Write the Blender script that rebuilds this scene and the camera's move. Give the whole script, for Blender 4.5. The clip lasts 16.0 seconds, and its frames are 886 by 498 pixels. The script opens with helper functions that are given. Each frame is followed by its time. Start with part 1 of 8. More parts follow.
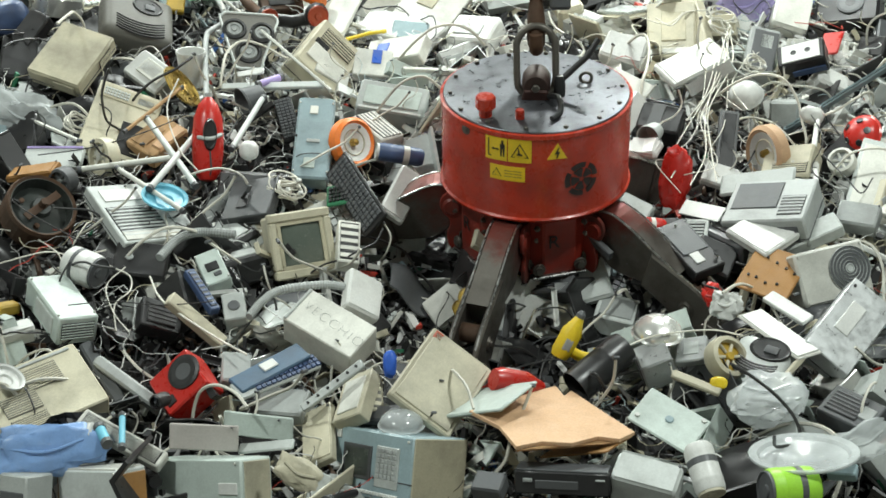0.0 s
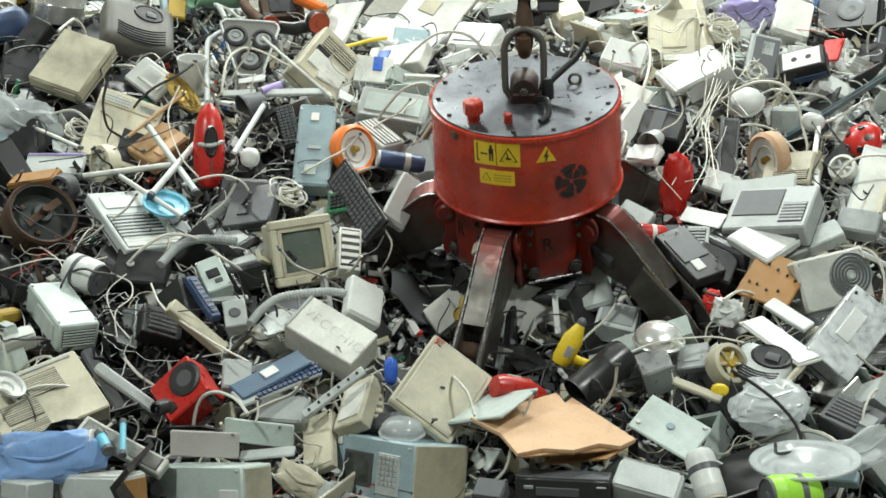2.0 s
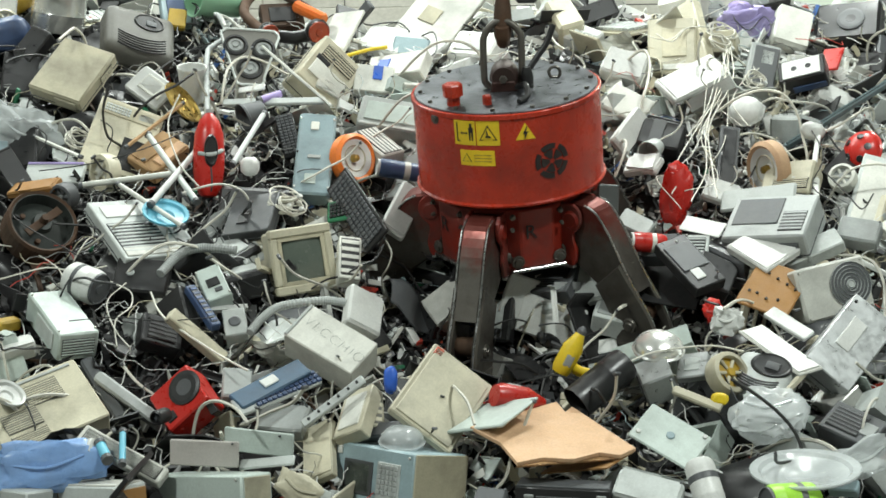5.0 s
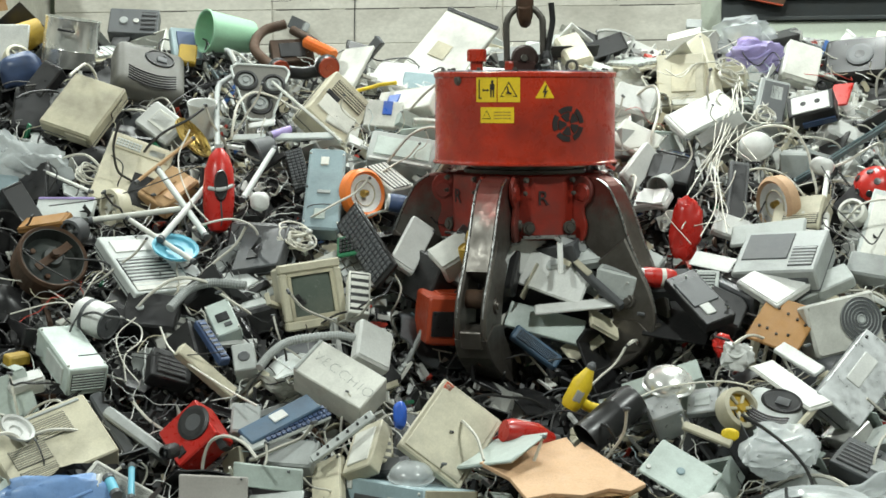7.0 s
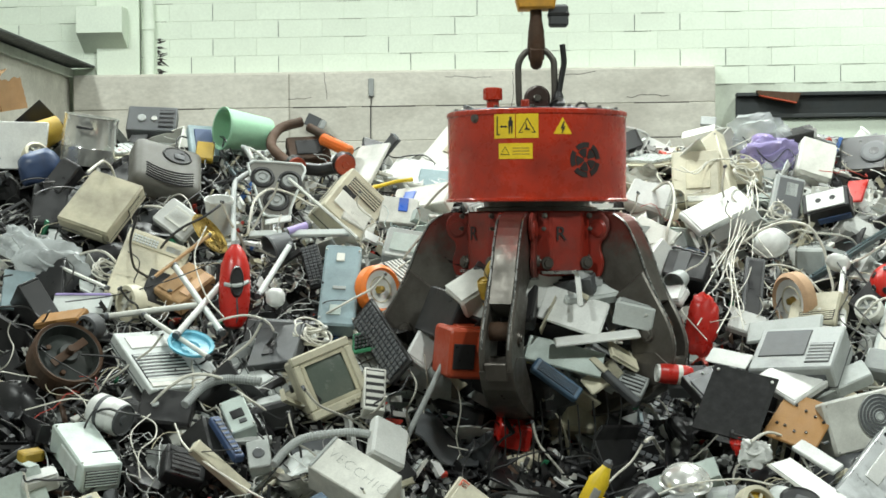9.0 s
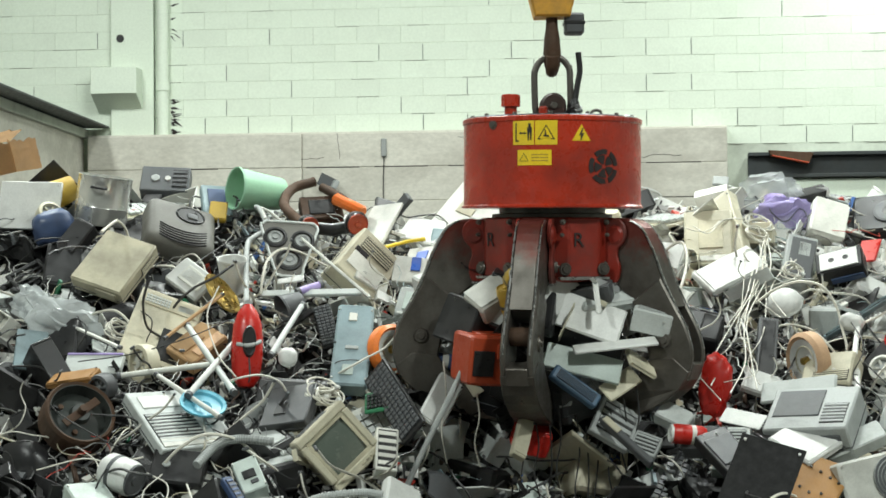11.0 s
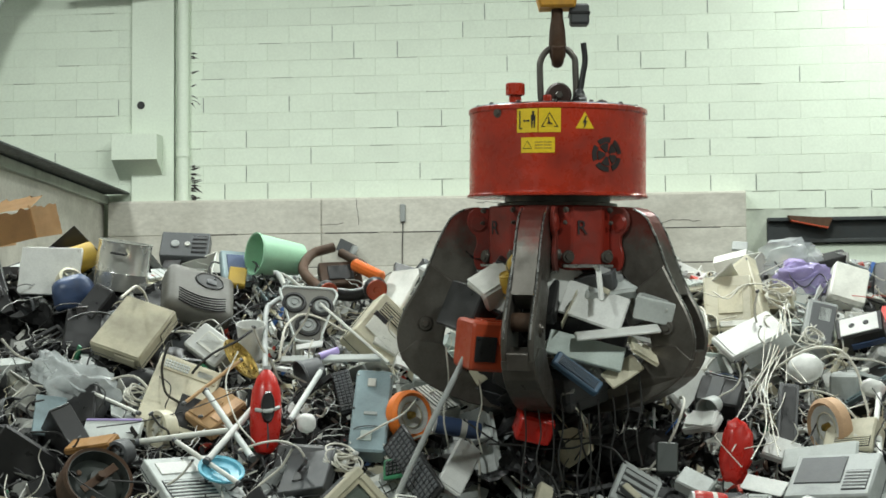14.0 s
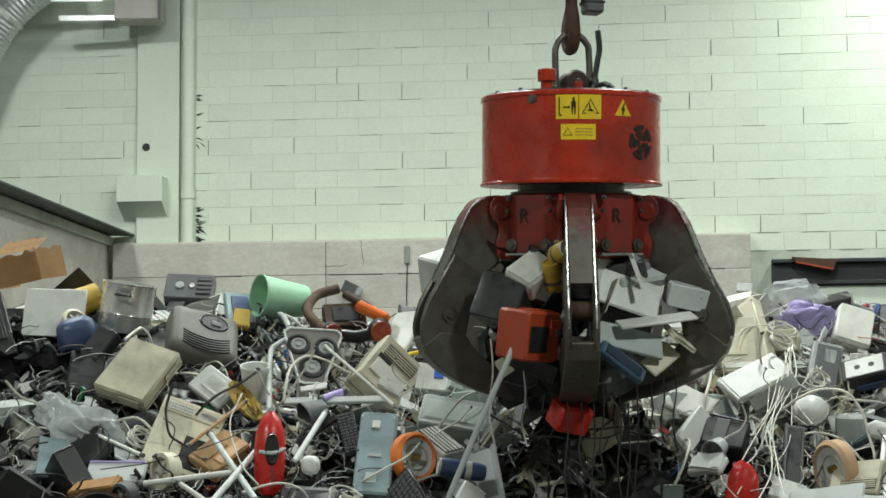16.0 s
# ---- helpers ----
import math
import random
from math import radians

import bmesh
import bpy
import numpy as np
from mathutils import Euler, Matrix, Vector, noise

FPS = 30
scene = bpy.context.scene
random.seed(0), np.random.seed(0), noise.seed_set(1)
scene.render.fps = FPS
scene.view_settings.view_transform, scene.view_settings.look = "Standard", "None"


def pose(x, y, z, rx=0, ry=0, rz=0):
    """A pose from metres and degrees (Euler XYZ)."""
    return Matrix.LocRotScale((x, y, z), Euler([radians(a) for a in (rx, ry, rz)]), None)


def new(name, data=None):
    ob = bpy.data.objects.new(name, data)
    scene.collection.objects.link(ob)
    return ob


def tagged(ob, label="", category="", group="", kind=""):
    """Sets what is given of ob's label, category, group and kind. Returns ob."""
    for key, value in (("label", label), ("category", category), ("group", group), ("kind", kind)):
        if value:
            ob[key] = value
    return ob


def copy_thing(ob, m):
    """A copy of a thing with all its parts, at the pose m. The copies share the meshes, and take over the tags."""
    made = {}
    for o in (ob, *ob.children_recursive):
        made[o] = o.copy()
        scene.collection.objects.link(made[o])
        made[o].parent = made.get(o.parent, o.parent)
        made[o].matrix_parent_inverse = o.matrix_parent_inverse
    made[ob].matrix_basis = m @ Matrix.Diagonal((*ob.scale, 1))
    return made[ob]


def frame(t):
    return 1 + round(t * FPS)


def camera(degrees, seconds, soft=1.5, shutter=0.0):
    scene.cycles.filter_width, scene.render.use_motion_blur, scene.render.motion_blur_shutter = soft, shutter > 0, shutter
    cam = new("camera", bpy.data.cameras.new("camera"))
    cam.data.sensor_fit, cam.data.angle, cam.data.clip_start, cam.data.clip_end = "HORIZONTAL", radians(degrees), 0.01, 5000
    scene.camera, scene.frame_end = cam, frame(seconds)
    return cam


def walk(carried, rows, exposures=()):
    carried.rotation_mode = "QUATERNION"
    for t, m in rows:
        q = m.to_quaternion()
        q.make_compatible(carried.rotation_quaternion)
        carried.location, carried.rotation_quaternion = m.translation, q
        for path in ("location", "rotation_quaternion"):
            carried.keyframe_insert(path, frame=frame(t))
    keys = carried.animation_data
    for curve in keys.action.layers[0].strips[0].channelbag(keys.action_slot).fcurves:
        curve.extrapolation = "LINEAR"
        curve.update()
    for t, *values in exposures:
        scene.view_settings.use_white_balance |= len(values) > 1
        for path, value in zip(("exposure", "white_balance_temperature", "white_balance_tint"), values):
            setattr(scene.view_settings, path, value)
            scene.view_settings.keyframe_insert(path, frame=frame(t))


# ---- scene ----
# camera on a tripod, panning and tilting
ROLL = -0.5
cam = camera(30.762, 16.0, soft=1.65)
walk(cam, [
    (0, pose(0, 0, 2.5, 83.803, 0, -1.953) @ pose(0, 0, 0, 0, 0, ROLL)),
    (0.5, pose(0, 0, 2.5, 83.828, 0, -1.944) @ pose(0, 0, 0, 0, 0, ROLL)),
    (1, pose(0, 0, 2.5, 83.892, 0, -1.944) @ pose(0, 0, 0, 0, 0, ROLL)),
    (1.5, pose(0, 0, 2.5, 83.968, 0, -1.939) @ pose(0, 0, 0, 0, 0, ROLL)),
    (2, pose(0, 0, 2.5, 84.048, 0, -1.921) @ pose(0, 0, 0, 0, 0, ROLL)),
    (2.5, pose(0, 0, 2.5, 84.121, 0, -1.931) @ pose(0, 0, 0, 0, 0, ROLL)),
    (3, pose(0, 0, 2.5, 84.198, 0, -1.928) @ pose(0, 0, 0, 0, 0, ROLL)),
    (3.5, pose(0, 0, 2.5, 84.259, 0, -1.929) @ pose(0, 0, 0, 0, 0, ROLL)),
    (4, pose(0, 0, 2.5, 84.312, 0, -1.935) @ pose(0, 0, 0, 0, 0, ROLL)),
    (6.5, pose(0, 0, 2.5, 84.679, 0, -1.830) @ pose(0, 0, 0, 0, 0, ROLL)),
    (7, pose(0, 0, 2.5, 85.614, 0, -1.601) @ pose(0, 0, 0, 0, 0, ROLL)),
    (7.5, pose(0, 0, 2.5, 86.812, 0, -1.387) @ pose(0, 0, 0, 0, 0, ROLL)),
    (8, pose(0, 0, 2.5, 87.598, 0, -1.269) @ pose(0, 0, 0, 0, 0, ROLL)),
    (8.5, pose(0, 0, 2.5, 88.361, 0, -1.177) @ pose(0, 0, 0, 0, 0, ROLL)),
    (11, pose(0, 0, 2.5, 91.166, 0, -0.650) @ pose(0, 0, 0, 0, 0, ROLL)),
    (11.5, pose(0, 0, 2.5, 91.701, 0, -0.573) @ pose(0, 0, 0, 0, 0, ROLL)),
    (12, pose(0, 0, 2.5, 92.100, 0, -0.551) @ pose(0, 0, 0, 0, 0, ROLL)),
    (12.5, pose(0, 0, 2.5, 92.421, 0, -0.542) @ pose(0, 0, 0, 0, 0, ROLL)),
    (13, pose(0, 0, 2.5, 92.782, 0, -0.500) @ pose(0, 0, 0, 0, 0, ROLL)),
    (13.5, pose(0, 0, 2.5, 93.151, 0, -0.258) @ pose(0, 0, 0, 0, 0, ROLL)),
    (14, pose(0, 0, 2.5, 93.500, 0, 0.000) @ pose(0, 0, 0, 0, 0, ROLL)),
    (14.5, pose(0, 0, 2.5, 93.845, 0, 0.122) @ pose(0, 0, 0, 0, 0, ROLL)),
    (15, pose(0, 0, 2.5, 94.185, 0, 0.175) @ pose(0, 0, 0, 0, 0, ROLL)),
    (15.5, pose(0, 0, 2.5, 94.553, 0, 0.167) @ pose(0, 0, 0, 0, 0, ROLL)),
    (16, pose(0, 0, 2.5, 94.979, 0, 0.146) @ pose(0, 0, 0, 0, 0, ROLL)),
], exposures=[(0, 0.0), (8, 0.0), (11, -0.05), (12, -0.20), (14, -0.26), (16, -0.47)])
GRAB_ROWS = [
    (0, pose(0.798, 8.686, 1.975, 25.176, 1.484, -6.330)),
    (0.5, pose(0.764, 8.648, 1.995, 26.504, 0.220, -7.290)),
    (1, pose(0.775, 8.635, 1.991, 25.585, 0.555, -7.752)),
    (1.5, pose(0.758, 8.639, 1.991, 25.052, 0.007, -8.269)),
    (2, pose(0.753, 8.668, 1.996, 25.433, -0.495, -7.628)),
    (2.5, pose(0.762, 8.652, 2.005, 26.064, -0.745, -7.990)),
    (3, pose(0.731, 8.655, 1.990, 24.523, -1.397, -8.111)),
    (3.5, pose(0.654, 8.625, 2.006, 25.597, -4.739, -8.104)),
    (4, pose(0.652, 8.626, 1.999, 23.552, -3.991, -9.155)),
    (6.5, pose(0.708, 8.961, 2.255, 5.265, 0.213, -7.218)),
    (7, pose(0.712, 8.994, 2.314, 1.201, 0.587, -6.406)),
    (7.5, pose(0.692, 9.041, 2.381, -2.753, -0.017, -3.434)),
    (8, pose(0.703, 9.076, 2.474, 0.424, 0.055, -4.736)),
    (8.5, pose(0.703, 9.072, 2.555, 0.146, 0.141, -3.673)),
    (11, pose(0.724, 9.115, 2.932, 1.979, 0.497, -0.261)),
    (11.5, pose(0.737, 9.119, 3.006, 2.265, 0.233, -0.684)),
    (12, pose(0.727, 9.123, 3.078, 1.959, 0.517, -0.897)),
    (12.5, pose(0.700, 9.093, 3.145, 2.865, 0.585, -1.840)),
    (13, pose(0.665, 9.125, 3.227, 3.142, 0.918, -1.844)),
    (13.5, pose(0.653, 9.086, 3.290, 3.179, 0.793, -3.070)),
    (14, pose(0.653, 9.124, 3.364, 3.154, 0.897, -1.070)),
    (14.5, pose(0.694, 9.135, 3.448, 4.519, 0.418, 0.219)),
    (15, pose(0.725, 9.130, 3.525, 5.186, 0.032, 4.683)),
    (15.5, pose(0.729, 9.093, 3.590, 3.951, -0.639, 10.018)),
    (16, pose(0.701, 9.008, 3.654, 4.522, -0.748, 15.456)),
]

# ---- light: high-bay hall lamps, no daylight ----
world = bpy.data.worlds.new("hall_air")
scene.world = world
world.use_nodes = True
world.node_tree.nodes["Background"].inputs[0].default_value = (0.85, 0.95, 0.9, 1)
world.node_tree.nodes["Background"].inputs[1].default_value = 0.004


def hall_lamp(x, y, z, power, size, colour=(0.93, 1.0, 0.95)):
    lamp = bpy.data.lights.new("high_bay_lamp", "AREA")
    lamp.shape, lamp.size, lamp.energy, lamp.color = "DISK", size, power, colour
    new("high_bay_lamp", lamp).matrix_world = pose(x, y, z)


for lx, ly, power in ((-5.0, 3.0, 580), (4.0, 3.5, 560), (-4.6, 12.8, 390), (2.5, 11.0, 440), (5.6, 15.6, 330), (-1.0, 12.6, 370)):
    hall_lamp(lx, ly, 8.3, power, 2.0 if ly == 12.6 else 0.9)

# ---- materials ----
MATS = {}


def surface(name, colour, rough=0.5, metal=0.0, grain=18.0, vary=0.09, dirt=0.35, dirt_colour=(0.055, 0.05, 0.042), bump=0.15, spread=0.22, flecks=0.0, fleck_colour=(0.3, 0.12, 0.05), stretch=(1, 1, 1)):
    """A worn surface: fine grain, large stains, grime with a shape of its own, small differences from piece to piece."""
    if name in MATS:
        return MATS[name]
    m = bpy.data.materials.new(name)
    m.use_nodes = True
    nt = m.node_tree
    bsdf = nt.nodes["Principled BSDF"]
    link = nt.links.new

    def node(kind, **values):
        n = nt.nodes.new(kind)
        for k, v in values.items():
            n.inputs[k].default_value = v
        return n

    def mix(fac, a, b, blend="MIX"):
        n = nt.nodes.new("ShaderNodeMix")
        n.data_type, n.blend_type = "RGBA", blend
        for sock, v in ((n.inputs[0], fac), (n.inputs[6], a), (n.inputs[7], b)):
            if isinstance(v, (int, float)):
                sock.default_value = v
            elif isinstance(v, tuple):
                sock.default_value = (*v, 1)
            else:
                link(v, sock)
        return n.outputs[2]

    def ramp(src, lo, hi, a=0.0, b=1.0):
        n = nt.nodes.new("ShaderNodeMapRange")
        n.inputs["From Min"].default_value, n.inputs["From Max"].default_value = lo, hi
        n.inputs["To Min"].default_value, n.inputs["To Max"].default_value = a, b
        link(src, n.inputs["Value"])
        return n.outputs["Result"]

    coords, info = nt.nodes.new("ShaderNodeTexCoord"), nt.nodes.new("ShaderNodeObjectInfo")
    shift = nt.nodes.new("ShaderNodeVectorMath")
    shift.operation = "ADD"
    scaled = nt.nodes.new("ShaderNodeMath")
    scaled.operation = "MULTIPLY"
    scaled.inputs[1].default_value = 37.0
    link(info.outputs["Random"], scaled.inputs[0])
    drawn = nt.nodes.new("ShaderNodeVectorMath")
    drawn.operation = "MULTIPLY"
    drawn.inputs[1].default_value = stretch
    link(coords.outputs["Object"], drawn.inputs[0])
    link(drawn.outputs[0], shift.inputs[0])
    link(scaled.outputs[0], shift.inputs[1])
    fine = node("ShaderNodeTexNoise", Scale=grain * 6, Detail=4.0, Roughness=0.65)
    wide = node("ShaderNodeTexNoise", Scale=grain * 0.22, Detail=6.0, Roughness=0.62)
    spots = node("ShaderNodeTexNoise", Scale=grain, Detail=5.0, Roughness=0.7)
    for n in (fine, wide, spots):
        link(shift.outputs[0], n.inputs["Vector"])
    dark = tuple(c * (1 - vary) for c in colour)
    light = tuple(min(1.0, c * (1 + vary * 0.6)) for c in colour)
    col = mix(ramp(fine.outputs["Fac"], 0.3, 0.7), dark, light)
    tone = ramp(info.outputs["Random"], 0, 1, 1 - spread, 1 + spread * 0.5)
    bright = nt.nodes.new("ShaderNodeVectorMath")
    bright.operation = "SCALE"
    link(col, bright.inputs[0])
    link(tone, bright.inputs["Scale"])
    stain = ramp(wide.outputs["Fac"], 0.45, 0.70, 0.0, dirt)
    col = mix(stain, bright.outputs[0], dirt_colour)
    speck = ramp(spots.outputs["Fac"], 0.62, 0.74, 0.0, dirt * 0.3)
    col = mix(speck, col, dirt_colour)
    if flecks:
        col = mix(ramp(spots.outputs["Color"], 0.58 - 0.1 * flecks, 0.62, 0.0, 1.0), col, fleck_colour)
    link(col, bsdf.inputs["Base Color"])
    bsdf.inputs["Metallic"].default_value = metal
    link(ramp(spots.outputs["Fac"], 0.3, 0.75, max(0.05, rough - 0.12), min(1.0, rough + 0.22)), bsdf.inputs["Roughness"])
    if bump:
        b = node("ShaderNodeBump", Strength=bump, Distance=0.004)
        link(spots.outputs["Fac"], b.inputs["Height"])
        link(b.outputs["Normal"], bsdf.inputs["Normal"])
    MATS[name] = m
    return m


def clear(name, colour, rough=0.1, alpha=0.35):
    """Thin clear plastic or glass."""
    if name in MATS:
        return MATS[name]
    m = surface(name, colour, rough, dirt=0.25, vary=0.05, spread=0.0)
    bsdf = m.node_tree.nodes["Principled BSDF"]
    bsdf.inputs["Alpha"].default_value = alpha
    return m


P = {
    "cream": surface("aged_cream_plastic", (0.60, 0.56, 0.42), 0.45, dirt=0.42),
    "beige": surface("beige_painted_steel", (0.50, 0.46, 0.33), 0.5, dirt=0.45),
    "white": surface("white_plastic", (0.69, 0.70, 0.67), 0.4, dirt=0.25),
    "offwhite": surface("dirty_white_plastic", (0.68, 0.68, 0.62), 0.45, dirt=0.35),
    "grey": surface("grey_plastic", (0.36, 0.38, 0.37), 0.5),
    "lightgrey": surface("light_grey_casing", (0.52, 0.55, 0.53), 0.45),
    "pinkgrey": surface("pinkish_grey_paint", (0.46, 0.43, 0.40), 0.5, dirt=0.2),
    "blackgreen": surface("dark_green_grey_plastic", (0.035, 0.042, 0.038), 0.45, dirt=0.3),
    "chrome": surface("bright_stainless_steel", (0.90, 0.90, 0.86), 0.20, 0.7, dirt=0.08, bump=0.3, grain=4),
    "taupe": surface("brown_grey_plastic", (0.17, 0.165, 0.145), 0.5),
    "darkgrey": surface("dark_grey_plastic", (0.085, 0.09, 0.095), 0.45),
    "black": surface("black_plastic", (0.016, 0.016, 0.017), 0.36, dirt=0.2, dirt_colour=(0.06, 0.056, 0.05)),
    "bluegrey": surface("blue_grey_painted_steel", (0.30, 0.40, 0.43), 0.4, dirt=0.35),
    "palegreen": surface("pale_green_grey_paint", (0.50, 0.57, 0.53), 0.42, dirt=0.3),
    "navy": surface("navy_blue_plastic", (0.05, 0.09, 0.2), 0.4),
    "blue": surface("slate_blue_casing", (0.065, 0.125, 0.20), 0.45),
    "brightblue": surface("bright_blue_plastic", (0.03, 0.12, 0.55), 0.35),
    "skyblue": surface("sky_blue_plastic", (0.16, 0.52, 0.68), 0.4, dirt=0.15),
    "red": surface("red_plastic", (0.55, 0.022, 0.014), 0.3, dirt=0.15),
    "redorange": surface("orange_red_plastic", (0.45, 0.06, 0.018), 0.35, dirt=0.2),
    "orange": surface("orange_plastic", (0.80, 0.20, 0.03), 0.4, dirt=0.15),
    "ochre": surface("ochre_plastic", (0.55, 0.36, 0.04), 0.45),
    "yellow": surface("yellow_plastic", (0.80, 0.58, 0.02), 0.4, dirt=0.15),
    "mint": surface("mint_green_plastic", (0.38, 0.68, 0.46), 0.45, dirt=0.15),
    "lime": surface("lime_green_plastic", (0.36, 0.72, 0.05), 0.4, dirt=0.1),
    "green": surface("green_circuit_board", (0.03, 0.20, 0.09), 0.4),
    "lilac": surface("lilac_plastic", (0.45, 0.36, 0.70), 0.4),
    "steel": surface("scratched_bare_steel", (0.70, 0.70, 0.66), 0.36, 0.55, dirt=0.12),
    "galv": surface("galvanised_sheet", (0.60, 0.62, 0.62), 0.33, 0.65, dirt=0.05),
    "brass": surface("tarnished_brass", (0.52, 0.36, 0.10), 0.3, 0.9, dirt=0.4),
    "rust": surface("rusty_steel", (0.085, 0.045, 0.025), 0.75, 0.3, dirt=0.5),
    "card": surface("brown_cardboard", (0.50, 0.31, 0.15), 0.85, dirt=0.2),
    "wood": surface("tan_particle_board", (0.58, 0.37, 0.22), 0.7, dirt=0.12, vary=0.12),
    "oak": surface("orange_brown_board", (0.36, 0.18, 0.05), 0.6, dirt=0.25),
    "screen": surface("dusty_picture_tube", (0.10, 0.12, 0.10), 0.15, dirt=0.4, dirt_colour=(0.22, 0.22, 0.18)),
    "cable": surface("pale_cable", (0.66, 0.64, 0.56), 0.5, bump=0),
    "darkcable": surface("black_cable", (0.03, 0.03, 0.03), 0.45, bump=0),
    "mix": surface("mixed_scrap", (0.30, 0.30, 0.28), 0.6, dirt=0.6, spread=0.9),
    "film": clear("clear_dirty_plastic", (0.70, 0.74, 0.74), 0.15, 0.45),
    "bluefilm": clear("blue_plastic_bag", (0.26, 0.44, 0.78), 0.3, 0.75),
    "purplefilm": clear("lilac_plastic_film", (0.52, 0.45, 0.80), 0.2, 0.6),
    # near-black: the shade between the pieces is put into this colour
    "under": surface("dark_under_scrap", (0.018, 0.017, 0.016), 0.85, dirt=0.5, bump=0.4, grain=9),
    "drumred": surface("scratched_red_machine_paint", (0.46, 0.034, 0.012), 0.26, dirt=0.55, dirt_colour=(0.05, 0.012, 0.01), grain=11, spread=0.0, flecks=0.0),
    "armred": surface("worn_red_paint_on_steel", (0.24, 0.02, 0.010), 0.42, dirt=0.7, dirt_colour=(0.055, 0.04, 0.035), grain=14, spread=0.0),
    "armsteel": surface("worn_dark_grey_steel", (0.125, 0.115, 0.10), 0.38, 0.55, dirt=0.75, dirt_colour=(0.034, 0.024, 0.019), grain=12, spread=0.0),
    "lugdark": surface("rusty_dark_lug", (0.05, 0.022, 0.018), 0.5, 0.4, dirt=0.5, spread=0.0),
    "polished": surface("rubbed_bright_steel", (0.45, 0.45, 0.44), 0.25, 0.95, dirt=0.3, spread=0.0),
    "topsteel": surface("oily_grey_top_plate", (0.15, 0.155, 0.17), 0.34, 0.75, dirt=0.8, dirt_colour=(0.03, 0.03, 0.032), grain=16, spread=0.0),
    "soot": surface("black_stencil_paint", (0.02, 0.014, 0.013), 0.6, dirt=0.0, spread=0.0),
    "matteblack": surface("matt_black_sheet", (0.008, 0.008, 0.008), 0.85, dirt=0.0, spread=0.0),
    "sticker": surface("yellow_warning_sticker", (0.86, 0.60, 0.02), 0.4, dirt=0.12, spread=0.0, bump=0),
    "hookyellow": surface("chipped_yellow_hook_block", (0.60, 0.30, 0.03), 0.5, dirt=0.7, spread=0.0),
    "blockwall": surface("painted_concrete_block", (0.70, 0.775, 0.655), 0.65, grain=7, vary=0.07, dirt=0.12, dirt_colour=(0.40, 0.41, 0.36), spread=0.03, bump=0.5),
    "mortar": surface("painted_mortar_joint", (0.62, 0.68, 0.575), 0.8, grain=4, dirt=0.75, dirt_colour=(0.25, 0.26, 0.22), spread=0.0),
    "concrete": surface("grey_board_marked_concrete", (0.63, 0.61, 0.535), 0.85, grain=4, vary=0.14, dirt=0.7, dirt_colour=(0.27, 0.25, 0.21), spread=0.10, bump=0.7, stretch=(0.75, 1.0, 1.3)),
    "floor": surface("oily_concrete_floor", (0.16, 0.155, 0.145), 0.7, grain=2, dirt=0.6, spread=0.0),
    "beam": surface("dark_painted_steel_beam", (0.05, 0.058, 0.06), 0.5, 0.3),
    "palebeam": surface("dusty_pale_beam_paint", (0.52, 0.56, 0.48), 0.7, grain=6, dirt=0.6, dirt_colour=(0.16, 0.15, 0.13), spread=0.0),
    "hallwall": surface("pale_painted_hall_wall", (0.50, 0.52, 0.48), 0.8, grain=2),
    "ceil": surface("pale_hall_ceiling", (0.34, 0.35, 0.34), 0.8, grain=2),
}



def worn_claw_paint():
    """Rubbed grey steel that keeps red paint towards the hub, with a ragged edge."""
    m = P["armsteel"].copy()
    m.name = "rubbed_claw_steel"
    nt = m.node_tree
    bsdf = nt.nodes["Principled BSDF"]
    base = bsdf.inputs["Base Color"].links[0].from_socket
    coords, split = nt.nodes.new("ShaderNodeTexCoord"), nt.nodes.new("ShaderNodeSeparateXYZ")
    rag = nt.nodes.new("ShaderNodeTexNoise")
    rag.inputs["Scale"].default_value, rag.inputs["Detail"].default_value, rag.inputs["Roughness"].default_value = 7.0, 8.0, 0.7
    add = nt.nodes.new("ShaderNodeMath")
    add.operation = "MULTIPLY_ADD"
    add.inputs[1].default_value = 0.55
    edge, mix = nt.nodes.new("ShaderNodeMapRange"), nt.nodes.new("ShaderNodeMix")
    edge.inputs["From Min"].default_value, edge.inputs["From Max"].default_value, edge.inputs["To Max"].default_value = 0.12, 0.30, 0.8
    mix.data_type = "RGBA"
    mix.inputs[7].default_value = (0.15, 0.017, 0.010, 1)
    nt.links.new(coords.outputs["Object"], split.inputs[0])
    nt.links.new(coords.outputs["Object"], rag.inputs["Vector"])
    nt.links.new(rag.outputs["Fac"], add.inputs[0])
    nt.links.new(split.outputs["Z"], add.inputs[2])
    nt.links.new(add.outputs[0], edge.inputs["Value"])
    nt.links.new(edge.outputs[0], mix.inputs[0])
    nt.links.new(base, mix.inputs[6])
    nt.links.new(mix.outputs[2], bsdf.inputs["Base Color"])
    return m


P["clawsteel"] = worn_claw_paint()

# ---- mesh helpers ----
I4 = Matrix.Identity(4)


def part(name, bm, material, parent, label="", at=None, smooth=False):
    """Link a bmesh as one mesh object under a thing or a part."""
    me = bpy.data.meshes.new(name)
    bm.normal_update()
    bm.to_mesh(me)
    bm.free()
    me.materials.append(material)
    if smooth:
        me.polygons.foreach_set("use_smooth", [True] * len(me.polygons))
        me.set_sharp_from_angle(angle=radians(38))
    ob = new(name, me)
    ob.parent = parent
    if at is not None:
        ob.matrix_basis = at
    if label:
        tagged(ob, label)
    return ob


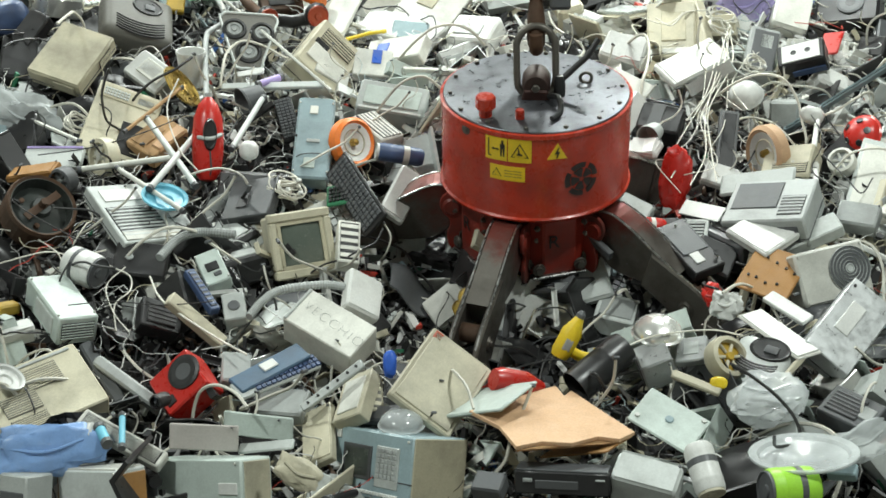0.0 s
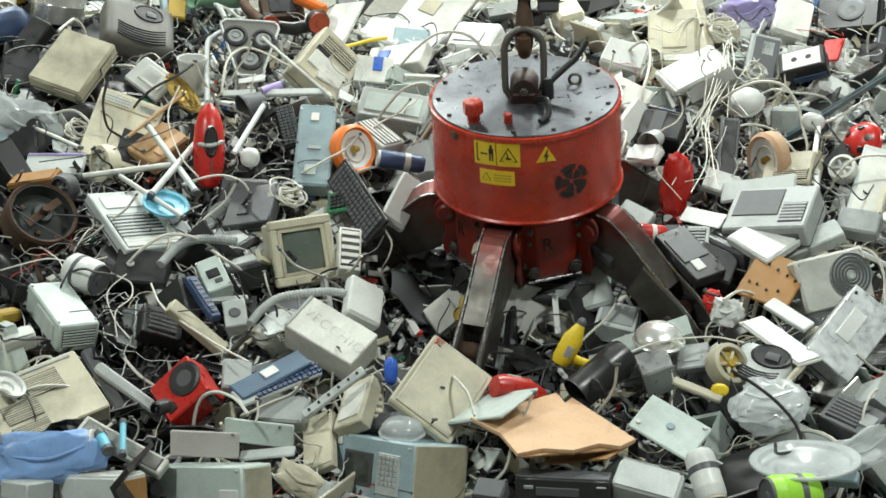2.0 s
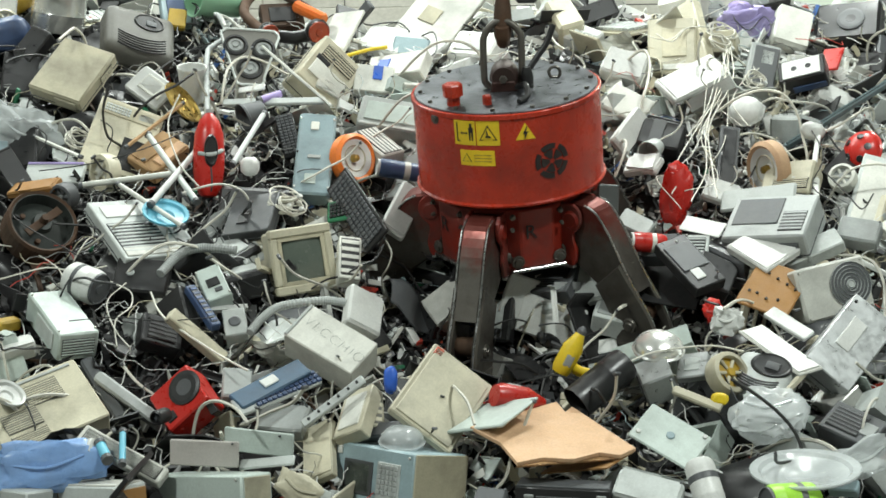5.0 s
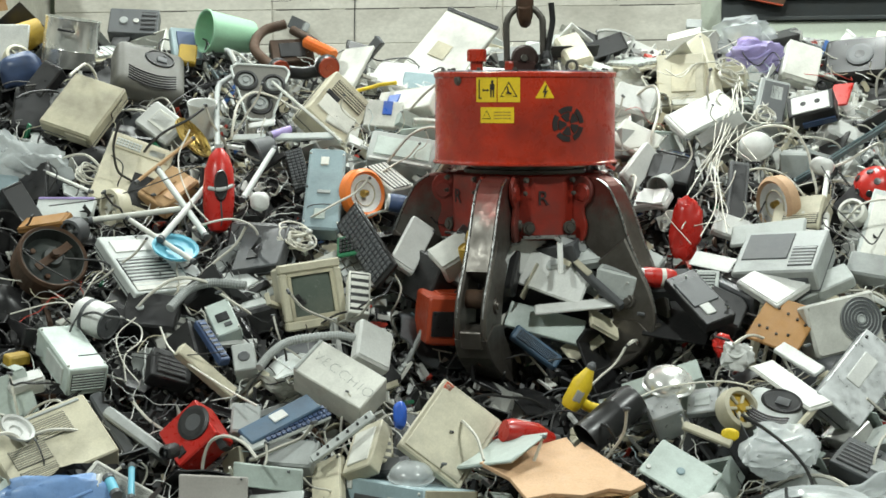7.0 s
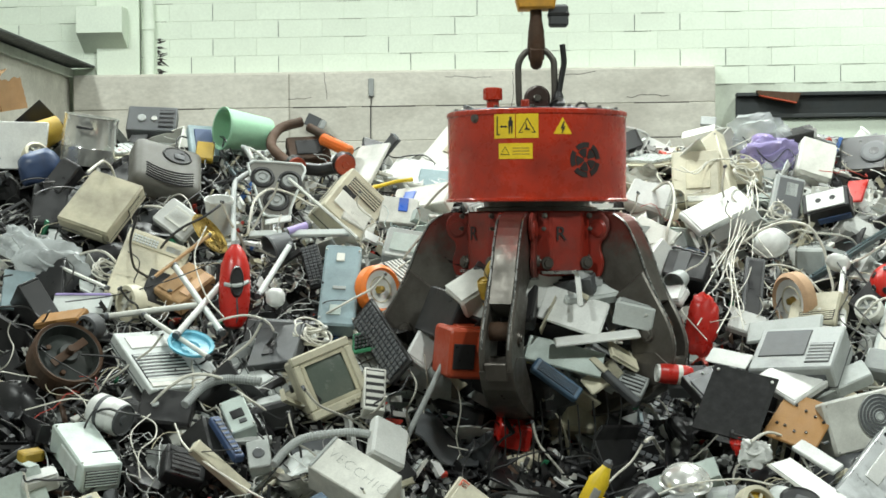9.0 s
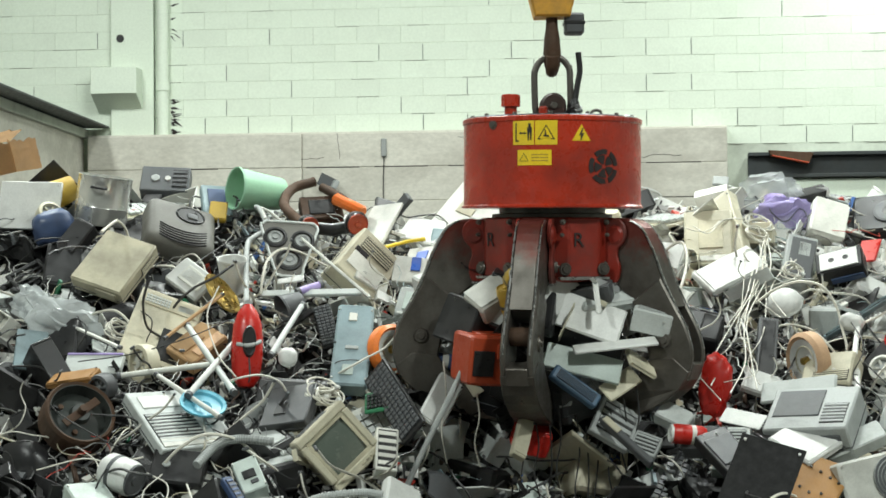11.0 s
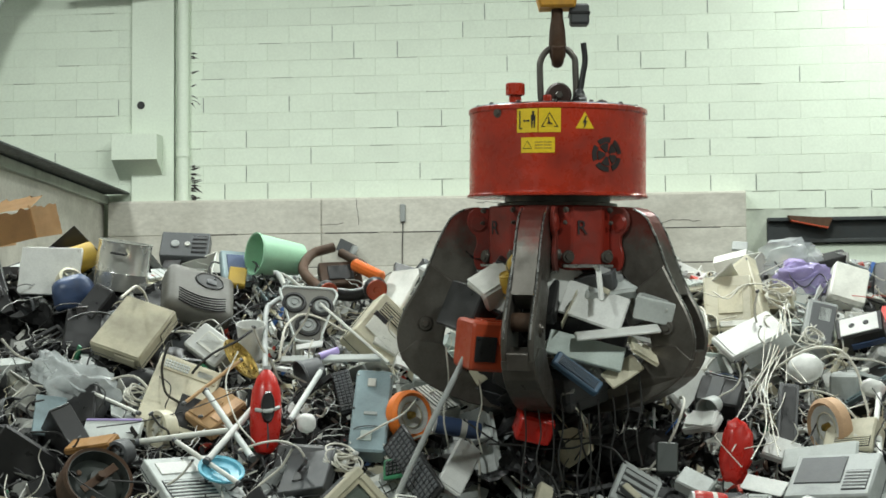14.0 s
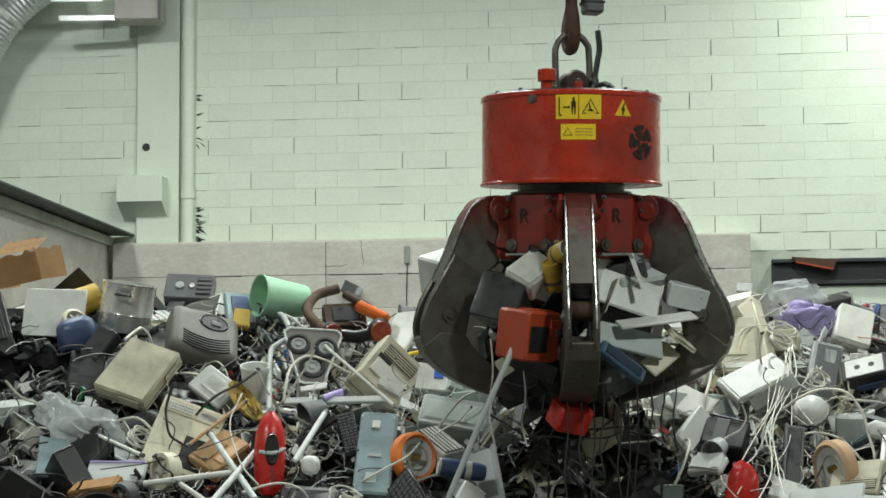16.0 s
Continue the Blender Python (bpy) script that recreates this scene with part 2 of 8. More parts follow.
def thing(name, m, label, category, group="", kind=""):
    ob = new(name)
    ob.empty_display_size = 0.1
    ob.matrix_basis = m
    return tagged(ob, label, category, group, kind)


def box(sx, sy, sz, bevel=0.006, at=(0, 0, 0), turn=None, bm=None, segments=1):
    """A bevelled block, centred at the given place."""
    out = bm or bmesh.new()
    tmp = bmesh.new()
    bmesh.ops.create_cube(tmp, size=1.0, matrix=Matrix.Diagonal((sx, sy, sz, 1)))
    if bevel:
        bmesh.ops.bevel(tmp, geom=tmp.edges[:], offset=min(bevel, 0.45 * min(sx, sy, sz)), segments=segments, affect="EDGES", profile=0.6)
    tmp.transform(Matrix.Translation(at) @ (turn or I4))
    return merge(out, tmp)


def merge(out, tmp):
    me = bpy.data.meshes.new("tmp")
    tmp.to_mesh(me)
    tmp.free()
    out.from_mesh(me)
    bpy.data.meshes.remove(me)
    return out


def lathe(profile, n=32, turn=None, bm=None, closed=False):
    """A body turned about z from (radius, height) pairs."""
    out = bmesh.new()
    rings = []
    for r, z in profile:
        if r < 1e-6:
            rings.append([out.verts.new((0, 0, z))])
        else:
            rings.append([out.verts.new((r * math.cos(2 * math.pi * k / n), r * math.sin(2 * math.pi * k / n), z)) for k in range(n)])
    pairs = list(zip(rings, rings[1:]))
    if closed:
        pairs.append((rings[-1], rings[0]))
    for a, b in pairs:
        for k in range(n):
            j = (k + 1) % n
            vs = [a[k % len(a)], a[j % len(a)], b[j % len(b)], b[k % len(b)]]
            vs = list(dict.fromkeys(vs))
            if len(vs) > 2:
                out.faces.new(vs)
    bmesh.ops.recalc_face_normals(out, faces=out.faces[:])
    if turn is not None:
        out.transform(turn)
    return merge(bm, out) if bm else out


def prism(outline, depth, bevel=0.004, turn=None, bm=None):
    """An outline in x and z, given the depth along y, centred."""
    out = bmesh.new()
    a = [out.verts.new((x, -depth / 2, z)) for x, z in outline]
    b = [out.verts.new((x, depth / 2, z)) for x, z in outline]
    out.faces.new(a)
    out.faces.new(b[::-1])
    for k in range(len(a)):
        j = (k + 1) % len(a)
        out.faces.new((a[j], a[k], b[k], b[j]))
    bmesh.ops.recalc_face_normals(out, faces=out.faces[:])
    if bevel:
        rim = [e for e in out.edges if len({f.normal.to_tuple(2) for f in e.link_faces}) == 2 and (abs(e.verts[0].co.y - e.verts[1].co.y) < 1e-6)]
        bmesh.ops.bevel(out, geom=rim, offset=bevel, segments=1, affect="EDGES")
    if turn is not None:
        out.transform(turn)
    return merge(bm, out) if bm else out


def smooth_line(points, steps=5):
    """A soft line through the given points."""
    pts = [Vector(p) for p in points]
    pts = [pts[0] * 2 - pts[1], *pts, pts[-1] * 2 - pts[-2]]
    out = []
    for a, b, c, d in zip(pts, pts[1:], pts[2:], pts[3:]):
        for k in range(steps):
            t = k / steps
            out.append(0.5 * (2 * b + (c - a) * t + (2 * a - 5 * b + 4 * c - d) * t * t + (3 * b - a - 3 * c + d) * t ** 3))
    return out + [pts[-2]]


def tube(points, r, n=8, bm=None, soft=5, ribs=0.0):
    """A round bar, pipe or cable along a line."""
    out = bmesh.new()
    line = smooth_line(points, soft) if soft else [Vector(p) for p in points]
    side = None
    rings = []
    for k, p in enumerate(line):
        ahead = (line[min(k + 1, len(line) - 1)] - line[max(k - 1, 0)]).normalized()
        if side is None:
            side = ahead.orthogonal().normalized()
        side = (side - ahead * side.dot(ahead)).normalized()
        up = ahead.cross(side)
        rr = r * (1 + (ribs if k % 2 else -ribs))
        rings.append([out.verts.new(p + rr * (side * math.cos(2 * math.pi * j / n) + up * math.sin(2 * math.pi * j / n))) for j in range(n)])
    for a, b in zip(rings, rings[1:]):
        for j in range(n):
            out.faces.new((a[j], a[(j + 1) % n], b[(j + 1) % n], b[j]))
    out.faces.new(rings[0][::-1])
    out.faces.new(rings[-1])
    return merge(bm, out) if bm else out


def tilt_to(direction):
    """The turn that brings z to a direction."""
    return Vector(direction).to_track_quat("Z", "Y").to_matrix().to_4x4()

# ---- the hall ----
WALL_YAW = -5.5
WALL = pose(0, 18.15, 0, 0, 0, WALL_YAW)   # local y is the outward way, local x runs along the back wall


def setting(name, bm, material, label, at=I4, smooth=False):
    ob = part(name, bm, material, None, label, at, smooth)
    return tagged(ob, label, "structure", kind="structure")


setting("floor", box(30, 36, 0.3, 0, (0, 6, -0.15)), P["floor"], "oily grey concrete hall floor")
setting("ceiling", box(30, 36, 0.2, 0, (0, 6, 9.1)), P["ceil"], "pale sheet ceiling of the hall")
setting("wall_right", box(0.3, 36, 9, 0, (11, 6, 4.5)), P["hallwall"], "pale painted side wall")
setting("wall_left", box(0.3, 36, 9, 0, (-11, 6, 4.5)), P["hallwall"], "pale painted side wall")
setting("wall_south", box(22, 0.3, 9, 0, (0, -7, 4.5)), P["hallwall"], "pale painted wall behind the viewer")
# dark mortar bed of the block wall, the blocks stand proud of it
wall_north = setting("wall_north", box(23, 0.3, 9.0, 0, (0, 0.123, 4.5)), P["mortar"], "white painted concrete block wall with open joints", WALL)
# concrete retaining wall in planks
retaining = setting("wall_retaining", box(7.17, 0.2, 4.19, 0.01, (-0.22, -0.14, 2.095)), P["concrete"], "grey board-marked concrete retaining wall", WALL)
left_bay = setting("wall_bay_left", box(0.25, 9.0, 4.17, 0.01, (-4.005, 13.9, 2.085)), P["concrete"], "grey concrete bay wall with a steel beam on top")
beam_left = setting("trim_beam_left", box(0.50, 9.0, 0.022, 0.004, (-3.85, 13.95, 4.222), pose(0, 0, 0, 1)), P["beam"], "steel beam with a dark top flange lying on the bay wall")
part("web", box(0.20, 9.0, 0.10, 0.006, (-3.93, 13.9, 4.155), pose(0, 0, 0, 0.8)), P["palebeam"], beam_left, "pale dusty beam web")
setting("trim_beam_right", box(8, 0.14, 0.04, 0.005, (7.6, -0.12, 3.87), bm=box(8, 0.14, 0.04, 0.005, (7.6, -0.12, 3.63), bm=box(8, 0.04, 0.2, 0.005, (7.6, -0.08, 3.75)))), P["beam"], "dark steel beam along the block wall", WALL)
setting("trim_strip_right", box(8, 0.06, 0.5, 0.01, (7.6, -0.10, 3.34)), P["blockwall"], "pale green painted strip below the beam", WALL)
# pilaster, down pipe and boxed ledge
setting("trim_pilaster", box(0.50, 0.10, 9.0, 0.01, (-3.33, -0.05, 4.5)), P["blockwall"], "plain white painted pilaster", WALL)
down_pipe = thing("down_pipe", WALL @ pose(-2.97, -0.10, 0), "white painted down pipe on the block wall", "pipe")
part("pipe", tube([(0, 0, 3.5), (0, 0, 9.0)], 0.065, 16, soft=0), P["blockwall"], down_pipe, smooth=True)
for cz in (4.75, 6.6):
    part("collar", lathe([(0.068, -0.05), (0.076, -0.05), (0.076, 0.05), (0.068, 0.05)], 16, pose(0, 0, cz), closed=True), P["blockwall"], down_pipe)
setting("trim_conduit", tube([(-3.09, -0.06, 3.5), (-3.09, -0.06, 9.0)], 0.014, 8, soft=0), P["darkcable"], "dark conduit beside the down pipe", WALL)
ledge = thing("wall_ledge", WALL @ pose(-3.475, -0.2, 4.71), "white boxed ledge with a sloping underside", "ledge")
part("box_body", prism([(-0.15, 0.24), (0.19, 0.24), (0.19, -0.26), (-0.15, -0.055)], 0.53, 0.006, pose(0, 0, 0, 0, 0, 90)), P["blockwall"], ledge)
wall_hole = thing("wall_hole", WALL @ pose(-3.464, -0.105, 5.31, 90), "dark round pipe hole in the pilaster", "hole")
part("sleeve", lathe([(0.0, 0), (0.038, 0), (0.045, 0.004), (0.045, -0.02)], 14), P["black"], wall_hole)


# ---- the heap ----
def surface_z(x, y):
    """The nominal face of the heap: a slope, a ridge that sags in the middle, a hollow under the grab."""
    ridge = 11.05 - 0.32 * math.exp(-((x + 0.2) / 0.9) ** 2) + 0.12 * noise.noise(Vector((x * 1.3, 0.0, 9.0)))
    z = 0.6 + 0.6 * (min(y, ridge) - 7.0)
    if y > ridge:
        z -= 0.12 * (y - ridge)
    d = math.hypot((x - 0.78) / 1.05, (y - 8.55) / 0.85)
    return z - 0.36 * math.exp(-d ** 4)


def heap_z(x, y):
    """Height of the heap's shade-coloured core: a slope of about 31 degrees up to a ridge before the back wall."""
    z = surface_z(x, y)
    z += 0.10 * noise.noise(Vector((x * 0.9, y * 0.9, 3.0))) + 0.06 * noise.noise(Vector((x * 2.6, y * 2.6, 1.0)))
    return max(z - 0.16, -0.05)


# sheet below the loose scrap, its black colour paints shade into the gaps
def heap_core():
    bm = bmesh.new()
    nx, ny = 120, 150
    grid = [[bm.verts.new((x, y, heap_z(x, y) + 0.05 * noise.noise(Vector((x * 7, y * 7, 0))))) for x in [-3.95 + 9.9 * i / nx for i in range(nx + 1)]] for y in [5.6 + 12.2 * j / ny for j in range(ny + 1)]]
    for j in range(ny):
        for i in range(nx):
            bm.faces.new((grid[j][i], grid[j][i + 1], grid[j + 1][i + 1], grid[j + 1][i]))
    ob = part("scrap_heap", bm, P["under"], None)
    return tagged(ob, "core of an electronic scrap heap, coloured near-black as shade between the pieces", "scrap heap", kind="stuff")


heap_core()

# ---- the grab ----
def band_panel(parent, name, material, th0, th1, z0, z1, r, lift=0.002, label="", n=6):
    """A thin sticker bent round the drum, between two angles (degrees) and two heights."""
    bm = bmesh.new()
    rows = []
    for rr in (r + lift, r - 0.004):
        rows.append([[bm.verts.new((rr * math.sin(radians(th0 + (th1 - th0) * k / n)), -rr * math.cos(radians(th0 + (th1 - th0) * k / n)), z)) for k in range(n + 1)] for z in (z0, z1)])
    for k in range(n):
        bm.faces.new((rows[0][0][k], rows[0][0][k + 1], rows[0][1][k + 1], rows[0][1][k]))
    for a in (0, 1):
        for k in range(n):
            bm.faces.new((rows[0][a][k], rows[1][a][k], rows[1][a][k + 1], rows[0][a][k + 1]))
    bmesh.ops.recalc_face_normals(bm, faces=bm.faces[:])
    return part(name, bm, material, parent, label)


def round_shape(parent, name, material, outline, th, z, r, lift=0.004, label=""):
    """A thin plate with an outline in x and z, bent to the drum at angle th and height z."""
    bm = bmesh.new()
    front, back = [], []
    for x, dz in outline:
        a = radians(th) + x / r
        front.append(bm.verts.new(((r + lift) * math.sin(a), -(r + lift) * math.cos(a), z + dz)))
        back.append(bm.verts.new(((r - 0.003) * math.sin(a), -(r - 0.003) * math.cos(a), z + dz)))
    bm.faces.new(front)
    for k in range(len(front)):
        j = (k + 1) % len(front)
        bm.faces.new((front[k], front[j], back[j], back[k]))
    bmesh.ops.recalc_face_normals(bm, faces=bm.faces[:])
    return part(name, bm, material, parent, label)


def arc(r0, r1, a0, a1, n=7):
    a = [a0 + (a1 - a0) * k / n for k in range(n + 1)]
    return [(r1 * math.cos(radians(x)), r1 * math.sin(radians(x))) for x in a] + [(r0 * math.cos(radians(x)), r0 * math.sin(radians(x))) for x in a[::-1]]


TOP = 0.478
grab = thing("orange_peel_grab", GRAB_ROWS[0][1], "red five-claw hydraulic scrap grab with worn grey claws", "scrap grab")
part("drum", lathe([(0.0, -0.018), (0.30, -0.018), (0.511, -0.022), (0.513, -0.012), (0.503, -0.004), (0.5, 0.01), (0.5, TOP - 0.035), (0.507, TOP - 0.028), (0.507, TOP - 0.006), (0.500, TOP - 0.002), (0.488, TOP - 0.004), (0.0, TOP - 0.004)], 72), P["drumred"], grab, "red painted steel drum, scratched and grimy", smooth=True)
part("top_plate", lathe([(0.0, TOP + 0.006), (0.486, TOP + 0.006), (0.49, TOP + 0.002), (0.49, TOP - 0.01)], 64), P["topsteel"], grab, "oily grey steel top plate", smooth=True)
for k in range(14):
    a = 2 * math.pi * (k + 0.3) / 14
    part("bolt", lathe([(0.0, 0.014), (0.010, 0.014), (0.012, 0.010), (0.012, 0)], 6, pose(0.455 * math.cos(a), 0.455 * math.sin(a), TOP + 0.006)), P["armsteel"], grab)
cap = part("filler_cap", lathe([(0.0, 0.115), (0.046, 0.115), (0.052, 0.108), (0.052, 0.05), (0.034, 0.045), (0.034, 0.0)], 8, pose(-0.25, -0.31, TOP + 0.004)), P["drumred"], grab, "red eight-sided filler cap")
part("plug", lathe([(0.0, 0.05), (0.02, 0.05), (0.024, 0.04), (0.024, 0)], 8, pose(-0.075, -0.33, TOP + 0.004)), P["drumred"], grab)
part("lifting_lug", prism([(-0.075, 0.0), (0.075, 0.0), (0.06, 0.06), (-0.06, 0.06)], 0.17, 0.008, pose(0.0, -0.04, TOP)), P["lugdark"], grab, "rusty dark lifting lug")
part("lug_pin", lathe([(0.0, -0.085), (0.045, -0.085), (0.068, -0.07), (0.074, -0.05), (0.074, 0.05), (0.06, 0.075), (0, 0.075)], 24, pose(0.0, -0.04, TOP + 0.075, 90)), P["lugdark"], grab, smooth=True)
part("pin_bolt", lathe([(0.0, 0.02), (0.018, 0.02), (0.022, 0.014), (0.022, 0)], 6, pose(0.0, -0.122, TOP + 0.075, 90)), P["armsteel"], grab)
part("cable_gland", lathe([(0.0, 0.12), (0.02, 0.115), (0.03, 0.09), (0.034, 0.06), (0.034, 0)], 12, pose(0.12, -0.05, TOP)), P["black"], grab, smooth=True)
part("top_hose", tube([(0.07, -0.12, TOP + 0.03), (0.12, -0.2, TOP + 0.06), (0.13, -0.3, TOP + 0.03), (0.09, -0.36, TOP + 0.02)], 0.016, 8), P["black"], grab, smooth=True)
part("eye_bolt", tube([(0.26 + 0.03 * math.cos(a / 5 * math.pi), 0.1, TOP + 0.035 + 0.03 * math.sin(a / 5 * math.pi)) for a in range(11)], 0.009, 6), P["armsteel"], grab)
part("side_plug", lathe([(0.0, 0.014), (0.016, 0.014), (0.018, 0.006), (0.026, 0.006), (0.028, 0.0)], 14, pose(0.5 * math.sin(radians(-44)), -0.5 * math.cos(radians(-44)), 0.43) @ pose(0, 0, 0, 0, 0, -44) @ pose(0, 0, 0, 90)), P["armsteel"], grab)

# warning stickers: three pictograms and a text plate
s1 = band_panel(grab, "warning_sticker", P["sticker"], -29.0, -15.4, 0.315, 0.447, 0.5, label="yellow keep-clear warning sticker")
round_shape(s1, "figure", P["soot"], [(-0.010, -0.045), (-0.004, -0.045), (-0.002, -0.005), (0.002, -0.005), (0.004, -0.045), (0.010, -0.045), (0.013, 0.022), (0.006, 0.026), (0.006, 0.045), (-0.006, 0.045), (-0.006, 0.026), (-0.013, 0.022)], -18.2, 0.385, 0.5)
round_shape(s1, "wall_mark", P["soot"], [(-0.006, -0.05), (0.012, -0.05), (0.012, -0.044), (0, -0.044), (0, 0.05), (-0.006, 0.05)], -26.6, 0.383, 0.5)
round_shape(s1, "arrow_mark", P["soot"], [(-0.02, 0), (-0.010, 0.008), (-0.010, 0.003), (0.010, 0.003), (0.010, 0.008), (0.02, 0), (0.010, -0.008), (0.010, -0.003), (-0.010, -0.003), (-0.010, -0.008)], -22.6, 0.378, 0.5)
s2 = band_panel(grab, "warning_sticker", P["sticker"], -14.8, -1.0, 0.315, 0.45, 0.5, label="yellow triangle warning sticker")


def triangle(r):
    return [(-r, -0.58 * r), (r, -0.58 * r), (0, 1.15 * r)]


def triangle_mark(parent, th, z, r):
    round_shape(parent, "triangle_edge", P["soot"], triangle(r), th, z, 0.5, 0.0035)
    round_shape(parent, "triangle_face", P["sticker"], triangle(r * 0.8), th, z, 0.5, 0.005)


triangle_mark(s2, -7.9, 0.370, 0.047)
round_shape(s2, "hand_mark", P["soot"], [(-0.016, -0.012), (0.014, -0.016), (0.016, -0.008), (0.002, -0.004), (-0.004, 0.026), (-0.009, 0.024), (-0.006, 0.0)], -7.9, 0.372, 0.5, 0.0065)
s3 = round_shape(grab, "warning_sticker", P["sticker"], triangle(0.052), 14.0, 0.366, 0.5, 0.003, "yellow triangular high voltage sticker")
round_shape(s3, "bolt_mark", P["soot"], [(0.006, 0.04), (-0.014, -0.002), (-0.002, 0.002), (-0.006, -0.026), (-0.002, -0.024), (0.014, 0.012), (0.002, 0.008), (0.010, 0.038)], 14.0, 0.366, 0.5, 0.005)
s4 = band_panel(grab, "warning_sticker", P["sticker"], -26.0, -4.6, 0.205, 0.288, 0.5, label="yellow sticker with a triangle and a line of small print")
triangle_mark(s4, -21.8, 0.242, 0.026)
for dz in (0.262, 0.246, 0.230):
    round_shape(s4, "print_bar", P["ochre"], [(-0.045, -0.003), (0.045, -0.003), (0.045, 0.003), (-0.045, 0.003)], -11.8, dz, 0.5, 0.004)
# stencilled black wheel mark
for k in range(5):
    round_shape(grab, "stencil_mark", P["soot"], arc(0.066, 0.094, 72 * k + 4, 72 * k + 60), 29.5, 0.200, 0.5)
    round_shape(grab, "stencil_mark", P["soot"], arc(0.014, 0.061, 72 * k + 14, 72 * k + 68), 29.5, 0.200, 0.5)

# neck and hub
part("neck", lathe([(0.30, -0.016), (0.30, -0.05), (0.34, -0.055), (0.34, -0.08), (0.0, -0.08)], 40), P["armsteel"], grab, smooth=True)
PHI = [-16 + 72 * k for k in range(5)]   # the claws round the axis, from the front
hub_ring = [(0.43 * math.cos(radians(72 * k + d)), 0.43 * math.sin(radians(72 * k + d))) for k in range(5) for d in (-24, 24)]


def hub_bm():
    bm = bmesh.new()
    turn = pose(0, 0, 0, 0, 0, -90 + PHI[0])
    levels = [(1.0, -0.075), (1.0, -0.40), (0.86, -0.43)]
    rings = [[bm.verts.new(turn @ Vector((x * s, y * s, z))) for x, y in hub_ring] for s, z in levels]
    for a, b in zip(rings, rings[1:]):
        for k in range(10):
            j = (k + 1) % 10
            bm.faces.new((a[j], a[k], b[k], b[j]))
    bm.faces.new(rings[0])
    bm.faces.new(rings[-1][::-1])
    bmesh.ops.recalc_face_normals(bm, faces=bm.faces[:])
    bmesh.ops.bevel(bm, geom=bm.edges[:], offset=0.008, segments=1, affect="EDGES")
    return bm


hub = part("hub", hub_bm(), P["armred"], grab, "grimy dark red claw hub with pin plates")


def letter_r():
    """The stencilled letter on the hub plates."""
    curve = bpy.data.curves.new("letter", "FONT")
    curve.body, curve.size, curve.extrude, curve.align_x, curve.align_y = "R", 0.11, 0.001, "CENTER", "CENTER"
    curve.materials.append(P["soot"])
    return curve


for k in range(5):
    for off in (-1, 1):
        a = PHI[k] + 36 + off * 0
        face = pose(0, 0, 0, 0, 0, a) @ pose(0, -0.43 * math.cos(radians(12)) - 0.004, 0)
        if off == -1:
            t = new("letter", letter_r())
            t.parent, t.matrix_basis = hub, face @ pose(-0.055 + 0.02, -0.003, -0.20, 90)
            part("lower_edge", box(0.30, 0.03, 0.018, 0.004), P["polished"], hub, at=face @ pose(0, 0.0, -0.405))
        for dz, dx, r in ((-0.355, 0.115, 0.036), (-0.10, 0.13, 0.016), (-0.17, 0.135, 0.012)):
            part("hub_pin", lathe([(0.0, 0.022), (r * 0.55, 0.022), (r * 0.62, 0.012), (r * 0.9, 0.012), (r, 0.006), (r, 0)], 16, face @ pose(off * dx, 0, dz, 90)), P["armsteel"], hub, smooth=True)

# claws: x outward, origin at the hinge
HINGE_R, HINGE_Z = 0.45, -0.17


def curved(points, n=4):
    """A smooth line through points (x, z), moved into the claw's space."""
    p = [points[0]] + list(points) + [points[-1]]
    out = []
    for a, b, c, d in zip(p, p[1:], p[2:], p[3:]):
        for k in range(n):
            t = k / n
            out.append(tuple(0.5 * (2 * b[q] + (c[q] - a[q]) * t + (2 * a[q] - 5 * b[q] + 4 * c[q] - d[q]) * t * t + (3 * b[q] - a[q] - 3 * c[q] + d[q]) * t ** 3) - (HINGE_R, HINGE_Z)[q] for q in (0, 1)))
    return out + [(points[-1][0] - HINGE_R, points[-1][1] - HINGE_Z)]


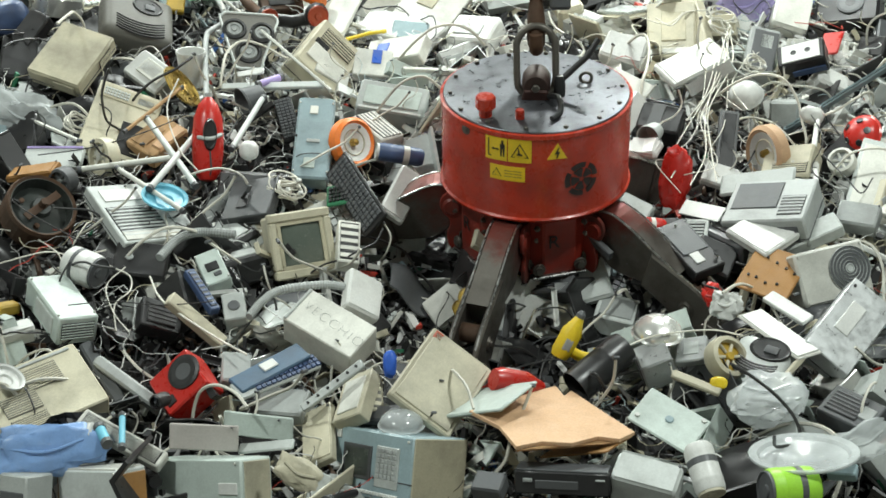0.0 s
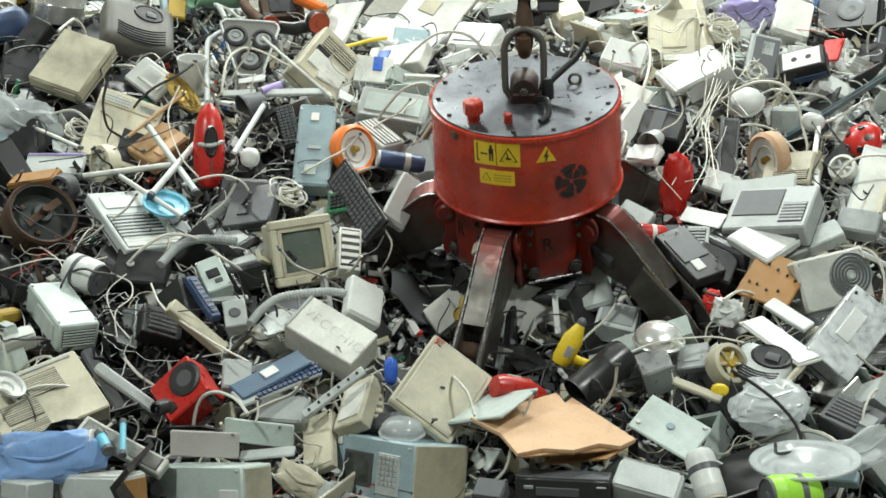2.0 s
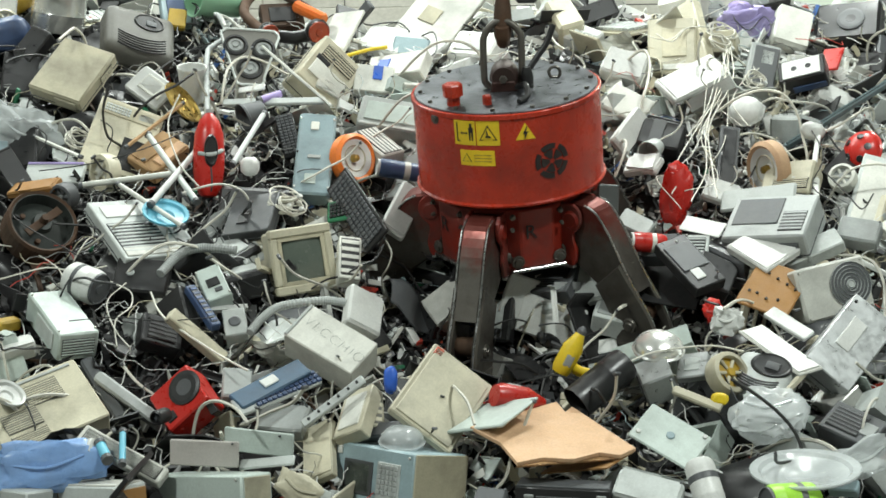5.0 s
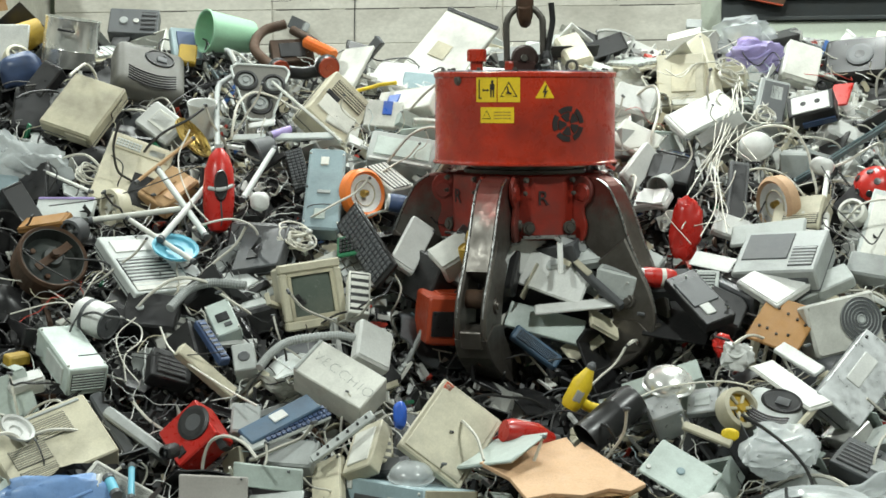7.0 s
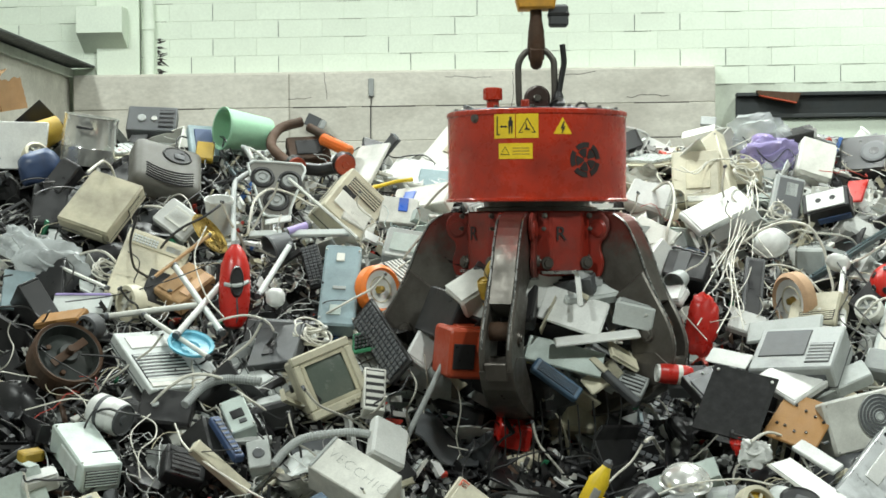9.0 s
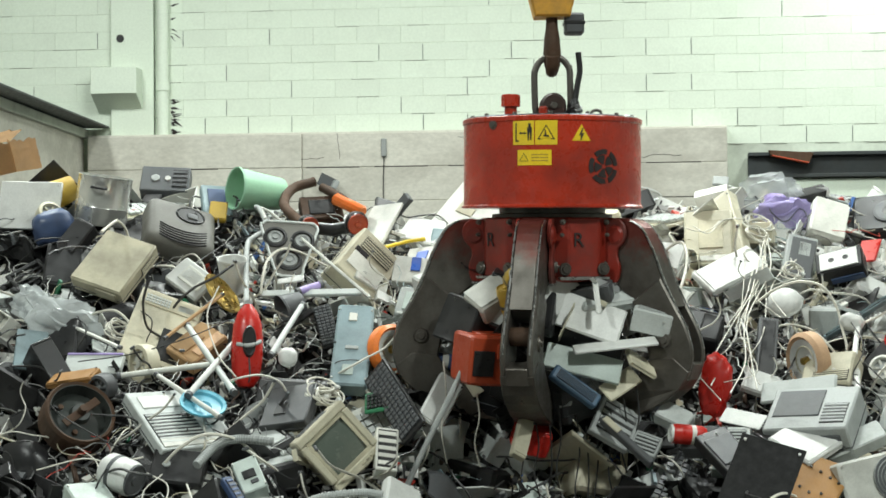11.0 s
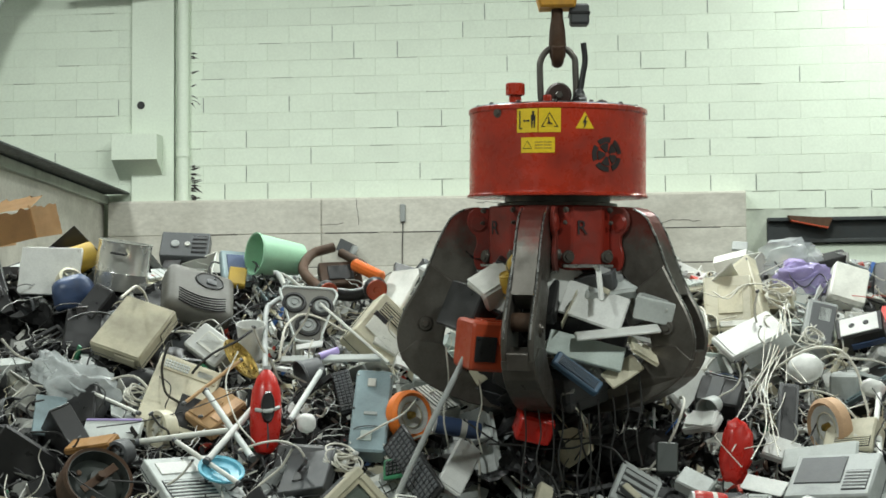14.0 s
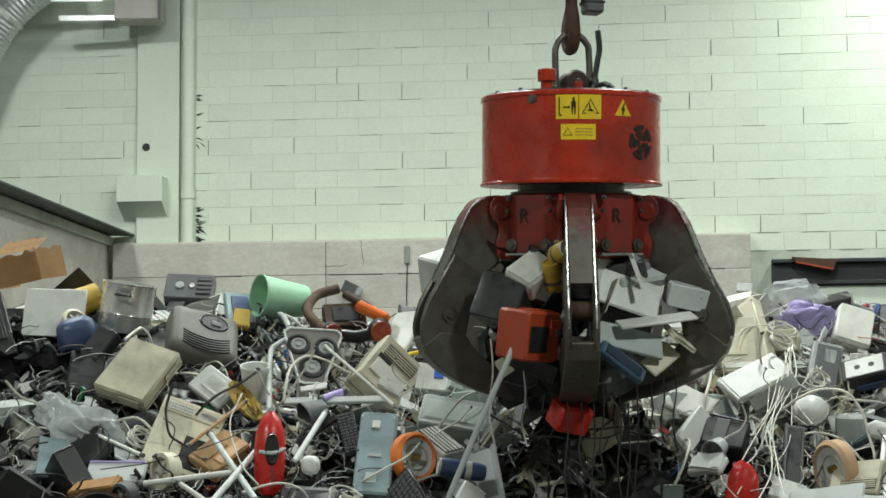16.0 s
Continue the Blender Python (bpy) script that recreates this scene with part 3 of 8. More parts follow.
def claw_parts(parent):
    """One claw: a bent box arm, forked cheeks with a roller pin, a shell tip."""
    upper = curved([(0.45, -0.078), (0.53, -0.088), (0.60, -0.13), (0.67, -0.25), (0.735, -0.41), (0.80, -0.555)], 3) + curved([(0.64, -0.635), (0.56, -0.545), (0.47, -0.47), (0.40, -0.40), (0.37, -0.28), (0.38, -0.11)], 3)
    arm = part("claw", prism(upper, 0.142, 0.012), P["clawsteel"], parent, "worn grey steel claw with red paint left near the hub")
    cheek = curved([(0.715, -0.40), (0.79, -0.53), (0.865, -0.66), (0.905, -0.78), (0.895, -0.88), (0.84, -0.98)], 3) + curved([(0.74, -0.99), (0.665, -0.92), (0.64, -0.80), (0.61, -0.67), (0.545, -0.535)], 3)
    for s in (-1, 1):
        part("cheek", prism(cheek, 0.032, 0.009, pose(0, s * 0.072, 0)), P["clawsteel"], arm)
        part("edge_weld", tube([(x, s * 0.0705, z) for x, z in curved([(0.53, -0.092), (0.60, -0.134), (0.67, -0.254), (0.735, -0.414), (0.80, -0.545), (0.868, -0.665), (0.903, -0.785)], 2)], 0.006, 5), P["polished"], arm)
        part("pin_head", lathe([(0.0, 0.02), (0.018, 0.02), (0.022, 0.012), (0.036, 0.012), (0.04, 0.004), (0.044, 0.006), (0.046, 0)], 18, pose(0.745 - HINGE_R, s * 0.087, -0.735 - HINGE_Z, -90 * s)), P["armsteel"], arm, smooth=True)
    part("roller_pin", lathe([(0.0, -0.06), (0.05, -0.06), (0.05, 0.06), (0, 0.06)], 16, pose(0.775 - HINGE_R, 0, -0.70 - HINGE_Z, 90)), P["rust"], arm, smooth=True)
    part("collar", box(0.03, 0.150, 0.012, 0.003, (0.728 - HINGE_R, 0, -0.41 - HINGE_Z), pose(0, 0, 0, 0, 66)), P["armsteel"], arm)
    part("cross_plate", box(0.03, 0.12, 0.10, 0.006, (0.875 - HINGE_R, 0, -0.90 - HINGE_Z), pose(0, 0, 0, 0, 18)), P["armsteel"], arm)
    tip_out = curved([(0.89, -0.90), (0.83, -1.00), (0.69, -1.10), (0.50, -1.18), (0.28, -1.225), (0.07, -1.245)], 2)
    tip_in = curved([(0.06, -1.205), (0.26, -1.13), (0.42, -1.06), (0.54, -0.98), (0.62, -0.90), (0.66, -0.84), (0.80, -0.83)], 2)
    bm = prism(tip_out + tip_in, 0.18, 0.006)
    for v in bm.verts:
        x = v.co.x + HINGE_R
        w = 1.12 - 0.12 * abs(x - 0.5) / 0.4 if x > 0.5 else 0.36 + 0.76 * max(0.0, x) / 0.5
        v.co.y *= w
    part("shell_tip", bm, P["clawsteel"], arm, "dark rubbed steel tip")
    return arm


# cheek plates of the hub on both sides of each claw, cut wavy round the hinge pin
CHEEK = curved([(0.47, -0.083), (0.505, -0.115), (0.515, -0.165), (0.495, -0.215), (0.465, -0.245), (0.462, -0.29), (0.478, -0.34), (0.472, -0.40), (0.455, -0.432)], 3) + curved([(0.34, -0.432), (0.33, -0.083)], 1)
for k in range(5):
    for side in (-1, 1):
        turn = pose(0, 0, 0, 0, 0, -90 + PHI[k]) @ pose(HINGE_R, 0, HINGE_Z)
        plate = part("cheek_plate", prism(CHEEK, 0.022, 0.004, pose(0, side * 0.088, 0)), P["armred"], hub, at=turn)
        part("hinge_pin", lathe([(0.0, 0.010), (0.040, 0.010), (0.045, 0.004), (0.049, 0.004), (0.052, 0.0)], 22, pose(0, side * 0.099, 0, -90 * side)), P["armred"], hub, at=turn, smooth=True)
        part("plate_bolt", lathe([(0.0, 0.026), (0.018, 0.026), (0.022, 0.014), (0.034, 0.014), (0.038, 0.0)], 16, pose(-0.075, side * 0.099, -0.175, -90 * side)), P["armsteel"], hub, at=turn, smooth=True)
        part("lower_edge", box(0.13, 0.03, 0.014, 0.003, (-0.055, side * 0.088, -0.268)), P["polished"], hub, at=turn)

claw = claw_parts(grab)
claw.matrix_basis = pose(0, 0, 0, 0, 0, -90 + PHI[0]) @ pose(HINGE_R, 0, HINGE_Z)
claws = [claw]
for k in range(1, 5):
    c = copy_thing(claw, pose(0, 0, 0, 0, 0, -90 + PHI[k]) @ pose(HINGE_R, 0, HINGE_Z))
    claws.append(c)

# lifting link, crane hook, power cable
link_thing = thing("lifting_link", I4, "dark oval steel lifting link", "chain link")
part("link", tube([(0.102 * math.cos(a) if abs(math.sin(a)) < 2 else 0, 0, 0.13 + (0.075 if math.sin(a) > 0 else -0.075) + 0.115 * math.sin(a)) for a in [2 * math.pi * k / 24 for k in range(25)]], 0.019, 10, soft=2), P["armsteel"], link_thing, smooth=True)
hook = thing("crane_hook", I4, "rubbed steel crane hook under a yellow hook block", "crane hook")
part("hook_block", prism([(-0.10, 0.25), (-0.13, 0.37), (-0.13, 1.0), (0.13, 1.0), (0.13, 0.37), (0.10, 0.25)], 0.16, 0.012), P["hookyellow"], hook, "chipped orange-yellow hook block")
part("shank", lathe([(0.030, 0.33), (0.034, 0.2), (0.045, 0.13), (0.05, 0.05), (0.045, -0.02), (0.03, -0.055), (0.0, -0.06)], 16), P["rust"], hook, smooth=True)
part("hook_bowl", tube([(0, 0.02, 0.16), (0, 0.07, 0.08), (0, 0.075, 0.0), (0, 0.04, -0.045), (0, -0.02, -0.03), (0, -0.05, 0.03)], 0.036, 10), P["rust"], hook, smooth=True)
part("plug_box", box(0.11, 0.10, 0.12, 0.012, (0.125, 0.0, 0.215)), P["darkgrey"], hook)
part("plug_lid", box(0.12, 0.11, 0.02, 0.004, (0.125, 0.0, 0.22)), P["black"], hook)
power = thing("power_cable", I4, "black power cable plugged into the grab", "cable")
part("cable", tube([(0, 0, 0.0), (0.012, 0, 0.12), (0.02, 0.0, 0.20), (0.005, 0.0, 0.30)], 0.017, 10), P["black"], power, smooth=True)


# ---- kinds of things ----
def on_face(face, dims, u, v, lift=0.0):
    """A pose on a face of a block: z out of it, x and y along it, u and v from -0.5 to 0.5."""
    sx, sy, sz = dims
    if face == "T":
        return pose(u * sx, v * sy, sz / 2 + lift), (sx, sy)
    if face == "F":
        return pose(u * sx, -sy / 2 - lift, v * sz, 90, 0, 0), (sx, sz)
    side = 1 if face == "S" else -1
    return pose(side * (sx / 2 + lift), u * sy, v * sz, 90, 0, 90 * side), (sy, sz)


def add_features(body, dims, feats):
    for kind, face, u, v, *rest in feats:
        for f in (("S", "W") if face == "S" else (face,)):
            m, (w, h) = on_face(f, dims, u, v)
            if kind == "panel":
                part("panel", box(rest[0] * w, rest[1] * h, 0.010, 0.003), P[rest[2]], body, at=m)
            elif kind == "disc":
                r = rest[0]
                part("cap" if r < 0.01 else "round_plate", lathe([(0.0, 0.006), (r * 0.8, 0.007), (r, 0.004), (r, -0.004)], 10 if r < 0.01 else 22), P[rest[1]], body, at=m)
            elif kind == "rings":
                for k in range(rest[1]):
                    rr = rest[0] * (k + 1) / rest[1]
                    part("ring", lathe([(rr - 0.003, 0.006), (rr, 0.012), (rr + 0.003, 0.006)], 24), P[rest[2]], body, at=m)
            elif kind == "vent":
                n = int(rest[2])
                part("vent_recess", box(rest[0] * w, rest[1] * h, 0.006, 0.001), P["black" if rest[3] != "beige" else "taupe"], body, at=m)
                for k in range(n):
                    y = rest[1] * h * ((k + 0.5) / n - 0.5)
                    part("slat", box(rest[0] * w * 0.98, rest[1] * h / n * 0.55, 0.012, 0.002, (0, y, 0)), body.data.materials[0], body, at=m)
            elif kind == "keys":
                n = int(rest[2])
                ww, hh = rest[0] * w, rest[1] * h
                cols = max(1, round(math.sqrt(n * ww / max(hh, 0.01))))
                rows = max(1, n // cols)
                bm = bmesh.new()
                for i in range(cols):
                    for j in range(rows):
                        box(ww / cols * 0.82, hh / rows * 0.8, 0.014, 0.002, (ww * ((i + 0.5) / cols - 0.5), hh * ((j + 0.5) / rows - 0.5), 0.003), bm=bm)
                part("keys", bm, P[rest[3]], body, at=m)


def dent(bm, dims, depth):
    """Push the broad faces of a case in a little, unevenly, as thin walls give way."""
    bmesh.ops.subdivide_edges(bm, edges=[e for e in bm.edges if e.calc_length() > 0.06], cuts=3, use_grid_fill=True)
    seed = Vector((dims[0] * 71, dims[1] * 53, dims[2] * 97))
    for v in bm.verts:
        inner = [i for i in range(3) if abs(v.co[i]) > dims[i] * 0.499]
        if len(inner) == 1:
            i = inner[0]
            v.co[i] -= math.copysign(depth * (0.5 + 0.7 * noise.noise(v.co * 9 + seed)), v.co[i])


def casing(name, m, dims, col, label, category, feats=(), bevel=0.008, writing=""):
    """A moulded or folded case, with the panels, vents, screws and keys that it shows."""
    ob = thing(name, m, label, category)
    sx, sy, sz = dims
    bm = box(sx, sy, sz, min(bevel, sz * 0.45), segments=3 if bevel > 0.018 else 1)
    dent(bm, dims, 0.004 if bevel < 0.018 else 0.007)
    body = part("body", bm, P[col], ob, smooth=True)
    if min(sx, sy) > 0.25 and sz > 0.05:
        part("seam", box(sx + 0.003, sy + 0.003, 0.004, 0, (0, 0, -sz * 0.18)), P["darkgrey"], body)
    if not feats and min(sx, sy) > 0.08 and sz > 0.035:
        part("raised_panel", box(sx * 0.9, sy * 0.88, 0.005, 0.002, (0, 0, sz / 2)), P[col], body)
        part("cap", lathe([(0.0, 0.006), (0.006, 0.006), (0.007, 0.0)], 8), P["darkgrey"], body, at=pose(sx * 0.43, sy * 0.42, sz / 2))
    add_features(body, dims, feats)
    if writing:
        curve = bpy.data.curves.new("writing", "FONT")
        curve.body, curve.size, curve.extrude, curve.offset, curve.align_x, curve.align_y, curve.space_character = writing, 0.078, 0.0006, -0.0030, "CENTER", "CENTER", 1.15
        curve.materials.append(P["grey"])
        t = new("handwriting", curve)
        t.parent, t.matrix_basis = body, pose(sx * 0.05, 0.0, sz / 2 + 0.0015, 0, 0, -6)
    return ob


def crt(name, m, dims, col, label, category, feats=(), bevel=0.01):
    """A tube monitor: bezel at the front, sunken screen, tapering back."""
    ob = thing(name, m, label, category)
    sx, sy, sz = dims
    front = -sy / 2
    bez = bmesh.new()
    w, h = sx * 0.76, sz * 0.72
    for cx, cz, bw, bh in ((0, (sz + h) / 4, sx, (sz - h) / 2), (0, -(sz + h) / 4, sx, (sz - h) / 2), ((sx + w) / 4, 0, (sx - w) / 2, h), (-(sx + w) / 4, 0, (sx - w) / 2, h)):
        box(bw, sy * 0.16, bh, 0.008, (cx, front + sy * 0.08, cz), bm=bez)
    part("bezel", bez, P["cream"], ob)
    inner = bmesh.new()
    for cx, cz, bw, bh in ((0, h * 0.46, w, h * 0.08), (0, -h * 0.46, w, h * 0.08), (w * 0.46, 0, w * 0.08, h * 0.84), (-w * 0.46, 0, w * 0.08, h * 0.84)):
        box(bw, 0.012, bh, 0.002, (cx, front + 0.016, cz), bm=inner)
    part("screen_frame", inner, P["beige"], ob)
    scr = bmesh.new()
    n = 8
    grid = [[scr.verts.new((w * 0.9 * (i / n - 0.5), front + 0.012 + 0.02 * ((2 * i / n - 1) ** 2 + (2 * j / n - 1) ** 2) / 2, h * 0.9 * (j / n - 0.5))) for i in range(n + 1)] for j in range(n + 1)]
    for j in range(n):
        for i in range(n):
            scr.faces.new((grid[j][i], grid[j][i + 1], grid[j + 1][i + 1], grid[j + 1][i]))
    part("screen", scr, P["screen"], ob, "dusty grey picture tube", smooth=True)
    back = box(sx * 0.94, sy * 0.42, sz * 0.94, 0.012, (0, front + sy * 0.36, 0))
    box(sx * 0.7, sy * 0.42, sz * 0.7, 0.02, (0, front + sy * 0.78, 0), bm=back)
    housing = part("housing", back, P["cream"], ob)
    for k in range(7):
        part("slat", box(sx * 0.6, 0.012, 0.008, 0.001, (0, front + sy * (0.24 + 0.05 * k), sz * 0.47)), P["darkgrey"], housing)
    for k in range(4):
        part("button", box(0.02, 0.012, 0.01, 0.002, (sx * (0.1 + 0.09 * k), front - 0.004, -sz * 0.43)), P["beige"], ob)
    part("foot", lathe([(0.0, 0.0), (0.1, 0.0), (0.11, -0.02), (0.11, -0.03), (0, -0.03)], 20, pose(0, 0, -sz * 0.47)), P["cream"], ob)
    return ob


def dish(name, m, r, col, label, category):
    ob = thing(name, m, label, category)
    body = part("dish", lathe([(0.0, 0.0), (r * 0.35, 0.002), (r * 0.42, 0.012), (r * 0.8, 0.016), (r * 0.86, 0.03), (r, 0.034), (r, 0.026), (r * 0.8, 0.006), (r * 0.4, -0.006), (0, -0.008)], 36), P[col], ob, smooth=True)
    part("rim", lathe([(r * 0.985, 0.030), (r * 1.01, 0.036), (r * 1.02, 0.030), (r * 1.0, 0.022)], 36, closed=True), P[col], body)
    return ob


def wheel(name, m, r, col, label, category, hub="grey"):
    ob = thing(name, m, label, category)
    part("tyre", lathe([(r * 0.7, 0.03), (r * 0.75, 0.045), (r * 0.95, 0.04), (r, 0.02), (r, -0.02), (r * 0.95, -0.04), (r * 0.7, -0.03)], 32, closed=True), P[col], ob, smooth=True)
    disc = part("hub", lathe([(0.0, 0.04), (r * 0.18, 0.04), (r * 0.22, 0.02), (r * 0.68, 0.012), (r * 0.72, 0.025), (r * 0.72, -0.025), (0, -0.025)], 28), P[hub], ob)
    for k in range(6):
        part("spoke", box(r * 0.5, 0.016, 0.02, 0.004, (r * 0.44, 0, 0.02)), P[col], disc, at=pose(0, 0, 0, 0, 0, 60 * k))
    return ob


def fan(name, m, r, col, label, category):
    ob = thing(name, m, label, category)
    part("rim", lathe([(r * 0.74, 0.03), (r * 0.86, 0.05), (r, 0.03), (r * 1.0, -0.03), (r * 0.74, -0.03)], 40, closed=True), P[col], ob, smooth=True)
    plate = part("plate", lathe([(0.0, 0.012), (r * 0.15, 0.014), (r * 0.2, 0.0), (r * 0.5, 0.022), (r * 0.76, 0.036), (r * 0.76, -0.02), (0, -0.02)], 36), P["white"], ob, smooth=True)
    part("hub", lathe([(0.0, 0.05), (r * 0.12, 0.045), (r * 0.17, 0.01), (r * 0.17, 0)], 18), P["brass"], plate)
    part("ring", lathe([(r * 0.48, 0.02), (r * 0.5, 0.03), (r * 0.53, 0.024)], 32), P["cream"], plate)
    return ob


def bowl(name, m, r, col, label, category, holes=False):
    ob = thing(name, m, label, category)
    prof = [(r * math.sin(a), r * 0.62 * math.cos(a)) for a in [math.pi / 2 * k / 9 for k in range(10)]]
    shell = part("shell", lathe(prof + [(r * 1.08, -0.008), (r * 1.06, -0.016), (r * 0.97, -0.01)], 32), P[col], ob, smooth=True)
    for k in range(5 if holes else 0):
        a = radians(72 * k + 10)
        q = Vector((0.62 * r * math.cos(a), 0.62 * r * math.sin(a), 0.62 * r * 0.79))
        part("hole", lathe([(0.0, 0.004), (r * 0.17, 0.003), (r * 0.19, -0.004)], 14), P["black" if holes else "grey"], shell, at=Matrix.Translation(q) @ tilt_to((q.x, q.y, q.z * 1.6)))
    return ob


def pot(name, m, r, length, col, label, category):
    """An open metal vessel; its mouth looks along z."""
    ob = thing(name, m, label, category)
    h = length / 2
    wall = part("wall", lathe([(0.0, -h), (r * 0.94, -h), (r, -h + 0.02), (r, -h * 0.3), (r * 1.012, -h * 0.27), (r, -h * 0.24), (r, h - 0.01), (r * 1.04, h), (r * 0.97, h), (r * 0.96, -h + 0.03), (0, -h + 0.03)], 40), P[col], ob, smooth=True)
    for s in (-1, 1):
        part("handle", tube([(s * r, -0.05, h * 0.55), (s * (r + 0.05), -0.04, h * 0.55), (s * (r + 0.05), 0.04, h * 0.55), (s * r, 0.05, h * 0.55)], 0.008, 6), P["black"], wall)
    return ob


def tub(name, m, r, length, col, label, category):
    """An open plastic vessel, wider at the mouth, which looks along z."""
    ob = thing(name, m, label, category)
    h = length / 2
    part("wall", lathe([(0.0, -h), (r * 0.74, -h), (r * 0.78, -h + 0.012), (r, h), (r * 0.96, h), (r * 0.74, -h + 0.02), (0, -h + 0.02)], 36), P[col], ob, smooth=True)
    part("rim", lathe([(r * 0.985, h - 0.012), (r * 1.045, h - 0.008), (r * 1.04, h + 0.006), (r * 0.97, h + 0.004)], 36, closed=True), P[col], ob, smooth=True)
    return ob


def bottle(name, m, r, length, col, label, category, end=""):
    """A closed round body."""
    ob = thing(name, m, label, category)
    h = length / 2
    part("barrel", lathe([(0.0, -h), (r * 0.8, -h), (r * 0.97, -h + 0.02), (r, -h + 0.05), (r, h * 0.5), (r * 1.02, h * 0.55), (r, h * 0.6), (r, h - 0.02), (r * 0.93, h), (0, h)], 32), P[col], ob, smooth=True)
    part("end_cap", lathe([(0.0, 0.012), (r * 0.25, 0.012), (r * 0.3, 0.004), (r * 0.8, 0.006), (r * 0.84, 0.014), (r * 0.9, 0.012), (r * 0.9, 0)], 28, pose(0, 0, h)), P[end or "white"], ob)
    part("band", lathe([(r * 1.004, -h * 0.35), (r * 1.012, -h * 0.33), (r * 1.012, -h * 0.1), (r * 1.004, -h * 0.08)], 32), P["offwhite" if not end else "darkgrey"], ob)
    return ob


def stick_vacuum(name, m, r, length, col, label, category):
    ob = thing(name, m, label, category)
    h = length / 2
    shell = part("shell", lathe([(0, -h), (r * 0.5, -h * 0.95), (r * 0.85, -h * 0.75), (r, -h * 0.35), (r, 0.1 * h), (r * 0.92, h * 0.5), (r * 0.62, h * 0.82), (r * 0.22, h), (0, h)], 28), P[col], ob, smooth=True)
    part("handle_slot", lathe([(0.0, 0.010), (r * 0.34, 0.010), (r * 0.40, 0.016), (r * 0.46, 0)], 18, Matrix.Diagonal((1, 2.3, 1, 1))), P["black"], shell, at=pose(0, -r * 0.985, h * 0.08, 90))
    part("grip", tube([(-r * 0.75, -r * 0.72, h * 0.02), (0, -r * 1.16, -h * 0.02), (r * 0.75, -r * 0.72, h * 0.10)], 0.012, 8), P["lightgrey"], shell, smooth=True)
    part("bag_seam", tube([(r * 0.0, -r * 1.0, -h * 0.3), (r * 0.1, -r * 0.86, -h * 0.72), (0, -r * 0.3, -h * 0.97)], 0.005, 6), P["darkgrey"], shell)
    part("neck", lathe([(r * 0.24, h * 0.96), (r * 0.24, h * 1.08), (0, h * 1.08)], 14), P["grey"], ob)
    return ob


def torn_board(name, m, outline, thick, col, label, category):
    """A flat board with a broken outline in x and y."""
    ob = thing(name, m, label, category)
    body = part("board", prism(outline, thick, 0.002, pose(0, 0, 0, -90)), P[col], ob)
    part("torn_strip", prism([(x * 0.98, y * 0.98) for x, y in outline[6:12]], 0.006, 0.001, pose(0, 0, -thick * 0.8, -90)), P["card"], body, "torn brown under layer")
    return ob


def open_carton(name, m, dims, label, category):
    """A torn carton lying on its side: crumpled walls and bent, ragged flaps."""
    ob = thing(name, m, label, category)
    sx, sy, sz = dims
    rnd = random.Random(3)

    def sheet(w, h, ragged):
        bm = bmesh.new()
        n = 9
        rows = [[bm.verts.new((w * (i / n - 0.5), 0.012 * noise.noise(Vector((i * 0.7, j * 0.9, w * 40))), h * j / n + (ragged * rnd.uniform(-1, 0.4) if j == n else 0))) for i in range(n + 1)] for j in range(n + 1)]
        for j in range(n):
            for i in range(n):
                bm.faces.new((rows[j][i], rows[j][i + 1], rows[j + 1][i + 1], rows[j + 1][i]))
        bmesh.ops.solidify(bm, geom=bm.faces[:], thickness=0.006)
        return bm

    wall = part("carton_wall", sheet(sx, sz, 0.03), P["card"], ob, smooth=True)
    part("carton_wall", sheet(sy, sz, 0.03), P["card"], ob, at=pose(sx / 2, sy / 2, 0, 0, 0, 84), smooth=True)
    part("carton_wall", sheet(sy, sz, 0.02), P["card"], ob, at=pose(-sx / 2, sy / 2, 0, 0, 0, 94), smooth=True)
    part("flap", sheet(sx * 0.98, sy * 0.75, 0.06), P["card"], wall, at=pose(0, 0, sz, -68, 3), smooth=True)
    return ob


def power_tool(name, m, size, col, label, category):
    """A pistol-grip tool: motor barrel, nose, grip, base."""
    ob = thing(name, m, label, category)
    k = size
    body = part("motor_barrel", lathe([(0, -0.5 * k), (0.2 * k, -0.48 * k), (0.25 * k, -0.35 * k), (0.25 * k, 0.2 * k), (0.16 * k, 0.42 * k), (0.1 * k, 0.6 * k), (0, 0.6 * k)], 20, pose(0, 0, 0, 0, 90)), P[col], ob, smooth=True)
    part("grip", tube([(-0.2 * k, 0, 0), (-0.26 * k, 0, -0.4 * k), (-0.2 * k, 0, -0.75 * k)], 0.13 * k, 10), P[col], ob, smooth=True)
    part("side_plate", box(0.3 * k, 0.5 * k, 0.2 * k, 0.03 * k, (-0.1 * k, 0, 0.02 * k), segments=2), P["grey"], body)
    part("nose", lathe([(0.11 * k, 0), (0.11 * k, 0.12 * k), (0.05 * k, 0.2 * k), (0, 0.2 * k)], 14, pose(0.55 * k, 0, 0, 0, 90)), P["darkgrey"], body)
    part("base", box(0.42 * k, 0.3 * k, 0.14 * k, 0.04 * k, (-0.14 * k, 0, -0.8 * k), segments=2), P[col], ob, smooth=True)
    return ob


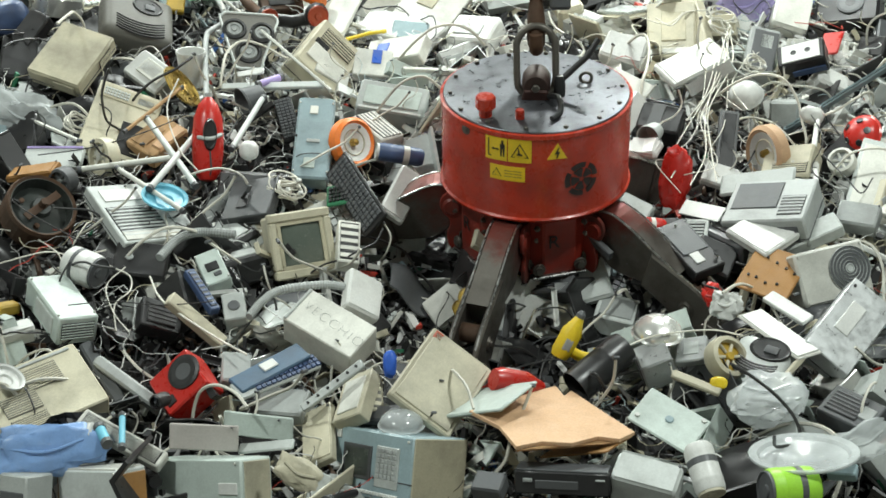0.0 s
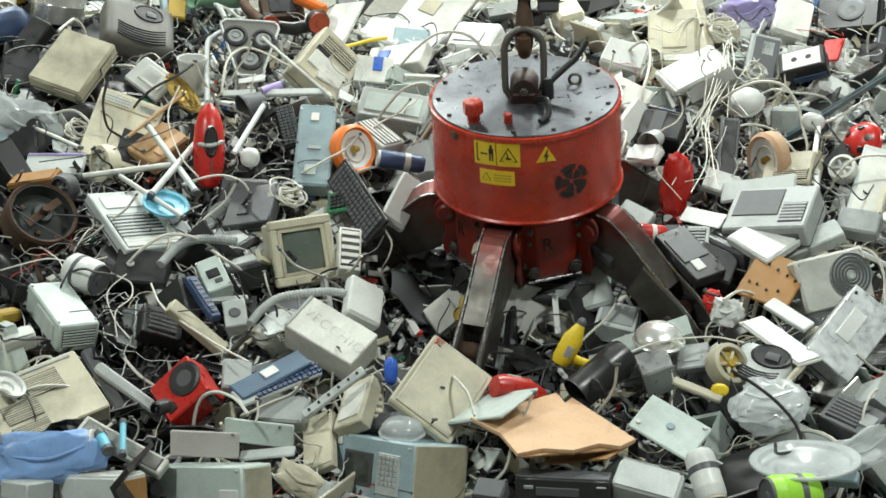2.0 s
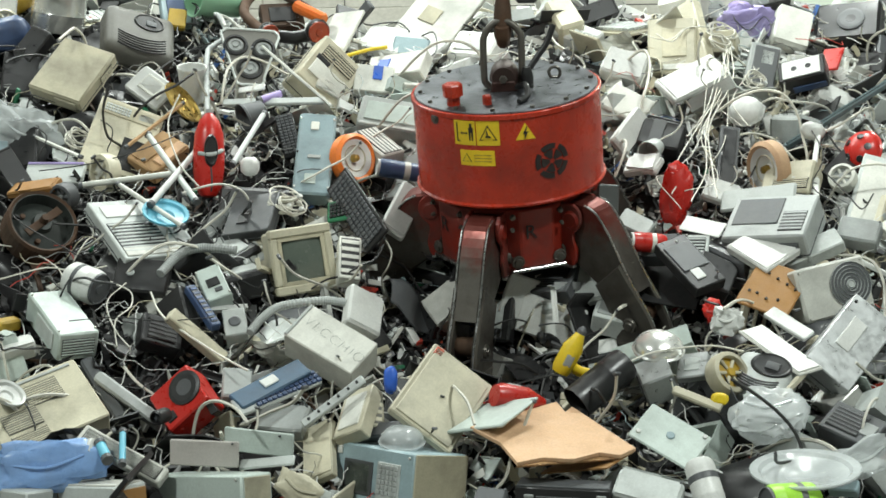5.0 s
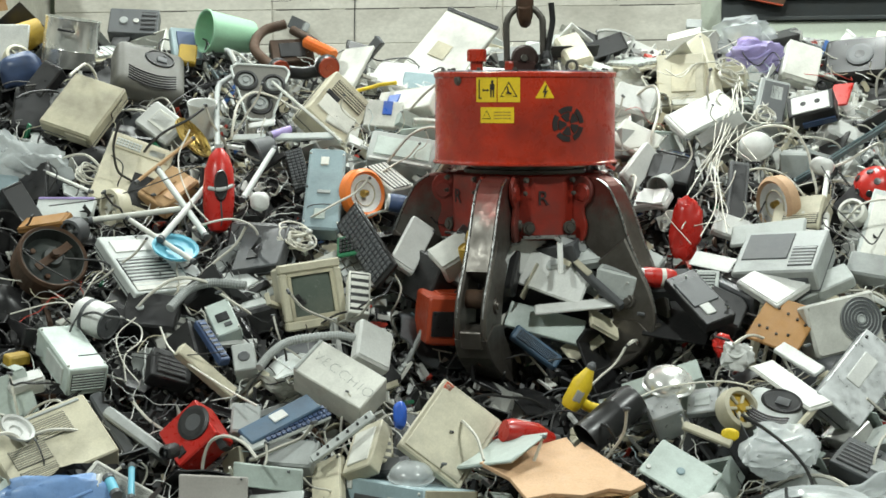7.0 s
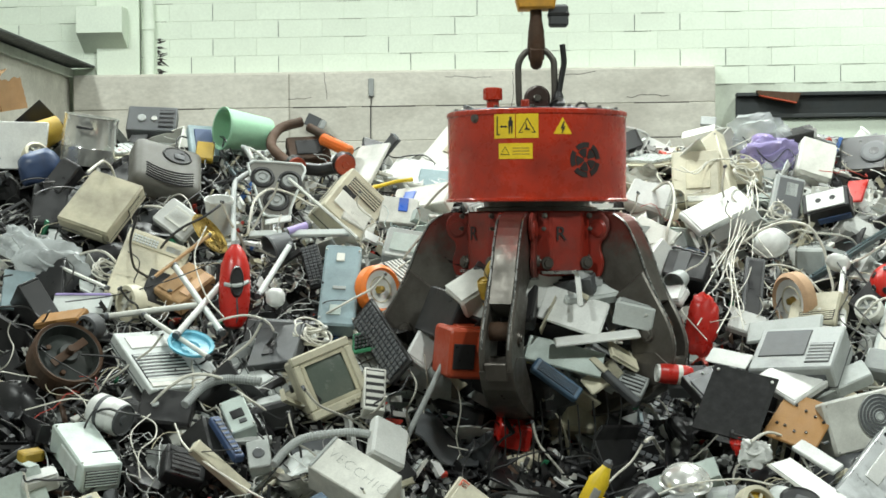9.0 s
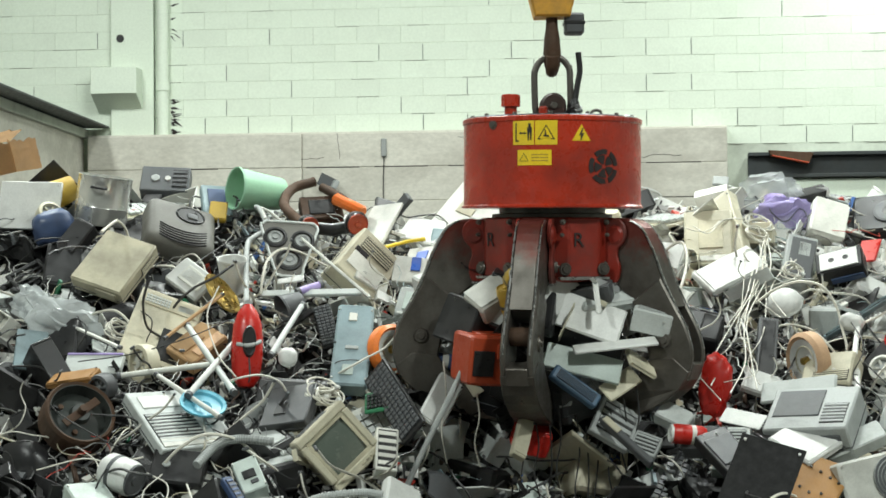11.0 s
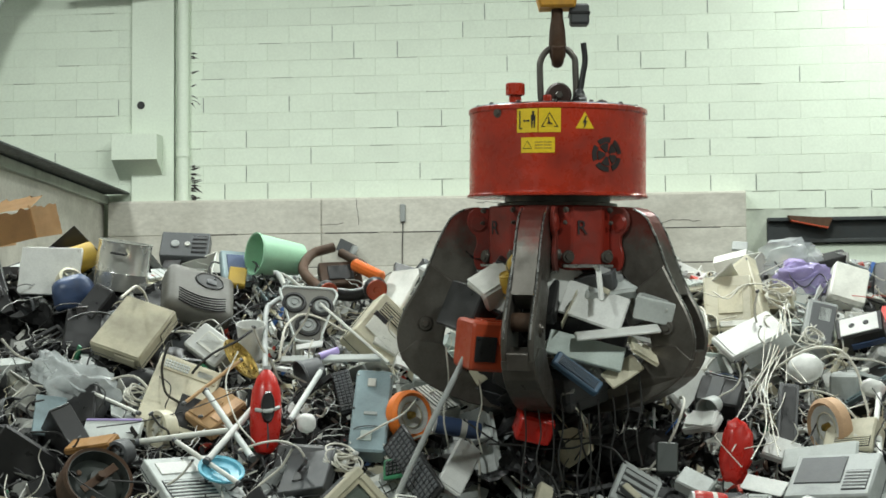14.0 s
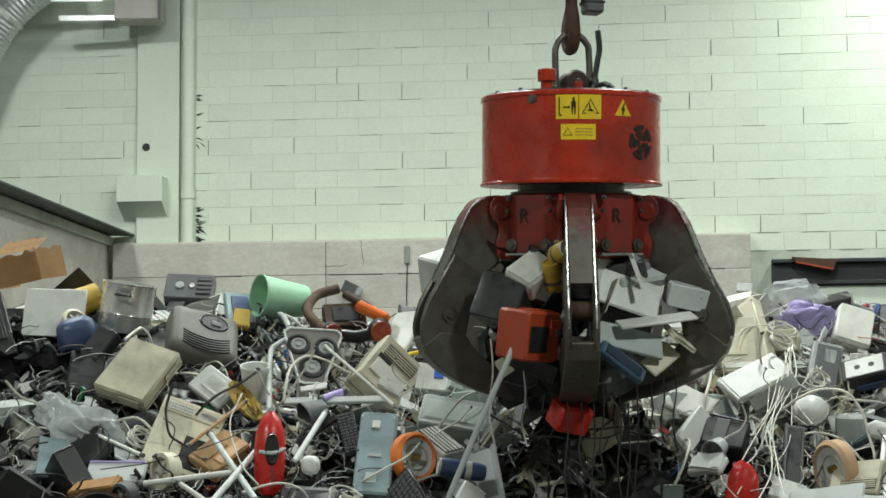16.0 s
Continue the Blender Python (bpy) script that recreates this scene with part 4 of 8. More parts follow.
def round_housing(name, m, dims, col, label, category):
    """A moulded shell with soft edges, curved slots and a deep recess."""
    ob = thing(name, m, label, category)
    sx, sy, sz = dims
    body = part("shell", box(sx, sy, sz, 0.075, segments=5), P[col], ob, smooth=True)
    for k in range(6):
        y = sy * (-0.36 + 0.055 * k)
        part("slot", tube([(sx * u, y - sy * 0.12 * (1 - (2.6 * u) ** 2), sz * 0.5 + 0.001 - 0.05 * abs(u) ** 3) for u in (-0.34, -0.2, 0.0, 0.2, 0.34)], 0.006, 6), P["black"], body)
    part("recess", lathe([(0.0, 0.003), (0.075, 0.004), (0.085, 0.009), (0.092, 0.0)], 24, Matrix.Diagonal((1.1, 0.8, 1, 1))), P["black"], body, at=pose(sx * 0.1, sy * 0.2, sz * 0.5))
    part("grip_bar", box(0.07, 0.05, 0.03, 0.012, (sx * 0.13, sy * 0.18, sz * 0.5), segments=2), P["darkgrey"], body, smooth=True)
    return ob


def cooker_top(name, m, dims, label, category):
    """A rounded enamel top with three ringed hotplates."""
    ob = thing(name, m, label, category)
    sx, sy, sz = dims
    corners = []
    for cx, cy, a0 in ((0.36, 0.38, 0), (-0.36, 0.38, 90), (-0.10, -0.38, 200), (0.12, -0.38, 290)):
        corners += [(cx * sx + 0.05 * math.cos(radians(a0 + a)), cy * sy + 0.05 * math.sin(radians(a0 + a))) for a in (0, 30, 60, 90)]
    plate = part("enamel_top", prism(corners, sz, 0.01, pose(0, 0, 0, -90)), P["taupe"], ob)
    part("raised_edge", tube([(x, y, sz / 2) for x, y in corners + corners[:1]], 0.009, 6, soft=2), P["lightgrey"], plate, smooth=True)
    for x, y, r in ((-0.25, 0.2, 0.075), (0.23, 0.16, 0.075), (0.0, -0.2, 0.08)):
        ring = part("hotplate_ring", lathe([(r * 0.72, 0.004), (r * 0.8, 0.014), (r, 0.012), (r * 1.05, 0.0)], 26), P["black"], plate, at=pose(x * sx, y * sy, sz / 2))
        part("coil", lathe([(0.0, 0.012), (r * 0.22, 0.012), (r * 0.25, 0.004), (r * 0.4, 0.004), (r * 0.45, 0.010), (r * 0.6, 0.010), (r * 0.66, 0.003)], 24), P["grey"], ring)
    return ob


def mower_deck(name, m, r, col, label, category):
    ob = thing(name, m, label, category)
    deck = part("deck", lathe([(0.0, 0.05), (r * 0.25, 0.05), (r * 0.3, 0.02), (r * 0.78, -0.02), (r * 0.86, 0.05), (r * 0.92, 0.05), (r * 0.93, -0.08)], 36), P[col], ob)
    part("rim", lathe([(r * 0.88, 0.05), (r * 0.95, 0.06), (r, 0.04), (r, -0.09), (r * 0.9, -0.09)], 36, closed=True), P["rust"], ob, "rusty brown deck rim")
    part("cutting_blade", box(r * 1.3, 0.045, 0.008, 0.002, (0, 0, 0.055)), P["rust"], deck, at=pose(0, 0, 0, 0, 0, 35))
    part("shaft", lathe([(0.0, 0.1), (0.02, 0.1), (0.025, 0.05)], 10), P["rust"], deck)
    for a in (40, 150, 250):
        part("bolt", lathe([(0.0, 0.02), (0.015, 0.018), (0.018, 0)], 6), P["rust"], deck, at=pose(r * 0.55 * math.cos(radians(a)), r * 0.55 * math.sin(radians(a)), 0))
    return ob


def rod(name, m, points, r, col, label, category, soft=0, ribs=0.0):
    ob = thing(name, m, label, category)
    part("bar" if not soft else "tube", tube(points, r, 10 if r > 0.012 else 6, soft=soft * (3 if ribs else 1), ribs=ribs), P[col], ob, smooth=not ribs)
    if not soft:
        a, b = Vector(points[0]), Vector(points[-1])
        way = (b - a).normalized()
        for p in (a, b):
            part("end_cap", lathe([(0.0, -0.012), (r * 1.15, -0.012), (r * 1.15, 0.012), (0, 0.012)], 10), P["darkgrey" if col != "yellow" else "yellow"], ob, at=Matrix.Translation(p) @ tilt_to(way))
    return ob


def cable_coil(name, m, r, col, label, category, turns=4):
    ob = thing(name, m, label, category)
    pts = []
    for k in range(turns * 10):
        a = 2 * math.pi * k / 10
        rr = r * (0.72 + 0.3 * noise.noise(Vector((k * 0.17, r * 40, 0.5))))
        off = r * 0.3 * noise.noise(Vector((k // 10 * 1.7, r * 90, 2.5)))
        pts.append((rr * math.cos(a) + off, rr * 0.85 * math.sin(a) - off, 0.06 * noise.noise(Vector((k * 0.23, r * 60, 7.5)))))
    part("cable", tube(pts, 0.0055, 5, soft=3), P[col], ob, smooth=True)
    part("plug", box(0.045, 0.025, 0.02, 0.004), P["white"], ob, at=Matrix.Translation(pts[-1]) @ pose(0, 0, 0, 20, 30, 50))
    return ob


def lump(name, m, half, col, label, category, rough=0.2):
    """A crumpled, soft or moulded body."""
    ob = thing(name, m, label, category)
    bm = bmesh.new()
    bmesh.ops.create_icosphere(bm, subdivisions=4, radius=1.0)
    seed = Vector((half[0] * 31, half[1] * 47, half[2] * 59))
    for v in bm.verts:
        p = v.co.copy()
        d = 1 + rough * (noise.noise(p * 1.6 + seed) + 0.55 * abs(noise.noise(p * 4 + seed)) + 0.3 * noise.noise(p * 9 + seed))
        f = [math.copysign(abs(c) ** 0.8, c) for c in p]
        v.co = Vector((f[0] * half[0] * d, f[1] * half[1] * d, f[2] * half[2] * d))
    part("shell", bm, P[col], ob, smooth=True)
    if rough <= 0.22 and half[0] > 0.05 and col == "red":
        part("grip_band", lathe([(0.0, 0.012), (half[1] * 0.45, 0.01), (half[1] * 0.5, 0)], 18), P["grey"], ob, at=pose(0, 0, half[2] * 0.97))
    elif rough > 0.28:
        part("fold", tube([(-half[0] * 0.7, half[1] * 0.2, half[2] * 0.85), (0, -half[1] * 0.1, half[2] * 1.12), (half[0] * 0.7, half[1] * 0.3, half[2] * 0.8)], 0.008, 6), P[col], ob, smooth=True)
    return ob


# ---- things lying on the heap ----
casing("computer_case", pose(-1.901, 9.906, 2.608, 46.5, 17.6, -18.9), (0.361, 0.432, 0.114), "beige", "dirty beige desktop computer case with side vents", "computer case", [("vent", "S", 0.200, 0.000, 0.3, 0.5, 5, "darkgrey"), ("panel", "F", 0.200, 0.000, 0.4, 0.5, "cream"), ("panel", "T", 0.000, 0.000, 0.96, 0.96, "beige")], 0.01)
round_housing("scrap_projector_housing_piece", pose(-1.60, 10.47, 2.83, 47, 14.9, 22), (0.46, 0.40, 0.20), "taupe", "brown-grey rounded appliance housing with curved vent slots", "appliance housing")
pot("cooking_pot", pose(-2.148, 10.777, 3.065, -9.0, 5.3, -90.0), 0.177, 0.324, "chrome", "dented stainless steel stock pot", "pot")
casing("speaker_box", pose(-2.231, 10.352, 2.794, 58.7, 25.9, -19.6), (0.146, 0.245, 0.114), "black", "black plastic speaker box", "speaker", [], 0.02)
casing("kitchen_scale", pose(-1.438, 9.994, 2.505, 50.8, 31.2, -30.4), (0.293, 0.203, 0.120), "white", "white plastic kitchen scale with rounded corners", "scale", [("panel", "T", 0.050, 0.050, 0.6, 0.55, "offwhite"), ("panel", "T", 0.000, 0.050, 0.45, 0.4, "white")], 0.03)
tub("scrap_water_tank_piece", pose(-1.191, 9.959, 2.547, 18.3, 0.0, 4.2), 0.088, 0.215, "white", "white plastic water tank", "tank")
dish("brass_dish", pose(-1.246, 9.749, 2.424, 53.8, 0.7, 69.1), 0.144, "brass", "tarnished brass dish leaning on its rim", "dish")
casing("fax_machine", pose(-1.552, 9.449, 2.215, 52.2, 20.7, 7.3), (0.384, 0.499, 0.090), "cream", "yellowed cream fax machine with a keypad strip", "fax machine", [("panel", "T", 0.000, 0.360, 0.9, 0.18, "beige"), ("keys", "T", -0.200, 0.360, 0.4, 0.12, 24, "lightgrey"), ("panel", "T", 0.250, 0.360, 0.25, 0.1, "lightgrey"), ("panel", "T", 0.250, -0.200, 0.45, 0.45, "black")], 0.008)
casing("cardboard_piece", pose(-1.321, 9.360, 2.129, 35.0, 24.6, -32.7), (0.224, 0.293, 0.100), "card", "torn brown cardboard box flaps", "cardboard", [("panel", "T", -0.200, -0.100, 0.5, 0.6, "card"), ("panel", "T", 0.300, 0.100, 0.3, 0.7, "wood")], 0.02)
rod("scrap_metal_leg_piece", pose(-1.209, 9.049, 2.085), [(-0.170, 0.303, 0.173), (0.170, -0.303, -0.173)], 0.0188, "lightgrey", "grey painted steel chair leg", "metal leg", 0, 0)
rod("scrap_metal_leg_piece", pose(-1.160, 8.980, 2.064), [(0.118, 0.281, 0.161), (-0.118, -0.281, -0.161)], 0.0188, "white", "white painted steel chair leg", "metal leg", 0, 0)
rod("scrap_metal_leg_piece", pose(-1.424, 8.979, 2.025), [(-0.271, -0.051, -0.030), (0.271, 0.051, 0.030)], 0.0172, "offwhite", "white painted steel chair leg", "metal leg", 0, 0)
rod("scrap_metal_leg_piece", pose(-1.284, 8.731, 1.896), [(-0.199, 0.182, 0.104), (0.199, -0.182, -0.104)], 0.0143, "offwhite", "white painted steel chair leg", "metal leg", 0, 0)
rod("scrap_metal_leg_piece", pose(-1.895, 9.331, 2.197), [(-0.148, 0.096, 0.055), (0.148, -0.096, -0.055)], 0.0111, "offwhite", "thin white metal rod", "metal rod", 0, 0)
rod("wooden_pole", pose(-1.348, 9.417, 2.314), [(-0.136, -0.208, -0.120), (0.136, 0.208, 0.120)], 0.0115, "card", "light wooden broom pole", "pole", 0, 0)
stick_vacuum("stick_vacuum", pose(-1.008, 9.12, 2.145, -8, 3.0, 14.0), 0.088, 0.483, "red", "glossy red upright stick vacuum cleaner", "vacuum cleaner")
rod("scrap_vacuum_tube_piece", pose(-1.074, 10.261, 2.801), [(0.020, -0.761, -0.438), (-0.042, -0.142, -0.082), (-0.011, -0.015, -0.009), (0.049, 0.062, 0.036), (0.043, 0.182, 0.105), (-0.014, 0.332, 0.192), (-0.045, 0.342, 0.197)], 0.0177, "grey", "grey bent vacuum cleaner tube and handle", "vacuum tube", 4, 0)
wheel("desk_clock", pose(-1.586, 9.094, 2.055, 87.6, -1.7, -46.7), 0.109, "cream", "cream oval desk clock", "clock", hub="offwhite")
dish("scrap_bucket_lid_piece", pose(-1.206, 8.708, 1.832, 30.8, 2.3, 22.5), 0.125, "skyblue", "turquoise plastic bucket lid", "lid")
casing("scrap_printer_tray_piece", pose(-1.323, 8.687, 1.751, 36.9, -0.3, 40.9), (0.480, 0.472, 0.080), "lightgrey", "light grey printer tray with moulded ribs", "printer", [("vent", "T", -0.150, -0.150, 0.6, 0.5, 9, "grey"), ("panel", "T", 0.000, -0.380, 0.9, 0.15, "offwhite"), ("panel", "T", 0.360, 0.000, 0.18, 0.7, "grey"), ("panel", "T", -0.150, 0.300, 0.5, 0.2, "white")], 0.008)
mower_deck("lawn_mower", pose(-1.869, 8.688, 1.792, 56.5, 3.1, 31.2), 0.194, "blackgreen", "dark and orange-brown lawn mower deck", "lawn mower")
wheel("scrap_mower_wheel_piece", pose(-1.769, 8.854, 1.940, 99.5, -1.2, -28.4), 0.077, "darkgrey", "dark grey mower wheel", "wheel", hub="grey")
casing("scrap_mower_cover_piece", pose(-1.950, 8.945, 1.982, 30.2, -7.8, -27.5), (0.329, 0.111, 0.040), "oak", "orange-brown plastic mower cover", "cover", [], 0.02)
cooker_top("hotplate", pose(-0.855, 10.15, 2.70, 56, 4, 8), (0.36, 0.42, 0.05), "grey cooker top with three black hotplates", "cooker top")
rod("scrap_sweeper_tube_piece", pose(-0.598, 10.477, 2.861), [(-0.170, 0.005, 0.003), (0.003, -0.032, -0.019), (0.167, 0.027, 0.016)], 0.0423, "black", "black sweeper roller lying in the scrap heap", "sweeper", 0, 0)
rod("scrap_sweeper_tube_piece", pose(-0.843, 10.793, 3.057), [(0.050, -0.299, -0.175), (-0.089, -0.070, -0.042), (-0.054, 0.141, 0.081), (0.093, 0.229, 0.136)], 0.0340, "rust", "rusty brown sweeper frame tube", "sweeper", 4, 0)
rod("scrap_sweeper_tube_piece", pose(-0.546, 10.765, 3.040), [(0.138, -0.210, -0.122), (0.011, 0.021, 0.012), (-0.149, 0.189, 0.110)], 0.0312, "rust", "rusty brown sweeper frame tube", "sweeper", 4, 0)
casing("sweeper_box", pose(-0.696, 10.847, 2.982, 54.8, -2.8, 12.6), (0.286, 0.195, 0.100), "rust", "rusty brown sweeper box", "sweeper", [("panel", "T", 0.000, 0.000, 0.6, 0.6, "black")], 0.02)
bottle("scrap_sweeper_wheel_piece", pose(-0.754, 10.387, 2.874, 106.5, 0.0, 23.6), 0.067, 0.069, "black", "black sweeper wheel with an orange hub", "wheel", end="redorange")
bottle("scrap_sweeper_wheel_piece", pose(-0.443, 10.404, 2.884, 106.6, 0.0, 21.9), 0.076, 0.069, "black", "black sweeper wheel with an orange hub", "wheel", end="redorange")
rod("ribbed_hose", pose(-0.500, 10.681, 3.013), [(-0.096, 0.085, 0.049), (0.096, -0.085, -0.049)], 0.0376, "orange", "orange ribbed plastic hose", "hose", 8, 0.14)
casing("scrap_appliance_cover_piece", pose(-0.420, 9.243, 2.115, 49.3, 4.0, -1.0), (0.214, 0.591, 0.120), "bluegrey", "blue-grey painted metal appliance cover", "appliance cover", [("panel", "T", -0.050, -0.320, 0.3, 0.12, "palegreen"), ("panel", "T", 0.000, -0.050, 0.35, 0.04, "grey"), ("panel", "T", -0.050, 0.330, 0.22, 0.1, "offwhite"), ("disc", "T", -0.440, -0.420, 0.006, "steel"), ("disc", "T", -0.440, 0.420, 0.006, "steel"), ("disc", "T", 0.440, -0.420, 0.006, "steel"), ("disc", "T", 0.440, 0.420, 0.006, "steel"), ("disc", "T", -0.450, 0.000, 0.006, "black"), ("disc", "T", 0.450, 0.000, 0.006, "black")], 0.03)
fan("desk_fan", pose(-0.202, 9.234, 2.114, 82.3, 2.0, 39.5), 0.144, "orange", "orange rimmed desk fan with a white centre", "fan")
casing("scrap_vent_grille_piece", pose(-0.059, 9.385, 2.170, 10.8, 29.3, -45.1), (0.287, 0.174, 0.100), "offwhite", "off-white ventilation grille with dark slots", "grille", [("vent", "T", 0.000, 0.000, 0.9, 0.75, 5, "black")], 0.02)
casing("keyboard", pose(-0.170, 8.741, 1.856, 68.6, 37.2, -58.1), (0.534, 0.185, 0.030), "black", "black computer keyboard lying in the scrap heap", "keyboard", [("keys", "T", 0.000, -0.000, 0.9, 0.85, 84, "darkgrey")], 0.008)
casing("scrap_plastic_shield_piece", pose(0.076, 8.808, 1.843, 54.2, 34.5, 7.0), (0.152, 0.349, 0.050), "white", "white rounded plastic shield", "plastic cover", [], 0.04)
bottle("thermos_bottle", pose(0.076, 9.103, 2.050, 80.3, -0.0, -80.8), 0.052, 0.259, "navy", "dark blue shiny thermos bottle", "bottle")
casing("scrap_speaker_panel_piece", pose(-0.738, 8.796, 1.816, 43.7, -8.5, -23.9), (0.295, 0.289, 0.080), "darkgrey", "dark grey angular plastic panel", "panel", [("panel", "T", -0.100, -0.100, 0.25, 0.3, "black")], 0.008)
casing("printer", pose(0.035, 9.715, 2.309, 50.9, 9.8, -7.2), (0.419, 0.227, 0.180), "lightgrey", "light grey inkjet printer with a clear lid", "printer", [("panel", "T", 0.000, 0.000, 0.8, 0.6, "palegreen"), ("panel", "T", 0.000, -0.440, 0.9, 0.08, "white")], 0.03)
rod("scrap_yellow_stick_piece", pose(-0.131, 10.306, 2.751), [(-0.150, -0.062, -0.036), (0.029, 0.021, 0.012), (0.121, 0.041, 0.024)], 0.0122, "yellow", "yellow plastic stick lying in the scrap heap", "stick", 0, 0)
casing("scrap_feed_tray_piece", pose(-0.085, 10.125, 2.556, 51.6, 6.2, -2.5), (0.240, 0.215, 0.080), "offwhite", "white paper feed tray with blue parts", "tray", [("panel", "T", 0.100, 0.200, 0.25, 0.5, "brightblue")], 0.008)
casing("steel_box", pose(0.158, 10.530, 2.750, 52.4, 6.6, -8.0), (0.239, 0.154, 0.120), "bluegrey", "blue-grey steel box lying in the scrap heap", "box", [], 0.008)
casing("printer", pose(-0.398, 10.102, 2.582, 61.5, 44.2, 13.4), (0.335, 0.378, 0.220), "cream", "cream desktop printer standing askew", "printer", [("panel", "T", 0.000, -0.150, 0.75, 0.3, "offwhite"), ("vent", "T", 0.000, 0.250, 0.7, 0.25, 5, "darkgrey"), ("panel", "T", -0.250, 0.050, 0.3, 0.1, "black")], 0.025)
casing("scrap_shelf_panel_piece", pose(-0.681, 9.720, 2.439, 49.6, -0.8, -16.8), (0.653, 0.054, 0.030), "lightgrey", "light grey metal shelf", "shelf", [], 0.008)
tub("scrap_fan_housing_piece", pose(-0.794, 9.634, 2.358, 109.6, -0.0, -63.7), 0.096, 0.131, "darkgrey", "dark grey fan housing", "housing")
rod("scrap_metal_strip_piece", pose(-0.801, 9.335, 2.233), [(0.072, 0.237, 0.137), (-0.072, -0.237, -0.137)], 0.0173, "lightgrey", "light grey metal strip", "metal strip", 0, 0)
rod("plastic_pipe", pose(-0.698, 9.745, 2.469), [(0.066, 0.038, 0.022), (-0.066, -0.038, -0.022)], 0.0230, "lilac", "pale lilac plastic pipe", "pipe", 0, 0)
lump("lamp_bulb", pose(-0.780, 9.136, 2.081, 87.4, 0.8, 4.8), (0.054, 0.054, 0.049), "white", "white round bulb housing", "bulb", 0.05)
casing("keyboard", pose(-0.584, 9.522, 2.241, 21.7, 49.5, -68.3), (0.320, 0.116, 0.030), "black", "dark computer keyboard lying in the scrap heap", "keyboard", [("keys", "T", 0.000, 0.000, 0.9, 0.85, 60, "darkgrey")], 0.008)
casing("router_box", pose(-1.881, 9.167, 2.043, 46.3, 0.2, -6.9), (0.338, 0.160, 0.050), "lightgrey", "light grey flat box with a lilac edge", "box", [("panel", "T", 0.000, 0.400, 0.96, 0.1, "lilac")], 0.008)
cable_coil("cable_coil", pose(-0.573, 8.864, 1.930, 34.6, 1.7, 16.7), 0.116, "cable", "loose coil of pale cable", "cable", turns=5)
cable_coil("cable_coil", pose(-0.538, 8.783, 1.883, 34.3, 1.8, 16.5), 0.094, "cable", "loose coil of pale cable", "cable", turns=5)
cable_coil("cable_coil", pose(-0.590, 8.800, 1.893, 34.4, 1.8, 16.8), 0.084, "cable", "loose coil of pale cable", "cable", turns=5)
cable_coil("cable_coil", pose(-1.789, 9.413, 2.239, 45.3, 1.6, 44.4), 0.086, "cable", "loose coil of pale cable", "cable", turns=5)
casing("scrap_laminate_plate_piece", pose(-0.821, 9.846, 2.518, 49.7, -6.7, -23.6), (0.187, 0.052, 0.020), "white", "white plastic plate lying in the scrap heap", "plate", [], 0.008)
monitor = crt("crt_monitor", pose(-0.505, 8.57, 1.60, -8, -6.0, 20.0), (0.335, 0.38, 0.35), "cream", "yellowed cream tube monitor with a dusty grey screen", "monitor", [], 0.01)
casing("scrap_drive_cage_piece", pose(-0.214, 8.446, 1.602, 47.8, 8.6, 8.0), (0.121, 0.279, 0.100), "offwhite", "off-white plastic drive cage", "drive cage", [("vent", "T", 0.000, -0.000, 0.8, 0.85, 5, "grey")], 0.008)
casing("scrap_heater_housing_piece", pose(0.584, 10.537, 2.753, 43.8, 4.7, -34.2), (0.335, 0.239, 0.150), "white", "white rounded heater housing", "heater", [("panel", "T", -0.050, -0.100, 0.6, 0.4, "lightgrey"), ("vent", "T", -0.050, -0.080, 0.5, 0.3, 4, "grey")], 0.04)
casing("scrap_drawer_frame_piece", pose(1.843, 10.421, 2.740, 53.9, -2.4, -11.7), (0.312, 0.457, 0.120), "cream", "cream plastic drawer frame", "drawer frame", [("panel", "T", 0.050, 0.050, 0.5, 0.5, "beige"), ("panel", "T", 0.000, -0.380, 0.8, 0.1, "offwhite")], 0.015)
casing("scrap_drawer_frame_piece", pose(2.014, 10.490, 2.826, 58.9, -32.4, -37.7), (0.135, 0.613, 0.100), "cream", "cream plastic frame bar", "plastic bar", [], 0.008)
casing("scrap_white_board_piece", pose(1.886, 9.941, 2.552, 29.2, 37.4, -49.0), (0.216, 0.450, 0.050), "white", "white flat plastic board", "board", [], 0.012)
casing("scrap_toaster_cover_piece", pose(1.539, 10.225, 2.616, 51.1, 9.0, -21.4), (0.222, 0.223, 0.140), "white", "white plastic appliance cover", "appliance cover", [], 0.04)
casing("tv_set", pose(1.658, 9.658, 2.230, 75.6, 13.7, -11.1), (0.248, 0.150, 0.200), "black", "black plastic television set", "television", [("panel", "T", 0.000, 0.000, 0.75, 0.75, "darkgrey")], 0.02)
casing("scrap_plastic_tray_piece", pose(1.472, 9.180, 2.065, 40.3, 5.2, -38.2), (0.202, 0.131, 0.050), "white", "white plastic tray lying in the scrap heap", "tray", [], 0.015)
tub("pipe_socket", pose(1.527, 9.257, 2.149, 109.8, -0.0, -37.1), 0.067, 0.102, "lightgrey", "grey plastic pipe socket", "pipe")
lump("cloth_bag", pose(1.594, 8.855, 1.922, 86.3, 6.0, -10.6), (0.082, 0.160, 0.052), "red", "bright red smooth cloth bag", "bag", 0.23)
bowl("colander", pose(2.136, 9.566, 2.361, 48.5, 0.2, -21.3), 0.102, "white", "white plastic colander lying in the scrap heap", "colander")
